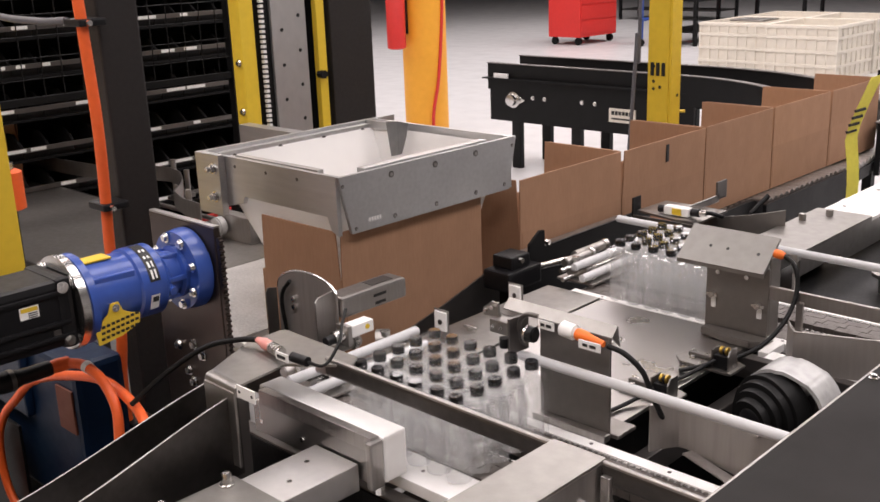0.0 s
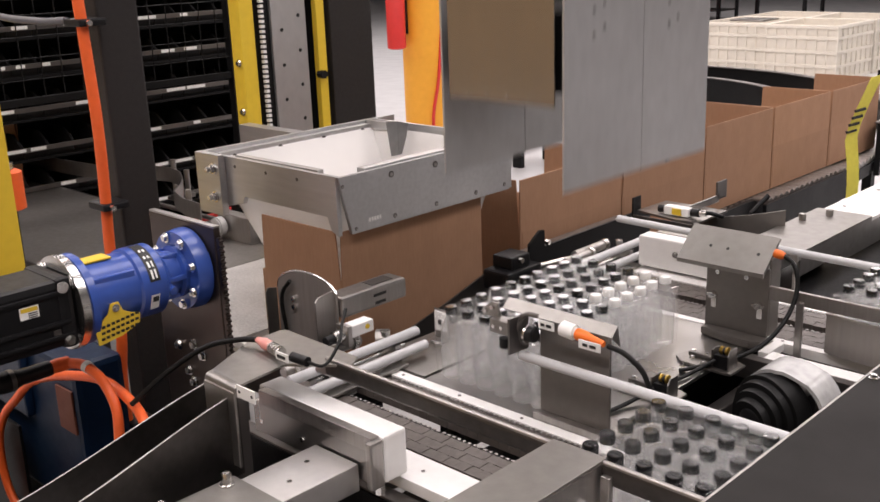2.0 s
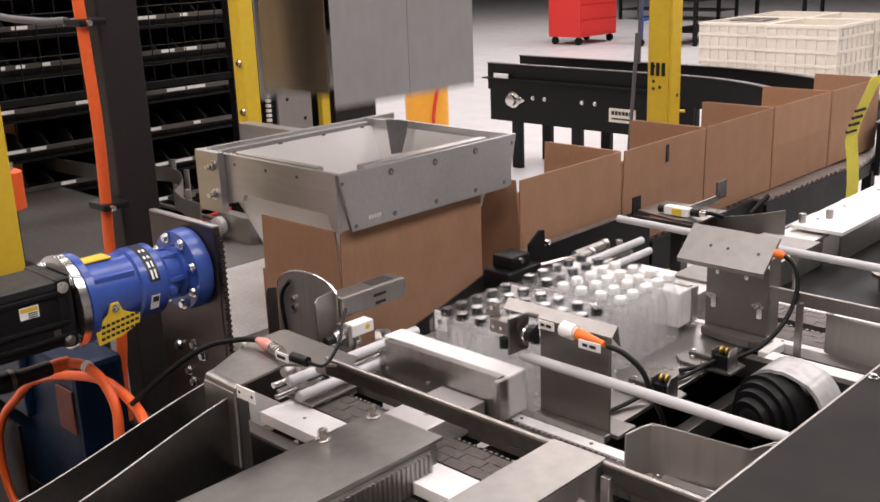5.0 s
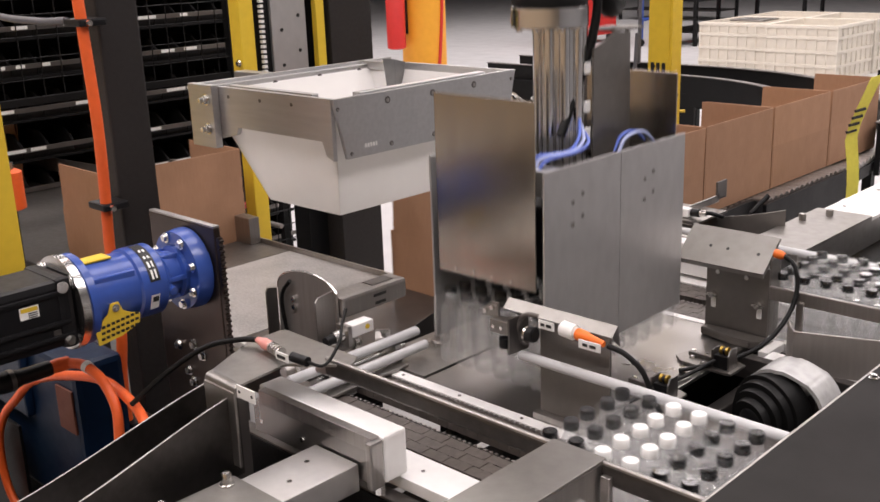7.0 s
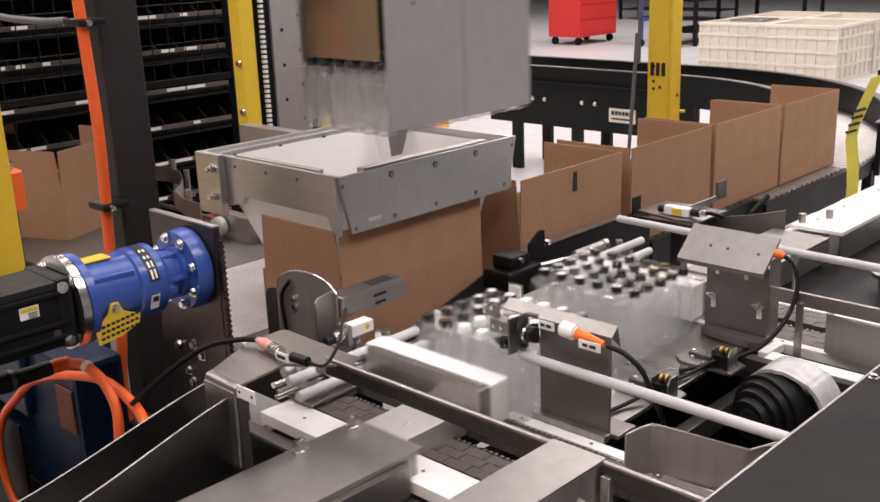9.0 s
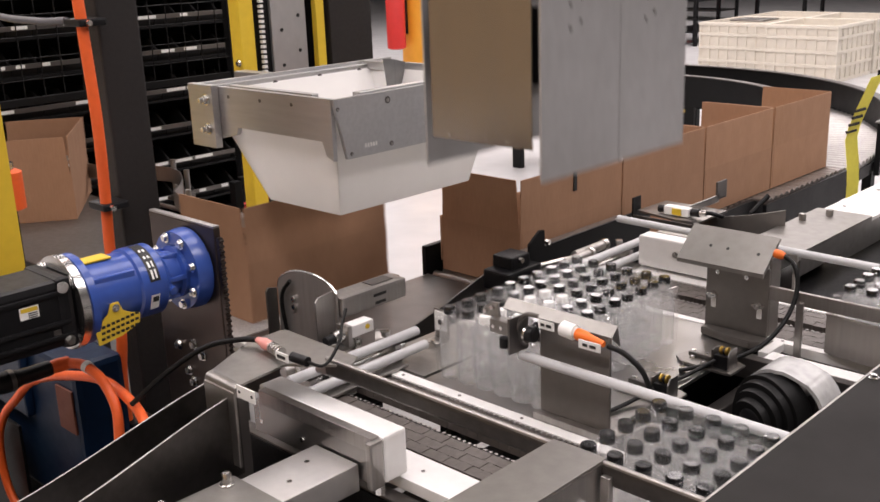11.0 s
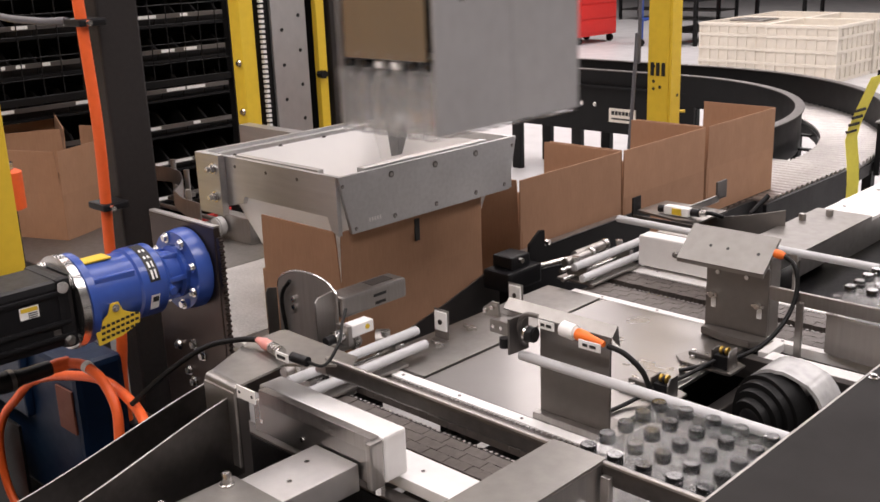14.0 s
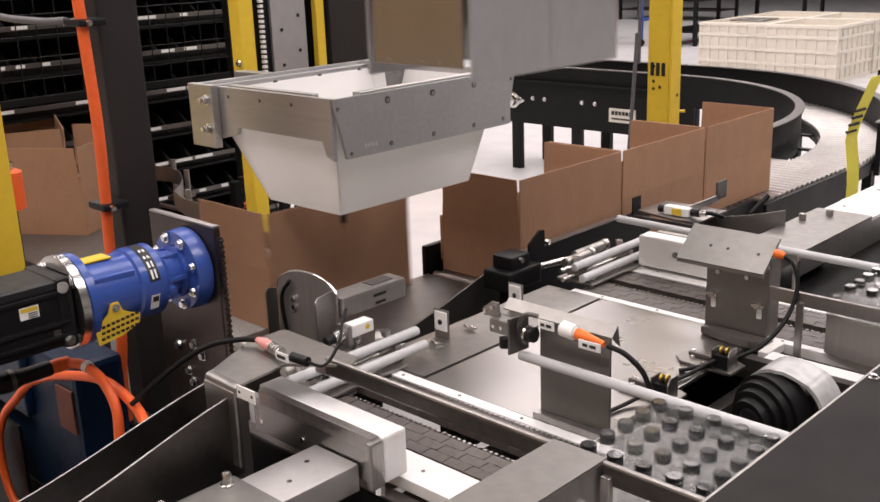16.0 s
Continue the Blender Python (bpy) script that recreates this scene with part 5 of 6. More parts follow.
# ---- case conveyor, its curve and the discharge deck ----
def discharge():
    d = thing("discharge_deck", (-4.4, 2.25, 0), "grey steel discharge deck for the filled cases", "conveyor deck")
    part("deck_plate", bx(-6.4, -3.46, 1.80, 2.60, CASEZ - 0.012, CASEZ - 0.001, 0.001), BRACKET_STEEL, d, "brownish steel deck plate")
    part("mesh_belt", bx(-3.455, -2.76, 1.80, 2.60, CASEZ - 0.012, CASEZ - 0.001, 0.001), BELT, d, "pale grey mesh belt")
    part("lift_plate", bx(-2.75, -2.30, 1.80, 2.74, CASEZ - 0.012, CASEZ - 0.001, 0.001), DARK_STEEL, d, "dark steel plate under the hopper")
    part("far_lip", bx(-4.1, -2.78, 2.601, 2.612, CASEZ - 0.05, CASEZ + 0.02, 0.002), STEEL, d, "bright deck lip")
    part("near_beam", bx(-6.4, -2.3, 1.785, 1.799, CASEZ - 0.14, CASEZ + 0.004, 0.003), DARK_STEEL, d)
    part("far_beam", bx(-6.4, -2.78, 2.613, 2.63, CASEZ - 0.14, CASEZ - 0.01, 0.003), BLACK, d)
    teeth = bx(-3.4, -2.55, 1.778, 1.784, CASEZ - 0.03, CASEZ + 0.006)
    for k in range(46):
        bx(-3.38 + 0.018 * k, -3.371 + 0.018 * k, 1.774, 1.784, CASEZ - 0.042, CASEZ - 0.031, bm=teeth)
    tagged(part("toothed_edge", teeth, IVORY, d, "pale toothed belt edge"), kind="stuff")
    for x in (-6.2, -4.6, -2.9, -2.4):
        for y in (1.86, 2.54):
            part("leg", bx(x - 0.03, x + 0.03, y - 0.03, y + 0.03, 0, CASEZ - 0.013, 0.003), BLACK, d)
    part("white_runner", bx(-2.7, -2.50, 1.77, 1.783, CASEZ + 0.005, CASEZ + 0.03, 0.002), WHITE, d, "white plastic runner")
    g = thing("curved_guide", (-5.0, 2.7, CASEZ), "bent bright metal guide rail beside the discharge deck", "guide rail")
    line = [(-6.3, 2.54), (-5.9, 2.58), (-5.5, 2.62), (-5.1, 2.665), (-4.98, 2.74), (-4.93, 2.82), (-4.80, 2.86), (-4.65, 2.83), (-4.5, 2.75), (-4.38, 2.66), (-4.28, 2.56), (-4.1, 2.50), (-3.95, 2.49)]
    part("rail", ribbon(line, CASEZ + 0.08, CASEZ + 0.16, 0.006), STEEL, g, "", True)
    for k in (1, 3, 6, 8, 11):
        x, y = line[k]
        part("peg", rod((x + 0.01, y + 0.02, CASEZ + 0.005), (x + 0.01, y + 0.02, CASEZ + 0.20), 0.014, 12), STEEL, g, "", True)
        part("peg_foot", bx(x - 0.02, x + 0.04, y, y + 0.12, CASEZ - 0.02, CASEZ + 0.005, 0.002), STEEL, g)
    for y in (2.68, 2.78, 2.9):
        part("cross_bar", rod((-4.9, y, CASEZ - 0.03), (-3.9, y, CASEZ - 0.03), 0.012, 10), STEEL, g, "", True)
    part("pad_wheel", rod((-3.86, 2.50, CASEZ + 0.06), (-3.86, 2.54, CASEZ + 0.06), 0.045, 24, bev=0.006), CLOUDY, g, "pale round pad", True)
    part("pad_block", bx(-3.9, -3.66, 2.545, 2.60, CASEZ + 0.0, CASEZ + 0.12, 0.004), STEEL, g)
    c = thing("clamp_lever", (-3.5, 1.78, CASEZ), "black clamp knob on a steel rod at the deck edge", "clamp")
    part("rod", rod((-4.0, 1.76, CASEZ + 0.06), (-3.0, 1.76, CASEZ + 0.03), 0.012, 12), STEEL, c, "", True)
    part("knob", lathe((-3.32, 1.74, CASEZ + 0.02), (0.3, -0.3, 1), [(0, 0.02), (0.03, 0.028), (0.06, 0.02), (0.08, 0.035), (0.1, 0.03)], 16), BLACK_PLASTIC, c, "black clamp knob", True)
    part("post", bx(-3.6, -3.57, 1.755, 1.78, 0.6, CASEZ + 0.06), DARK_STEEL, c)


discharge()

CUR = (-4.48, 5.56)


def curve_line(rx, ry, start=0.0, n=26, tail=2.05):
    """Plan line of a guard: round the bend and away along the back."""
    pts = [(CUR[0] + rx * math.cos(a), CUR[1] + ry * math.sin(a)) for a in (start + (math.pi / 2 - start) * k / n for k in range(n + 1))]
    return pts + [(CUR[0] - tail * 0.5, CUR[1] + ry), (CUR[0] - tail, CUR[1] + ry)]


def case_conveyor():
    q = thing("case_conveyor", (-2.54, 4.3, 0), "black framed roller conveyor feeding the empty cases", "conveyor")
    part("bed", bx(-2.77, -2.31, 2.76, 5.55, CASEZ - 0.10, CASEZ - 0.02, 0.003), BLACK, q)
    for k in range(48):
        y = 2.79 + 0.058 * k
        part("roller", rod((-2.755, y, CASEZ - 0.021), (-2.325 if y < 4.6 else -2.25, y, CASEZ - 0.021), 0.02, 12), STEEL, q, "", True)
    part("near_guard", bx(-2.30, -2.285, 2.76, 3.62, 0.70, 0.99, 0.003), BLACK, q, "tall black side guard")
    part("near_guard_lip", bx(-2.31, -2.278, 2.78, 3.40, 0.99, 0.996, 0.002), STEEL, q, "bright guard lip")
    part("near_rail", bx(-2.305, -2.28, 3.63, 4.55, 0.68, 0.835, 0.004), BLACK, q)
    part("far_rail", bx(-2.80, -2.775, 2.76, 5.35, 0.68, 0.93, 0.004), BLACK, q)
    part("near_rail", bx(-2.245, -2.225, 4.56, 5.55, 0.66, 0.815, 0.004), BLACK, q)
    for y in (2.85, 4.3, 5.6):
        for x in (-2.75, -2.33):
            part("leg", bx(x - 0.025, x + 0.025, y - 0.025, y + 0.025, 0, CASEZ - 0.10, 0.002), BLACK, q)
    part("low_guide", prism([(1.88, 0.70), (1.88, 0.835), (2.15, 0.862), (2.35, 0.905), (2.57, 0.965), (2.74, 0.972), (2.74, 0.70)], "x", -2.295, -2.289), DARK_STEEL, q, "dark flared guide sheet")
    c = thing("curved_conveyor", (CUR[0], CUR[1] + 1.4, 0), "black powered curve conveyor with steel rollers", "conveyor")
    for rx, ry, a0, z0, z1, w in ((1.73, 1.88, 0.0, 0.74, 0.985, 0.03), (2.27, 2.36, 0.17, 0.70, 1.005, 0.03)):
        ln = curve_line(rx, ry, a0)
        part("side_guard", ribbon(ln, z0, z1, w), BLACK, c, "", True)
        part("guard_lip", ribbon(ln, z1 + 0.001, z1 + 0.008, w + 0.03), DARK_STEEL, c, "grey worn lip", True)
    for an in (0.35, 0.62):
        x, y = CUR[0] + 1.80 * math.cos(an), CUR[1] + 1.92 * math.sin(an)
        part("guard_stay", bx(x - 0.09, x + 0.05, y - 0.02, y + 0.02, 0.745, 0.76, 0.002), BLACK, c)
    bed = bmesh.new()
    a, b = curve_line(1.87, 1.93), curve_line(2.25, 2.33)
    vs = [[bed.verts.new((*p, z)) for p in ln] for z in (0.72, 0.785) for ln in (a, b)]
    for lo, hi in ((0, 1), (2, 3), (0, 2), (1, 3)):
        for k in range(len(a) - 1):
            bed.faces.new((vs[lo][k], vs[hi][k], vs[hi][k + 1], vs[lo][k + 1]))
    part("bed", bed, BLACK, c)
    for k in range(86):
        an = k * math.pi / 2 / 52
        if k <= 52:
            p0 = (CUR[0] + 1.88 * math.cos(an), CUR[1] + 1.94 * math.sin(an))
            p1 = (CUR[0] + 2.24 * math.cos(an), CUR[1] + 2.32 * math.sin(an))
        else:
            x = CUR[0] - (k - 52) * 0.06
            p0, p1 = (x, CUR[1] + 1.94), (x, CUR[1] + 2.32)
        part("roller", rod((*p0, 0.795), (*p1, 0.795), 0.0235, 10, r2=0.0285 if k <= 52 else None), STEEL, c, "", True)
    # the straight end with its bearing and legs
    fr = part("end_frame", bx(-6.5, -4.3, 7.42, 7.455, 0.45, 0.845, 0.003), BLACK, c, "black conveyor side frame")
    part("frame_shelf", bx(-6.55, -4.6, 7.36, 7.47, 0.846, 0.858, 0.002), BLACK, c)
    part("bearing", lathe((-6.2, 7.42, 0.66), (0, -1, 0), [(0, 0.075), (0.02, 0.075), (0.022, 0.055), (0.07, 0.052), (0.075, 0.035)], 28), CHROME, fr, "pale metal bearing", True)
    part("bearing_lug", prism([(-6.28, 0.66), (-6.2, 0.735), (-6.06, 0.66), (-6.2, 0.59)], "y", 7.405, 7.42, 0.002), CHROME, fr)
    for x in (-5.98, -5.84, -5.42, -5.28):
        bolt((x, 7.42, 0.69), (0, -1, 0), 0.014, fr)
    sg = part("sign_plate", bx(-5.12, -4.85, 7.405, 7.419, 0.55, 0.67, 0.002), IVORY, fr, "pale maker plate with dark marks")
    for k in range(6):
        part("mark", bx(-5.09 + k * 0.036, -5.064 + k * 0.036, 7.4, 7.405, 0.615, 0.648), INK, sg)
    part("sub_mark", bx(-5.09, -4.9, 7.4, 7.405, 0.575, 0.588), INK, sg)
    part("reflector_plate", bx(-6.42, -6.25, 7.38, 7.40, 0.858, 0.90, 0.003), WHITE, fr, "white tilted plate")
    for x in (-6.2, -5.5, -4.6):
        part("leg", bx(x - 0.05, x + 0.05, 7.44, 7.50, 0, 0.45, 0.003), BLACK, c)
        part("leg", bx(x - 0.05, x + 0.05, 7.9, 7.96, 0, 0.64, 0.003), BLACK, c)
    for an in (0.5, 1.1):
        for r in (1.93, 2.2):
            x, y = CUR[0] + r * math.cos(an), CUR[1] + r * 1.03 * math.sin(an)
            part("leg", bx(x - 0.03, x + 0.03, y - 0.03, y + 0.03, 0, 0.72), BLACK, c)
    s = thing("gate_sensor", (-4.1, 5.2, CASEZ), "small black and red sensor box with yellow cable", "sensor")
    part("box", bx(-3.35, -3.2, 5.25, 5.33, 0.86, 0.99, 0.006), BLACK_PLASTIC, s)
    part("red_lens", rod((-3.27, 5.25, 0.92), (-3.27, 5.235, 0.92), 0.035, 20), RED, s, "dark red lens")
    part("yellow_cable", tube([(-3.3, 5.27, 0.99), (-3.27, 5.26, 1.06), (-3.2, 5.27, 1.09), (-3.12, 5.28, 1.1)], 0.009), YELLOW, s, "yellow cable", True)
    part("stem", bx(-3.29, -3.25, 5.27, 5.31, 0, 0.86), BLACK, s)


case_conveyor()


def adjuster():
    g = thing("guide_adjuster", (-2.18, 2.7, 0), "black guide adjuster block with clamp screws", "guide adjuster")
    part("block", bx(-2.26, -2.14, 2.52, 2.70, 0.93, 1.0, 0.01), BLACK_PLASTIC, g)
    part("upper_block", bx(-2.25, -2.16, 2.56, 2.66, 1.0, 1.045, 0.008), BLACK_PLASTIC, g)
    part("flag", prism([(2.71, 1.0), (2.80, 1.0), (2.80, 1.085), (2.77, 1.09), (2.71, 1.05)], "x", -2.215, -2.205, 0.002), BLACK, g)
    for y, z in ((2.60, 1.03), (2.75, 1.06)):
        part("screw", rod((-2.16, y, z), (-2.145, y, z), 0.01, 6), CHROME, g)
    part("shaft", rod((-2.20, 2.70, 0.965), (-2.16, 2.88, 0.965), 0.012, 12), CHROME, g, "", True)
    part("post", bx(-2.22, -2.17, 2.56, 2.64, 0, 0.93, 0.003), BLACK, g)


adjuster()


def rear_fixtures():
    s = thing("sensor_shelf", (-2.1, 3.5, 0), "steel shelf plate with a yellow-tagged sensor", "sensor shelf")
    part("shelf", prism([(-2.22, 3.42), (-2.21, 3.62), (-1.93, 3.62), (-1.93, 3.40), (-2.02, 3.38)], "z", 1.02, 1.028), STEEL, s)
    part("shelf_skirt", bx(-2.21, -1.94, 3.37, 3.378, 0.985, 1.02), DARK_STEEL, s)
    part("ear", bx(-2.03, -2.022, 3.7, 3.78, 1.04, 1.115, 0.003), DARK_STEEL, s)
    part("ear_arm", bx(-2.03, -2.022, 3.45, 3.72, 1.03, 1.06, 0.003), STEEL, s)
    part("ear", bx(-2.235, -2.228, 3.40, 3.46, 1.0, 1.08, 0.003), BLACK, s)
    e = part("sensor_body", bx(-2.10, -1.99, 3.42, 3.46, 1.03, 1.065, 0.006), LABEL, s, "pale grey sensor")
    part("yellow_tag", bx(-2.06, -2.02, 3.416, 3.42, 1.035, 1.06), YELLOW, e)
    part("dark_end", rod((-1.985, 3.44, 1.05), (-1.95, 3.44, 1.052), 0.016, 14), BLACK_PLASTIC, e, "", True)
    part("dark_end", rod((-2.105, 3.44, 1.047), (-2.13, 3.44, 1.045), 0.015, 14), BLACK_PLASTIC, e, "", True)
    part("metal_collar", rod((-1.95, 3.44, 1.052), (-1.925, 3.445, 1.053), 0.013, 14), CHROME, e, "", True)
    part("cable", tube([(-1.95, 3.44, 1.05), (-1.91, 3.45, 1.055), (-1.88, 3.48, 1.04), (-1.9, 3.52, 1.03)], 0.008), RUBBER, s, "black cable", True)
    part("post", bx(-2.1, -2.05, 3.48, 3.53, 0, 1.02), DARK_STEEL, s)
    c = thing("curved_deflector", (-1.9, 3.6, 0), "dark curved sheet deflector behind the rear lane", "deflector")
    pts = [(-2.03 + 0.044 * k, 3.60 - 0.07 * math.sin(math.pi * k / 8)) for k in range(9)]
    part("sheet", ribbon(pts, 0.86, [1.0 + 0.009 * k for k in range(9)], 0.006), BRACKET_STEEL, c, "", True)
    part("lever", rod((-1.85, 3.66, 1.02), (-1.82, 3.74, 1.08), 0.01, 10), BLACK, c, "", True)
    part("post", bx(-1.93, -1.88, 3.62, 3.66, 0, 1.0), BLACK, c)
    t = thing("side_table", (-1.6, 4.0, 0), "bright bare aluminium side table plate on legs", "table plate")
    part("plate", bx(-1.69, -1.485, 3.67, 5.2, 0.985, 1.0, 0.002), WHITE, t)
    part("step_plate", bx(-1.71, -1.555, 3.44, 3.75, 0.965, 0.975, 0.001), BEAM_STEEL, t, "lower pale steel step plate")
    part("step_web", bx(-1.56, -1.556, 3.45, 3.67, 0.86, 0.964, 0.001), SUPPORT_STEEL, t)
    for x, y in ((-1.665, 3.72), (-1.61, 3.84)):
        part("stand_off", rod((x, y, 1.0), (x, y, 1.035), 0.014, 14), STEEL, t)
    part("edge_web", bx(-1.50, -1.49, 3.68, 5.2, 0.88, 0.984, 0.002), SUPPORT_STEEL, t)
    for y in (3.80, 4.05, 4.4):
        part("plate_screw", rod((-1.64, y, 1.0), (-1.64, y, 1.003), 0.008, 12), STEEL, t)
    for y in (3.72, 5.1):
        part("leg", bx(-1.66, -1.6, y - 0.03, y + 0.03, 0, 0.964), DARK_STEEL, t)
    m = thing("indexing_drive", (-1.25, 3.45, 0), "round steel drive housing with bolts on a dark base", "drive unit")
    part("base", bx(-1.9, 0.2, 3.06, 4.4, 0.84, 0.86, 0.003), BLACK, m)
    part("drum", lathe((-1.22, 3.52, 0.86), (0, 0, 1), [(0, 0.06), (0.06, 0.06), (0.062, 0.085), (0.075, 0.085), (0.077, 0.03), (0.095, 0.028)], 28), STEEL, m, "", True)
    for a in range(4):
        bolt((-1.22 + 0.06 * math.cos(a * 1.57), 3.52 + 0.06 * math.sin(a * 1.57), 0.935), (0, 0, 1), 0.009, m)
    part("cover", prism([(-1.15, 0.86), (-1.15, 0.93), (-1.1, 0.96), (-0.7, 0.97), (-0.7, 0.86)], "y", 3.2, 3.3), STEEL, m)
    for x in (-1.3, -0.7):
        part("leg", bx(x - 0.04, x + 0.04, 3.5, 3.58, 0, 0.84), BLACK, m)
    for x in (-1.3, -1.12):
        bolt((x, 3.2, 0.86), (0, 0, 1), 0.01, m)


rear_fixtures()


# ---- posts, lift and guards ----
def post(name, x, y, w, h, material, label, marks=0):
    g = thing(name, (x, y, 0), label, "post", "safety posts" if material is YELLOW else "")
    part("tube", bx(x - w / 2, x + w / 2, y - w / 2, y + w / 2, 0.012, h, 0.006), material, g)
    part("base_plate", bx(x - w, x + w, y - w, y + w, 0, 0.012, 0.003), material, g)
    return g


g = post("safety_post", -2.985, 4.83, 0.128, 3.4, YELLOW, "yellow square safety post with black bolt holes")
part("front_channel", bx(-2.920, -2.905, 4.770, 4.795, 0.02, 3.4, 0.003), YELLOW, g)
for dx, z in ((-0.03, 1.42), (-0.03, 1.34), (0.01, 1.31), (-0.03, 1.30)):
    part("bolt_hole", rod((-2.98 + dx, 4.7675, z), (-2.98 + dx, 4.7645, z), 0.009, 12), INK, g)
for dy, z in ((0.0, 1.27), (0.06, 1.26)):
    part("bolt_hole", rod((-2.9235, 4.83 + dy - 0.03, z), (-2.9190, 4.83 + dy - 0.03, z), 0.009, 12), INK, g)
for k in range(3):
    part("painted_mark", bx(-3.03 + 0.034 * k, -3.008 + 0.034 * k, 4.7635, 4.7655, 1.37, 1.44), INK, g)
g = post("safety_post", -3.90, 2.77, 0.078, 3.4, YELLOW, "yellow square safety post behind the hopper")
for z in (1.9, 1.6, 1.38):
    bolt((-3.89, 2.7305, z), (0, -1, 0), 0.012, g)
post("safety_post", -3.74, 1.462, 0.15, 3.0, YELLOW, "yellow square safety post beside the motor")


def lift():
    g = thing("hopper_lift", (-3.95, 3.05, 1.22), "pale aluminium lift column with toothed rack", "lift column")
    part("beam", bx(-4.02, -3.86, 2.905, 3.105, 1.22, 3.4, 0.004), ALU_SATIN, g)
    part("fixing_block", bx(-4.0, -3.9, 3.106, 3.269, 2.6, 2.9, 0.004), BLACK, g)
    tr = bmesh.new()
    for k in range(95):
        bx(-3.875, -3.855, 2.845, 2.862, 1.23 + k * 0.0225, 1.243 + k * 0.0225, bm=tr)
    part("toothed_rack", tr, WHITE, g, "pale toothed belt")
    part("rack_back", bx(-3.95, -3.876, 2.85, 2.904, 1.22, 3.4), BLACK, g)
    for k in range(9):
        for y in (2.96, 3.06):
            part("bolt_hole", rod((-3.861, y, 1.25 + 0.16 * k + (0.06 if y > 3.0 else 0)), (-3.8585, y, 1.25 + 0.16 * k + (0.06 if y > 3.0 else 0)), 0.009, 10), INK, g)
    d = thing("lift_post", (-3.95, 3.4, 0), "dark grey square post with a yellow edge strip", "post")
    part("tube", bx(-4.1, -3.88, 3.27, 3.54, 0, 3.4, 0.006), CHARCOAL, d)
    part("yellow_strip", bx(-3.92, -3.885, 3.19, 3.24, 1.22, 3.4, 0.004), YELLOW, d, "yellow edge strip")
    part("black_back", bx(-4.12, -4.0, 3.15, 3.298, 0, 3.4, 0.003), BLACK, d)
    part("knob", rod((-3.9, 3.2, 1.5), (-3.86, 3.2, 1.5), 0.02, 14), BLACK_PLASTIC, d)


lift()


def bin_rack():
    """Steel shelving with rows of open-fronted black bins and pale labels."""
    g = thing("bin_rack", (-5.7, 3.0, 0), "black shelving full of open-fronted plastic bins with white labels", "shelving")
    y0, y1 = 0.9, 4.25
    for y in (y0, y1):
        part("upright", bx(-6.15, -5.62, y - 0.02, y + 0.02, 0, 2.6, 0.002), BLACK, g)
    part("back_panel", bx(-6.2, -6.16, y0, y1, 0, 2.6), BLACK, g)
    levels = [0.20, 0.42, 0.64, 0.855, 1.075, 1.295, 1.53, 1.735, 1.95, 2.17]
    me_bin = None
    rng = random.Random(5)
    for z in levels:
        part("shelf", bx(-6.15, -5.56, y0, y1, z - 0.075, z - 0.06), BLACK, g)
        part("shelf_lip", bx(-5.555, -5.54, y0, y1, z - 0.02, z + 0.006, 0.002), DARK_STEEL, g, "grey label rail")
        n = 22
        for k in range(n):
            y = y0 + 0.01 + (y1 - y0 - 0.02) * k / n
            w = (y1 - y0 - 0.02) / n
            if me_bin is None:
                bm = bmesh.new()
                for a in (0.003, w - 0.006):
                    prism([(-0.30, 0), (0.0, 0), (0.02, 0.055), (-0.09, 0.13), (-0.30, 0.13)], "y", a, a + 0.004, 0, bm)
                prism([(0.0, 0), (0.02, 0.055), (0.024, 0.055), (0.004, 0)], "y", 0.003, w - 0.002, 0, bm)
                me_bin = bpy.data.meshes.new("bin")
                bmesh.ops.recalc_face_normals(bm, faces=bm.faces)
                bm.to_mesh(me_bin)
                bm.free()
                me_bin.materials.append(BIN_PLASTIC)
            b = new("bin", me_bin)
            b.parent = g
            b.location = Vector((-5.59, y, z - 0.06)) - Vector((-5.7, 3.0, 0))
            if rng.random() < 0.62:
                q = y + rng.uniform(0.0, 0.03)
                lw = rng.choice((0.05, 0.09, 0.13))
                part("bin_label", bx(-5.5395, -5.537, q, q + lw, z - 0.014, z + 0.004), LABEL, g)


bin_rack()


def wire_guard(x, y0, y1, z0, z1, step, label):
    g = thing("wire_guard", (x, y0, 0), label, "wire fence", "wire guards")
    bm = bmesh.new()
    k = y0
    while k < y1:
        rod((x, k, z0), (x, k, z1), 0.0032, 6, bm)
        k += step
    k = z0
    while k < z1:
        rod((x + 0.004, y0, k), (x + 0.004, y1, k), 0.0032, 6, bm)
        k += step
    tagged(part("wire_mesh", bm, BLACK, g), kind="stuff")
    for y in (y0, y1):
        part("frame_post", bx(x - 0.025, x + 0.025, y - 0.025, y + 0.025, 0, z1, 0.003), BLACK, g)
    for z in (z0, z1):
        part("frame_rail", bx(x - 0.018, x + 0.018, y0 + 0.026, y1 - 0.026, z - 0.018, z + 0.018, 0.003), BLACK, g)


wire_guard(-5.05, 1.2, 3.50, 1.40, 2.7, 0.105, "black wire mesh guard before the shelving")
wire_guard(-4.55, 3.10, 3.85, 0.25, 0.90, 0.085, "black wire mesh guard behind the deck")
h = thing("air_hose", (-4.7, 3.3, 0), "red air hose lying behind the wire guard", "hose")
part("hose", tube([(-5.3, 2.6, 0.62), (-4.9, 2.9, 0.64), (-4.75, 3.3, 0.70), (-4.7, 3.8, 0.78), (-4.7, 4.2, 0.8)], 0.018), RED, h, "", True)
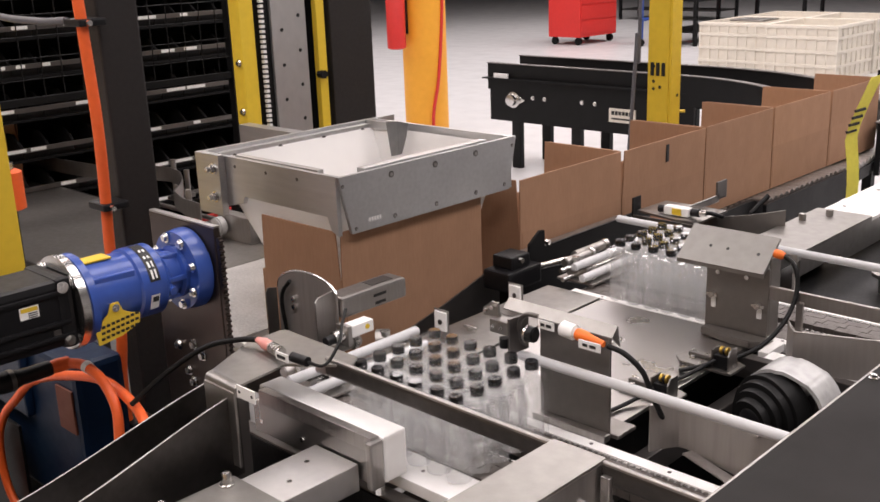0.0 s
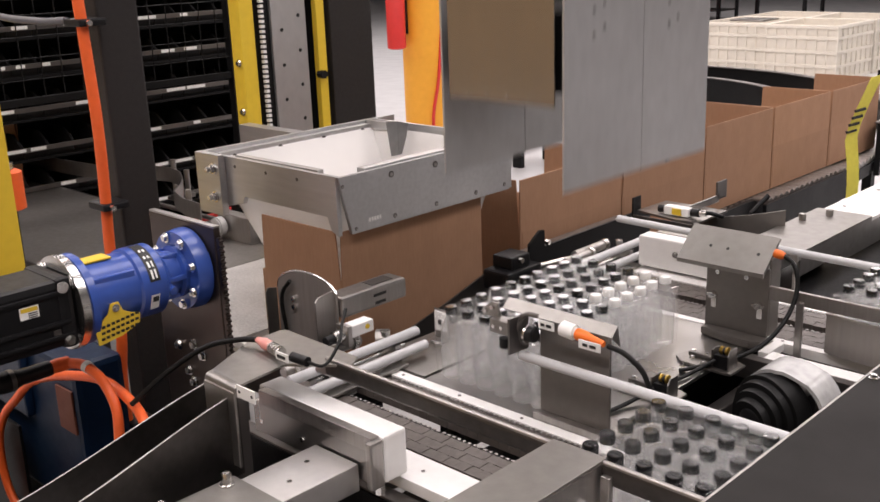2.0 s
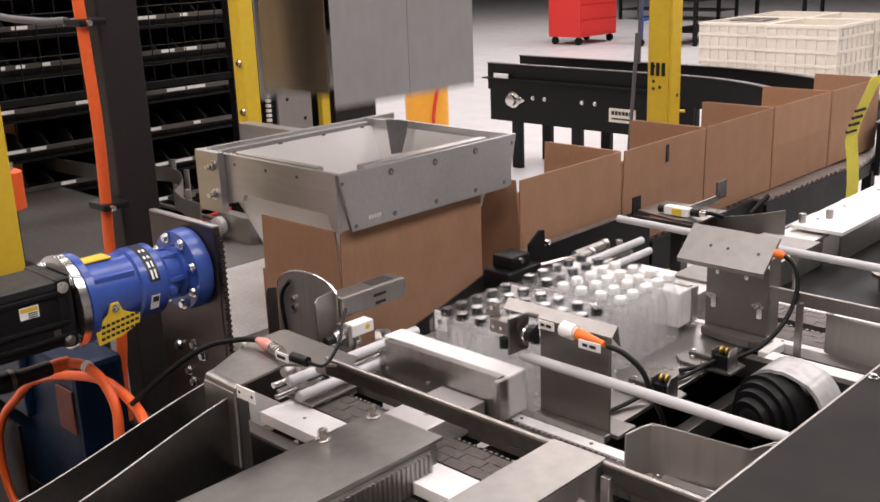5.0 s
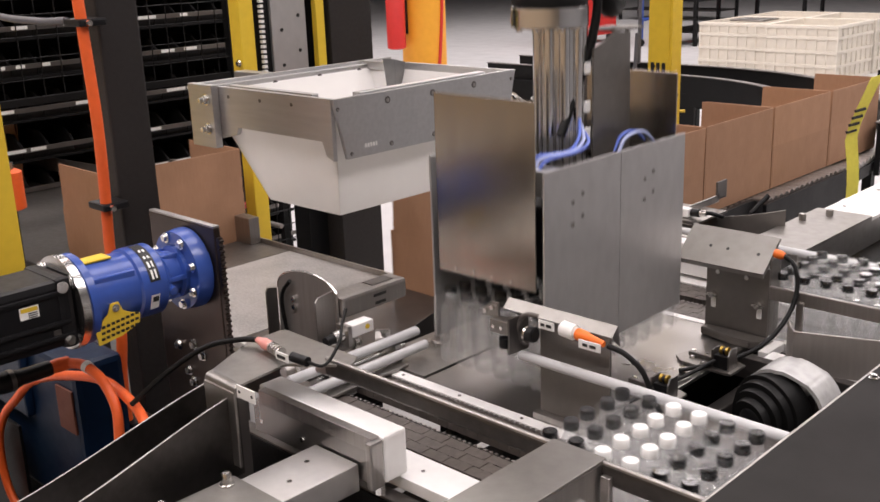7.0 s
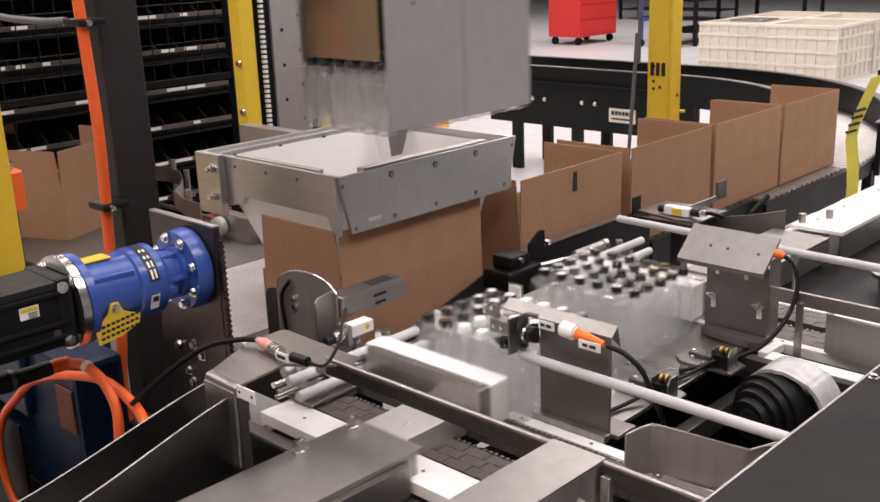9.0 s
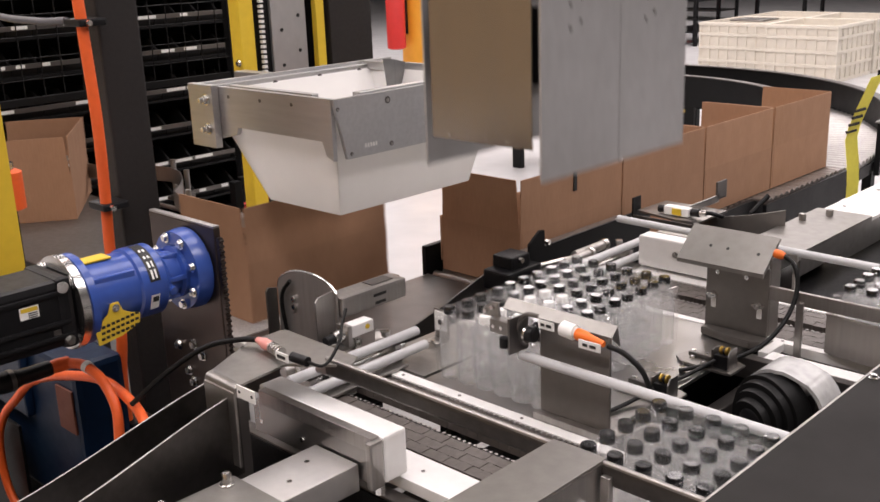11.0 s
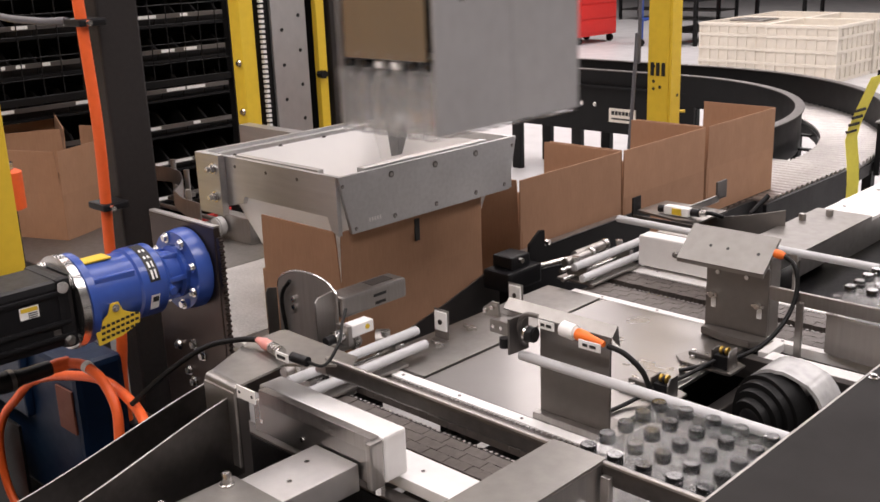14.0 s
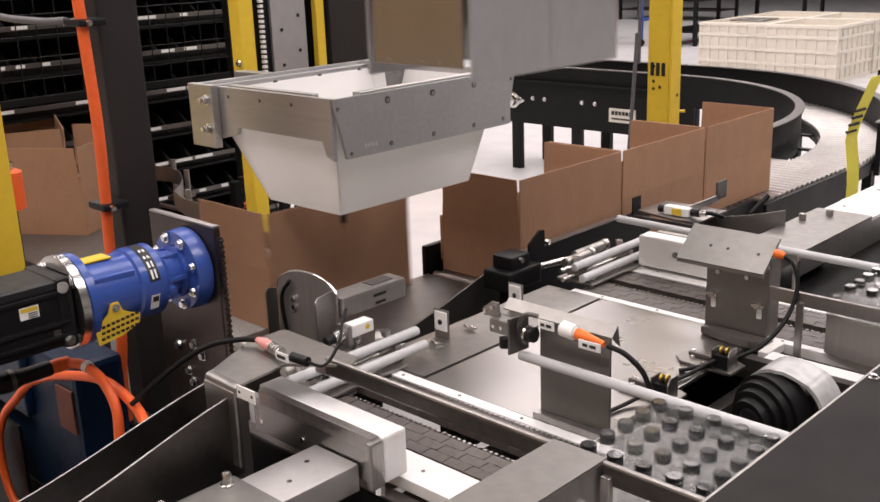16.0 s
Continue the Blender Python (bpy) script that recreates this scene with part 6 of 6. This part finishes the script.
part("hose_stand", bx(-4.72, -4.68, 3.5, 3.54, 0, 0.73), BLACK, h)
b = thing("warning_beacon", (-4.2, 1.742, 0), "orange-red beacon on a slim post", "beacon")
part("lens", lathe((-4.2, 1.742, 1.08), (0, 0, 1), [(0, 0.05), (0.005, 0.06), (0.16, 0.06), (0.17, 0.04)], 20), HOSE, b, "orange-red lens", True)
part("cap", rod((-4.2, 1.742, 1.25), (-4.2, 1.742, 1.28), 0.03, 14), CHROME, b)
part("post", rod((-4.2, 1.742, 0), (-4.2, 1.742, 1.08), 0.02, 12), BLACK, b)


# ---- the far hall ----
def building_column():
    g = thing("building_column", (-7.84, 7.90, 0), "orange plastic-wrapped round building column", "column")
    part("sleeve", lathe((-7.84, 7.90, 0), (0, 0, 1), [(0, 0.228), (0.02, 0.235), (4.8, 0.235), (4.81, 0.2)], 40), ORANGE, g, "", True)
    part("red_hose", tube([(-7.62, 7.98, 3.37), (-7.60, 7.95, 1.83), (-7.60, 7.92, 1.27), (-7.60, 7.85, 0.71), (-7.62, 7.78, 0.36), (-7.62, 7.77, 0.04)], 0.018), RED, g, "red air hose", True)
    e = thing("fire_extinguisher", (-7.87, 7.52, 1.05), "red fire extinguisher beside the orange column", "fire extinguisher")
    part("bottle", lathe((-7.87, 7.52, 1.05), (0, 0, 1), [(0, 0.07), (0.015, 0.098), (0.7, 0.098), (0.78, 0.056), (0.84, 0.042)], 24), RED, e, "", True)
    part("valve", bx(-7.91, -7.83, 7.49, 7.55, 1.89, 1.96, 0.005), BLACK_PLASTIC, e)
    part("hanger", bx(-7.90, -7.84, 7.61, 7.70, 1.2, 1.7), BLACK, e)


building_column()


def tool_cabinet():
    g = thing("tool_cabinet", (-13.0, 17.9, 0), "red steel tool cabinet on casters", "tool cabinet")
    part("body", bx(-13.5, -12.7, 17.3, 18.6, 0.16, 1.5, 0.01), RED, g)
    for k in range(4):
        part("drawer", bx(-12.7, -12.685, 17.34, 18.56, 0.22 + 0.3 * k, 0.48 + 0.3 * k, 0.005), RED, g)
    for x in (-13.4, -12.8):
        for y in (17.4, 18.5):
            part("caster", rod((x, y - 0.03, 0.075), (x, y + 0.03, 0.075), 0.075, 18), RUBBER, g)
            part("caster_fork", bx(x - 0.03, x + 0.03, y - 0.04, y + 0.04, 0.12, 0.16), BLACK, g)


tool_cabinet()


def crate(x0, y0, z0, sx, sy, h):
    g = thing("bulk_crate", (x0 + sx / 2, y0 + sy / 2, z0), "ivory ribbed plastic bulk crate", "crate", "stacked bulk crates")
    for a, b_, c_, d_ in ((x0, x0 + sx, y0, y0 + 0.03), (x0, x0 + sx, y0 + sy - 0.03, y0 + sy), (x0, x0 + 0.03, y0 + 0.031, y0 + sy - 0.031), (x0 + sx - 0.03, x0 + sx, y0 + 0.031, y0 + sy - 0.031)):
        part("wall", bx(a, b_, c_, d_, z0, z0 + h, 0.003), IVORY, g)
    part("floor_pan", bx(x0 + 0.031, x0 + sx - 0.031, y0 + 0.031, y0 + sy - 0.031, z0, z0 + 0.04), IVORY, g)
    for z in (z0, z0 + h * 0.25, z0 + h * 0.5, z0 + h * 0.75, z0 + h - 0.05):
        part("rib", bx(x0 - 0.02, x0 + sx + 0.02, y0 - 0.025, y0 - 0.001, z, z + 0.045, 0.004), IVORY, g)
        part("rib", bx(x0 + sx + 0.001, x0 + sx + 0.025, y0 - 0.02, y0 + sy + 0.02, z, z + 0.045, 0.004), IVORY, g)
    for k in range(8):
        x = x0 + sx * k / 7
        part("rib", bx(x - 0.015, x + 0.015, y0 - 0.02, y0 - 0.002, z0 + 0.046, z0 + h - 0.051, 0.003), IVORY, g)
        y = y0 + sy * k / 7
        part("rib", bx(x0 + sx + 0.002, x0 + sx + 0.02, y - 0.015, y + 0.015, z0 + 0.046, z0 + h - 0.051, 0.003), IVORY, g)
    return g


crate(-8.3, 14.45, 0.0, 1.07, 1.2, 0.80)
crate(-7.19, 14.4, 0.0, 1.07, 1.2, 0.80)
crate(-8.28, 15.72, 0.0, 1.07, 1.2, 0.80)
crate(-7.17, 15.68, 0.0, 1.07, 1.2, 0.80)
bx_ = thing("folded_carton", (-7.6, 14.9, 0.8), "flat grey folded sheet on the crates", "folded sheet")
part("sheet", bx(-7.95, -7.4, 14.7, 15.2, 0.801, 0.825, 0.004), STEEL, bx_)


def bench(x, y, sx, sy, h, material, label):
    g = thing("work_bench", (x, y, 0), label, "work bench", "far work benches")
    part("top", bx(x - sx / 2, x + sx / 2, y - sy / 2, y + sy / 2, h - 0.05, h, 0.005), material, g)
    part("shelf", bx(x - sx / 2 + 0.05, x + sx / 2 - 0.05, y - sy / 2 + 0.05, y + sy / 2 - 0.05, 0.25, 0.28), material, g)
    for dx in (-1, 1):
        for dy in (-1, 1):
            cx, cy = x + dx * (sx / 2 - 0.05), y + dy * (sy / 2 - 0.05)
            part("leg", bx(cx - 0.035, cx + 0.035, cy - 0.035, cy + 0.035, 0, h - 0.051), BLACK, g)
    return g


bench(-11.0, 19.4, 1.0, 2.6, 0.9, BLACK, "dark steel work bench on the hall floor")
bench(-8.6, 22.5, 3.2, 1.0, 0.95, CHARCOAL, "dark steel work bench with a low shelf")
bench(-6.0, 24.0, 2.4, 1.0, 1.0, CHARCOAL, "dark steel work bench with a low shelf")
bench(-14.5, 24.0, 3.0, 1.0, 0.95, CHARCOAL, "dark steel work bench with a low shelf")
c = thing("blue_cart", (-11.4, 18.1, 0), "blue steel cart frame on black wheels", "cart")
for y in (17.6, 18.3):
    part("leg", bx(-11.5, -11.42, y, y + 0.07, 0.16, 1.4, 0.004), BLUE, c)
    part("wheel", rod((-11.46, y, 0.08), (-11.46, y + 0.06, 0.08), 0.08, 18), RUBBER, c)
part("rail", bx(-11.49, -11.43, 17.671, 18.299, 0.5, 0.56), BLUE, c)
c = thing("green_bin", (-6.2, 19.3, 0), "bright green plastic waste bin", "bin")
part("body", bx(-6.7, -5.6, 18.9, 19.8, 0.05, 1.0, 0.03), GREEN, c)
part("rim", bx(-6.75, -5.55, 18.85, 19.85, 1.0, 1.06, 0.01), GREEN, c)
for x in (-6.6, -5.7):
    part("wheel", rod((x, 18.95, 0.05), (x, 19.05, 0.05), 0.05, 14), RUBBER, c)


# ---- hanging things near the case line ----
c = thing("hanging_cable", (-3.05, 4.45, 0), "slim grey cable hanging from above", "cable")
part("cable", tube([(-3.05, 4.72, 9.0), (-3.05, 4.69, 2.1), (-3.05, 4.66, 1.6), (-3.05, 4.63, 1.25), (-3.05, 4.60, 0.95), (-3.05, 4.58, 0.5), (-3.1, 4.56, 0.0)], 0.010), GREYCABLE, c, "", True)
s = thing("warning_strap", (-1.9, 4.8, 0), "yellow webbing strap with black printed marks on a dark stand", "strap")
line = [(-1.865, 4.86), (-1.881, 4.855), (-1.915, 4.85), (-1.948, 4.85), (-1.960, 4.85), (-1.943, 4.85), (-1.935, 4.85), (-1.935, 4.85)]
bm = bmesh.new()
rows = []
zz = [1.42, 1.373, 1.278, 1.182, 1.113, 1.0, 0.90, 0.78]
for (x, y), z in zip(line, zz):
    rows.append([bm.verts.new(v) for v in ((x - 0.012, y - 0.030, z), (x + 0.018, y + 0.034, z + 0.012), (x + 0.015, y + 0.036, z + 0.012), (x - 0.015, y - 0.028, z))])
for a, b_ in zip(rows, rows[1:]):
    for k in range(4):
        bm.faces.new((a[k], a[(k + 1) % 4], b_[(k + 1) % 4], b_[k]))
bm.faces.new(rows[0])
bm.faces.new(rows[-1])
sp = part("webbing", bm, STRAP_YELLOW, s, "", True)
for k, z in enumerate((1.26, 1.225, 1.19, 1.155)):
    x, y = -1.915 - 0.34 * (1.278 - z), 4.85
    part("black_mark", tube([(x - 0.013, y - 0.032, z), (x + 0.012, y + 0.018, z + 0.008)], 0.008, 6, steps=2), INK, sp)
part("stand", bx(-1.80, -1.74, 4.96, 5.02, 0, 1.45, 0.004), BLACK, s)
part("stand_arm", bx(-1.90, -1.74, 4.955, 4.985, 1.40, 1.44, 0.003), BLACK, s)


def motions():
    pk, dp = Vector((-1.44, 1.83)), Vector((-2.348, 1.987))

    def at_head(s, z):
        p = pk + s * (dp - pk)
        return pose(p.x - 0.19, p.y + 0.31, z)

    # gripper: seconds, share of the way from pick-up to case, height of its lower edge
    for_head = [(0, -0.05, 2.5), (1.6, -0.08, 2.2), (1.8, -0.08, 1.86), (2.0, -0.07, 1.529), (2.1, -0.045, 1.368), (2.2, -0.028, 1.241), (2.3, -0.02, 1.21), (2.4, -0.015, 1.165), (2.6, -0.01, 1.075),
                (2.75, 0, 1.03), (2.95, 0, 1.045), (3.1, 0.005, 1.136), (3.2, 0.01, 1.225), (3.3, 0.036, 1.286), (3.5, 0.172, 1.492), (3.6, 0.278, 1.557), (3.7, 0.504, 1.592), (3.8, 0.672, 1.582), (3.9, 0.886, 1.559),
                (4.0, 0.996, 1.499), (4.2, 1.01, 1.189), (4.4, 1.01, 1.05), (4.6, 1.01, 1.04), (4.75, 1.01, 1.18), (4.9, 1.01, 1.42), (5.1, 1.01, 1.80), (5.3, 0.92, 1.90), (5.7, 0.28, 1.76), (6.0, 0.02, 1.48),
                (6.3, -0.005, 1.215), (6.4, -0.015, 1.118), (6.5, 0.008, 1.092), (6.65, 0.0, 1.035), (6.85, 0, 1.03), (7.0, 0.003, 1.073), (7.1, 0, 1.161), (7.2, 0.005, 1.198), (7.3, 0.042, 1.295), (7.4, 0.148, 1.415), (7.5, 0.168, 1.482),
                (7.6, 0.198, 1.556), (7.8, 0.211, 1.587), (8.65, 0.211, 1.592), (8.8, 0.281, 1.602), (8.9, 0.529, 1.597), (9.0, 0.696, 1.583), (9.1, 0.93, 1.53), (9.2, 1.0, 1.42), (9.4, 1.01, 1.10), (9.6, 1.01, 1.04),
                (9.8, 1.01, 1.05), (10.0, 1.01, 1.30), (10.2, 1.01, 1.70), (10.4, 0.97, 1.90), (10.8, 0.28, 1.76), (11.1, -0.03, 1.42), (11.3, -0.035, 1.24), (11.5, -0.019, 1.159), (11.8, -0.02, 1.034), (12.0, 0, 1.035),
                (12.1, 0, 1.069), (12.2, 0, 1.149), (12.4, 0.065, 1.328), (12.5, 0.082, 1.394), (12.6, 0.146, 1.506), (12.8, 0.212, 1.578), (13.0, 0.211, 1.59), (13.8, 0.213, 1.603), (14.0, 0.457, 1.596), (14.2, 0.938, 1.544),
                (14.3, 1.0, 1.42), (14.4, 1.005, 1.228), (14.6, 1.02, 1.05), (14.8, 1.02, 1.042), (14.95, 1.01, 1.15), (15.1, 1.005, 1.41), (15.3, 1.017, 1.787), (15.45, 0.99, 1.90), (15.7, 0.72, 1.86), (16.0, 0.287, 1.751)]
    walk(head, [(t, at_head(s, z)) for t, s, z in for_head])
    # its end plates slide down as the packs are let go, and up again for the next pick-up
    slide = [(0, 0.16), (1.2, 0.16), (1.6, 0)]
    for t in (4.45, 9.5, 14.6):
        slide += [(t - 0.3, 0.0), (t - 0.15, 0.02), (t + 0.2, 0.12), (t + 0.4, 0.16), (t + 1.4, 0.16)]
        if t < 14:
            slide.append((t + 1.7, 0.0))
    for plate in end_plates:
        walk(plate, [(t, pose(0, 0, -d)) for t, d in slide])
    where = {round(t, 2): (s, z) for t, s, z in for_head}

    # filling hopper: down on the case, or lifted
    up, low = 0.233, 0.0
    hop_rows = [(0, low), (4.95, low), (5.1, 0.05), (5.4, up), (8.15, up), (8.3, 0.15), (8.45, 0.03), (8.55, low), (9.95, low), (10.15, 0.05), (10.4, up), (13.35, up), (13.5, 0.1), (13.62, low), (15.3, low), (15.4, 0.06), (15.6, up), (16.0, up)]
    walk(hop, [(t, pose(HOP[0], HOP[1], HOP[2] + d)) for t, d in hop_rows])

    # the wrapped packs: (x, y, z) of their middle base
    xw, xs, yf, yr, yc_f, yc_r, z = -0.89, -1.635, 1.583, 2.786, 1.990, 2.302, LOW

    def with_head(t, side, picked):
        s, h = where[round(t, 2)]
        drawn = 0.065 * min(1, max(0, (t - picked) / 0.3))
        p = pk + s * (dp - pk)
        return (t, pose(p.x - 0.19, p.y + 0.31 - 0.02 * max(0, s) + side * 0.156, LOW + h - 1.03 + drawn))

    def case_pose(x, y, turn=0):
        return pose(x, y, CASEZ, 0, 0, turn)

    def case_at(spot, side, t):
        return (t, case_pose(*spot) @ pose(-0.1925, 0.3275 + side * 0.157, 0.008))

    def pack_rows(front, lane, push, pick, drop, tail):
        y0, yc = (yf, yc_f) if front else (yr, yc_r)
        side = -1 if front else 1
        rows = [(t, pose(x, y0, z)) for t, x in lane]
        a, b = push
        rows += [(a + (b - a) * u, pose(xs, y0 + (yc - y0) * v, z)) for u, v in ((0, 0), (0.25, 0.12), (0.5, 0.5), (0.75, 0.88), (1, 1))]
        rows.append((pick[0] - 0.05, pose(xs, yc, z)))
        rows += [with_head(t, side, pick[0]) for t, _, _ in for_head if pick[0] < t <= drop]
        rows.append(case_at(tail[0][1], side, drop + 0.15))
        rows += [case_at(x, side, t) for t, x in tail if t > drop + 0.2]
        return rows

    y1 = 1.95
    sink = [(4.6, -2.35), (5.55, -2.35), (5.9, -2.72), (6.3, -3.25), (6.7, -3.56), (7.0, -3.78), (7.5, -4.10)]
    turn_off = [(8.0, (-4.36, 1.96, 1)), (8.5, (-4.47, 1.965, 8)), (8.75, (-4.47, 2.01, 16)), (9.0, (-4.43, 2.065, 24)), (9.4, (-4.43, 2.13, 30)), (10.0, (-4.44, 2.165, 33))]
    sink = [(t, (x, y1)) for t, x in sink] + turn_off + [(10.5, (-4.46, 2.17, 36)), (10.8, (-4.58, 2.2, 46)), (11.2, (-4.95, 2.36, 64)), (11.6, (-5.03, 2.394, 68)), (16.0, (-5.03, 2.394, 68))]
    sink2 = [(9.8, -2.35), (10.6, -2.35), (10.95, -2.75), (11.5, -3.32), (12.0, -3.72), (12.5, -4.10)]
    sink2 = [(t, (x, y1)) for t, x in sink2] + [(t + 5, p) for t, p in turn_off] + [(16.0, (-4.44, 2.165, 33))]
    sink3 = [(t, (x, y1)) for t, x in ((14.8, -2.35), (15.75, -2.35), (15.85, -2.45), (16.0, -2.72))]
    lane1 = [(0, -1.545), (0.2, -1.60), (0.35, xs)]
    lane2 = [(0, 0.6), (0.5, 0.15), (0.8, -0.38), (1.0, -0.72), (1.2, -0.84), (1.4, -0.885), (1.5, xw), (2.5, xw), (2.8, -1.0), (3.0, -1.08), (3.2, -1.15), (3.5, -1.27), (3.8, -1.42), (4.0, -1.52), (4.2, -1.59), (4.35, xs)]
    lane3 = [(0, 1.2), (4.5, 0.6), (5.2, -0.1), (5.5, -0.62), (5.8, -0.85), (6.0, xw), (6.8, -0.91), (7.0, -0.98), (7.2, -1.07), (7.5, -1.2), (7.8, -1.34), (8.0, -1.42), (8.2, -1.52), (8.4, -1.60), (8.55, xs)]
    rear2 = [(t, x) for t, x in lane2 if t < 2] + [(2.35, xw), (2.5, -0.95), (2.8, -1.02), (3.0, -1.09), (3.25, -1.25), (3.5, -1.43), (3.75, -1.58), (3.9, xs), (4.35, xs)]
    rear3 = [(t, x) for t, x in lane3 if t < 6.1] + [(6.3, xw), (6.5, -0.95), (6.8, -1.01), (7.0, -1.08), (7.25, -1.26), (7.5, -1.45), (7.72, -1.58), (7.87, xs), (8.55, xs)]
    lane4 = [(0, 1.8), (8.6, 0.6), (9.0, -0.42), (9.2, -0.665), (9.5, -0.85), (9.8, xw), (16.0, xw)]
    for front, k in ((True, 0), (False, 1)):
        walk(packs[k], pack_rows(front, lane1 if front else [(0, xs), (0.35, xs)], (0.40, 0.93), (2.9,), 4.6, sink))
        walk(packs[2 + k], pack_rows(front, lane2 if front else rear2, (4.6, 5.1), (6.95,), 9.8, sink2))
        walk(packs[4 + k], pack_rows(front, lane3 if front else rear3, (8.65, 9.15), (12.05,), 14.8, sink3))
        walk(packs[6 + k], [(t, pose(x, yf if front else yr, z)) for t, x in lane4])

    # the cases
    def q(rows):
        return [(t, case_pose(*r)) for t, *r in rows]

    qs = [2.82, 3.486, 4.152, 4.82, 5.49]
    walk(cases[0], q([(0, -2.35, y1)] + [(t, *p) for t, p in sink if t > 5]))
    feed1 = [(0, qs[0]), (6.6, qs[0]), (6.8, 2.72), (7.0, 2.55), (7.1, 2.47), (7.2, 2.37), (7.3, 2.27), (7.4, 2.16), (7.5, 2.08), (7.6, 2.0), (7.8, y1)]
    walk(cases[1], q([(t, -2.35, y) for t, y in feed1] + [(t, *p) for t, p in sink2 if t > 10]))
    feed2 = [(0, qs[1]), (7.55, qs[1]), (7.8, 3.40), (8.0, 3.30), (8.3, 3.08), (8.6, 2.88), (8.85, qs[0]), (11.6, qs[0]), (11.9, 2.68), (12.2, 2.47), (12.4, 2.27), (12.6, 2.11), (12.8, y1 + 0.01), (12.95, y1)]
    walk(cases[2], q([(t, -2.35, y) for t, y in feed2] + [(t, *p) for t, p in sink3 if t > 15]))
    for k in (3, 4, 5):
        a, b, c = qs[k - 1], qs[k - 2], qs[k - 3]
        d = 0.05 * (k - 3)
        walk(cases[k], q([(0, -2.35, a), (7.8 + d, -2.35, a), (8.2 + d, -2.35, a - 0.2), (8.9 + d, -2.35, b + 0.1), (9.3 + d, -2.35, b), (12.8 + d, -2.35, b), (13.2 + d, -2.35, b - 0.2), (13.7 + d, -2.35, c + 0.12), (14.0 + d, -2.35, c), (16, -2.35, c)]))
    walk(cases[6], q([(0, -5.75, 2.47, 78), (10.2, -5.75, 2.47, 78), (11.0, -5.85, 2.2, 84), (12.0, -5.9, 1.8, 88), (16, -5.9, 1.8, 88)]))

    # pushers: out with the pack and back
    push = [(0, 0), (0.40, 0), (0.533, 0.053), (0.665, 0.22), (0.798, 0.387), (0.93, 0.44), (1.15, 0.44), (1.3, 0.3), (1.45, 0.05), (1.55, 0), (4.6, 0), (4.725, 0.053), (4.85, 0.22), (4.975, 0.387), (5.1, 0.44), (5.3, 0.44), (5.45, 0.3), (5.6, 0.05), (5.7, 0),
            (8.65, 0), (8.775, 0.053), (8.9, 0.22), (9.025, 0.387), (9.15, 0.44), (9.35, 0.44), (9.5, 0.3), (9.65, 0.05), (9.75, 0), (16, 0)]
    walk(pusher_front, [(t, pose(-1.72, 1.395 + d, LOW)) for t, d in push])
    walk(pusher_rear, [(t, pose(-1.72, 2.985 - d * 1.1, LOW)) for t, d in push])
    # stop gates: shut while a pack waits, swung aside while it passes
    shut_front = [(0, 1), (0.2, 1), (0.3, 0.5), (0.42, 0), (2.38, 0), (2.45, 0.6), (2.52, 1), (4.4, 1), (4.6, 0), (6.3, 0), (6.37, 0.6), (6.44, 1), (8.55, 1), (8.65, 0.5), (8.77, 0), (16, 0)]
    shut_rear = [(0, 1), (0.16, 1), (0.27, 0.5), (0.38, 0), (2.33, 0), (2.4, 0.6), (2.47, 1), (4.3, 1), (4.5, 0), (6.27, 0), (6.34, 0.6), (6.41, 1), (8.02, 1), (8.1, 0.5), (8.18, 0), (16, 0)]
    walk(gate_front, [(t, pose(-0.70, 1.583 + 0.27, LOW, 0, 0, -21 * a)) for t, a in shut_front])
    walk(gate_rear, [(t, pose(-0.70, 2.786 - 0.27, LOW, 0, 0, 26 * a)) for t, a in shut_rear])


motions()
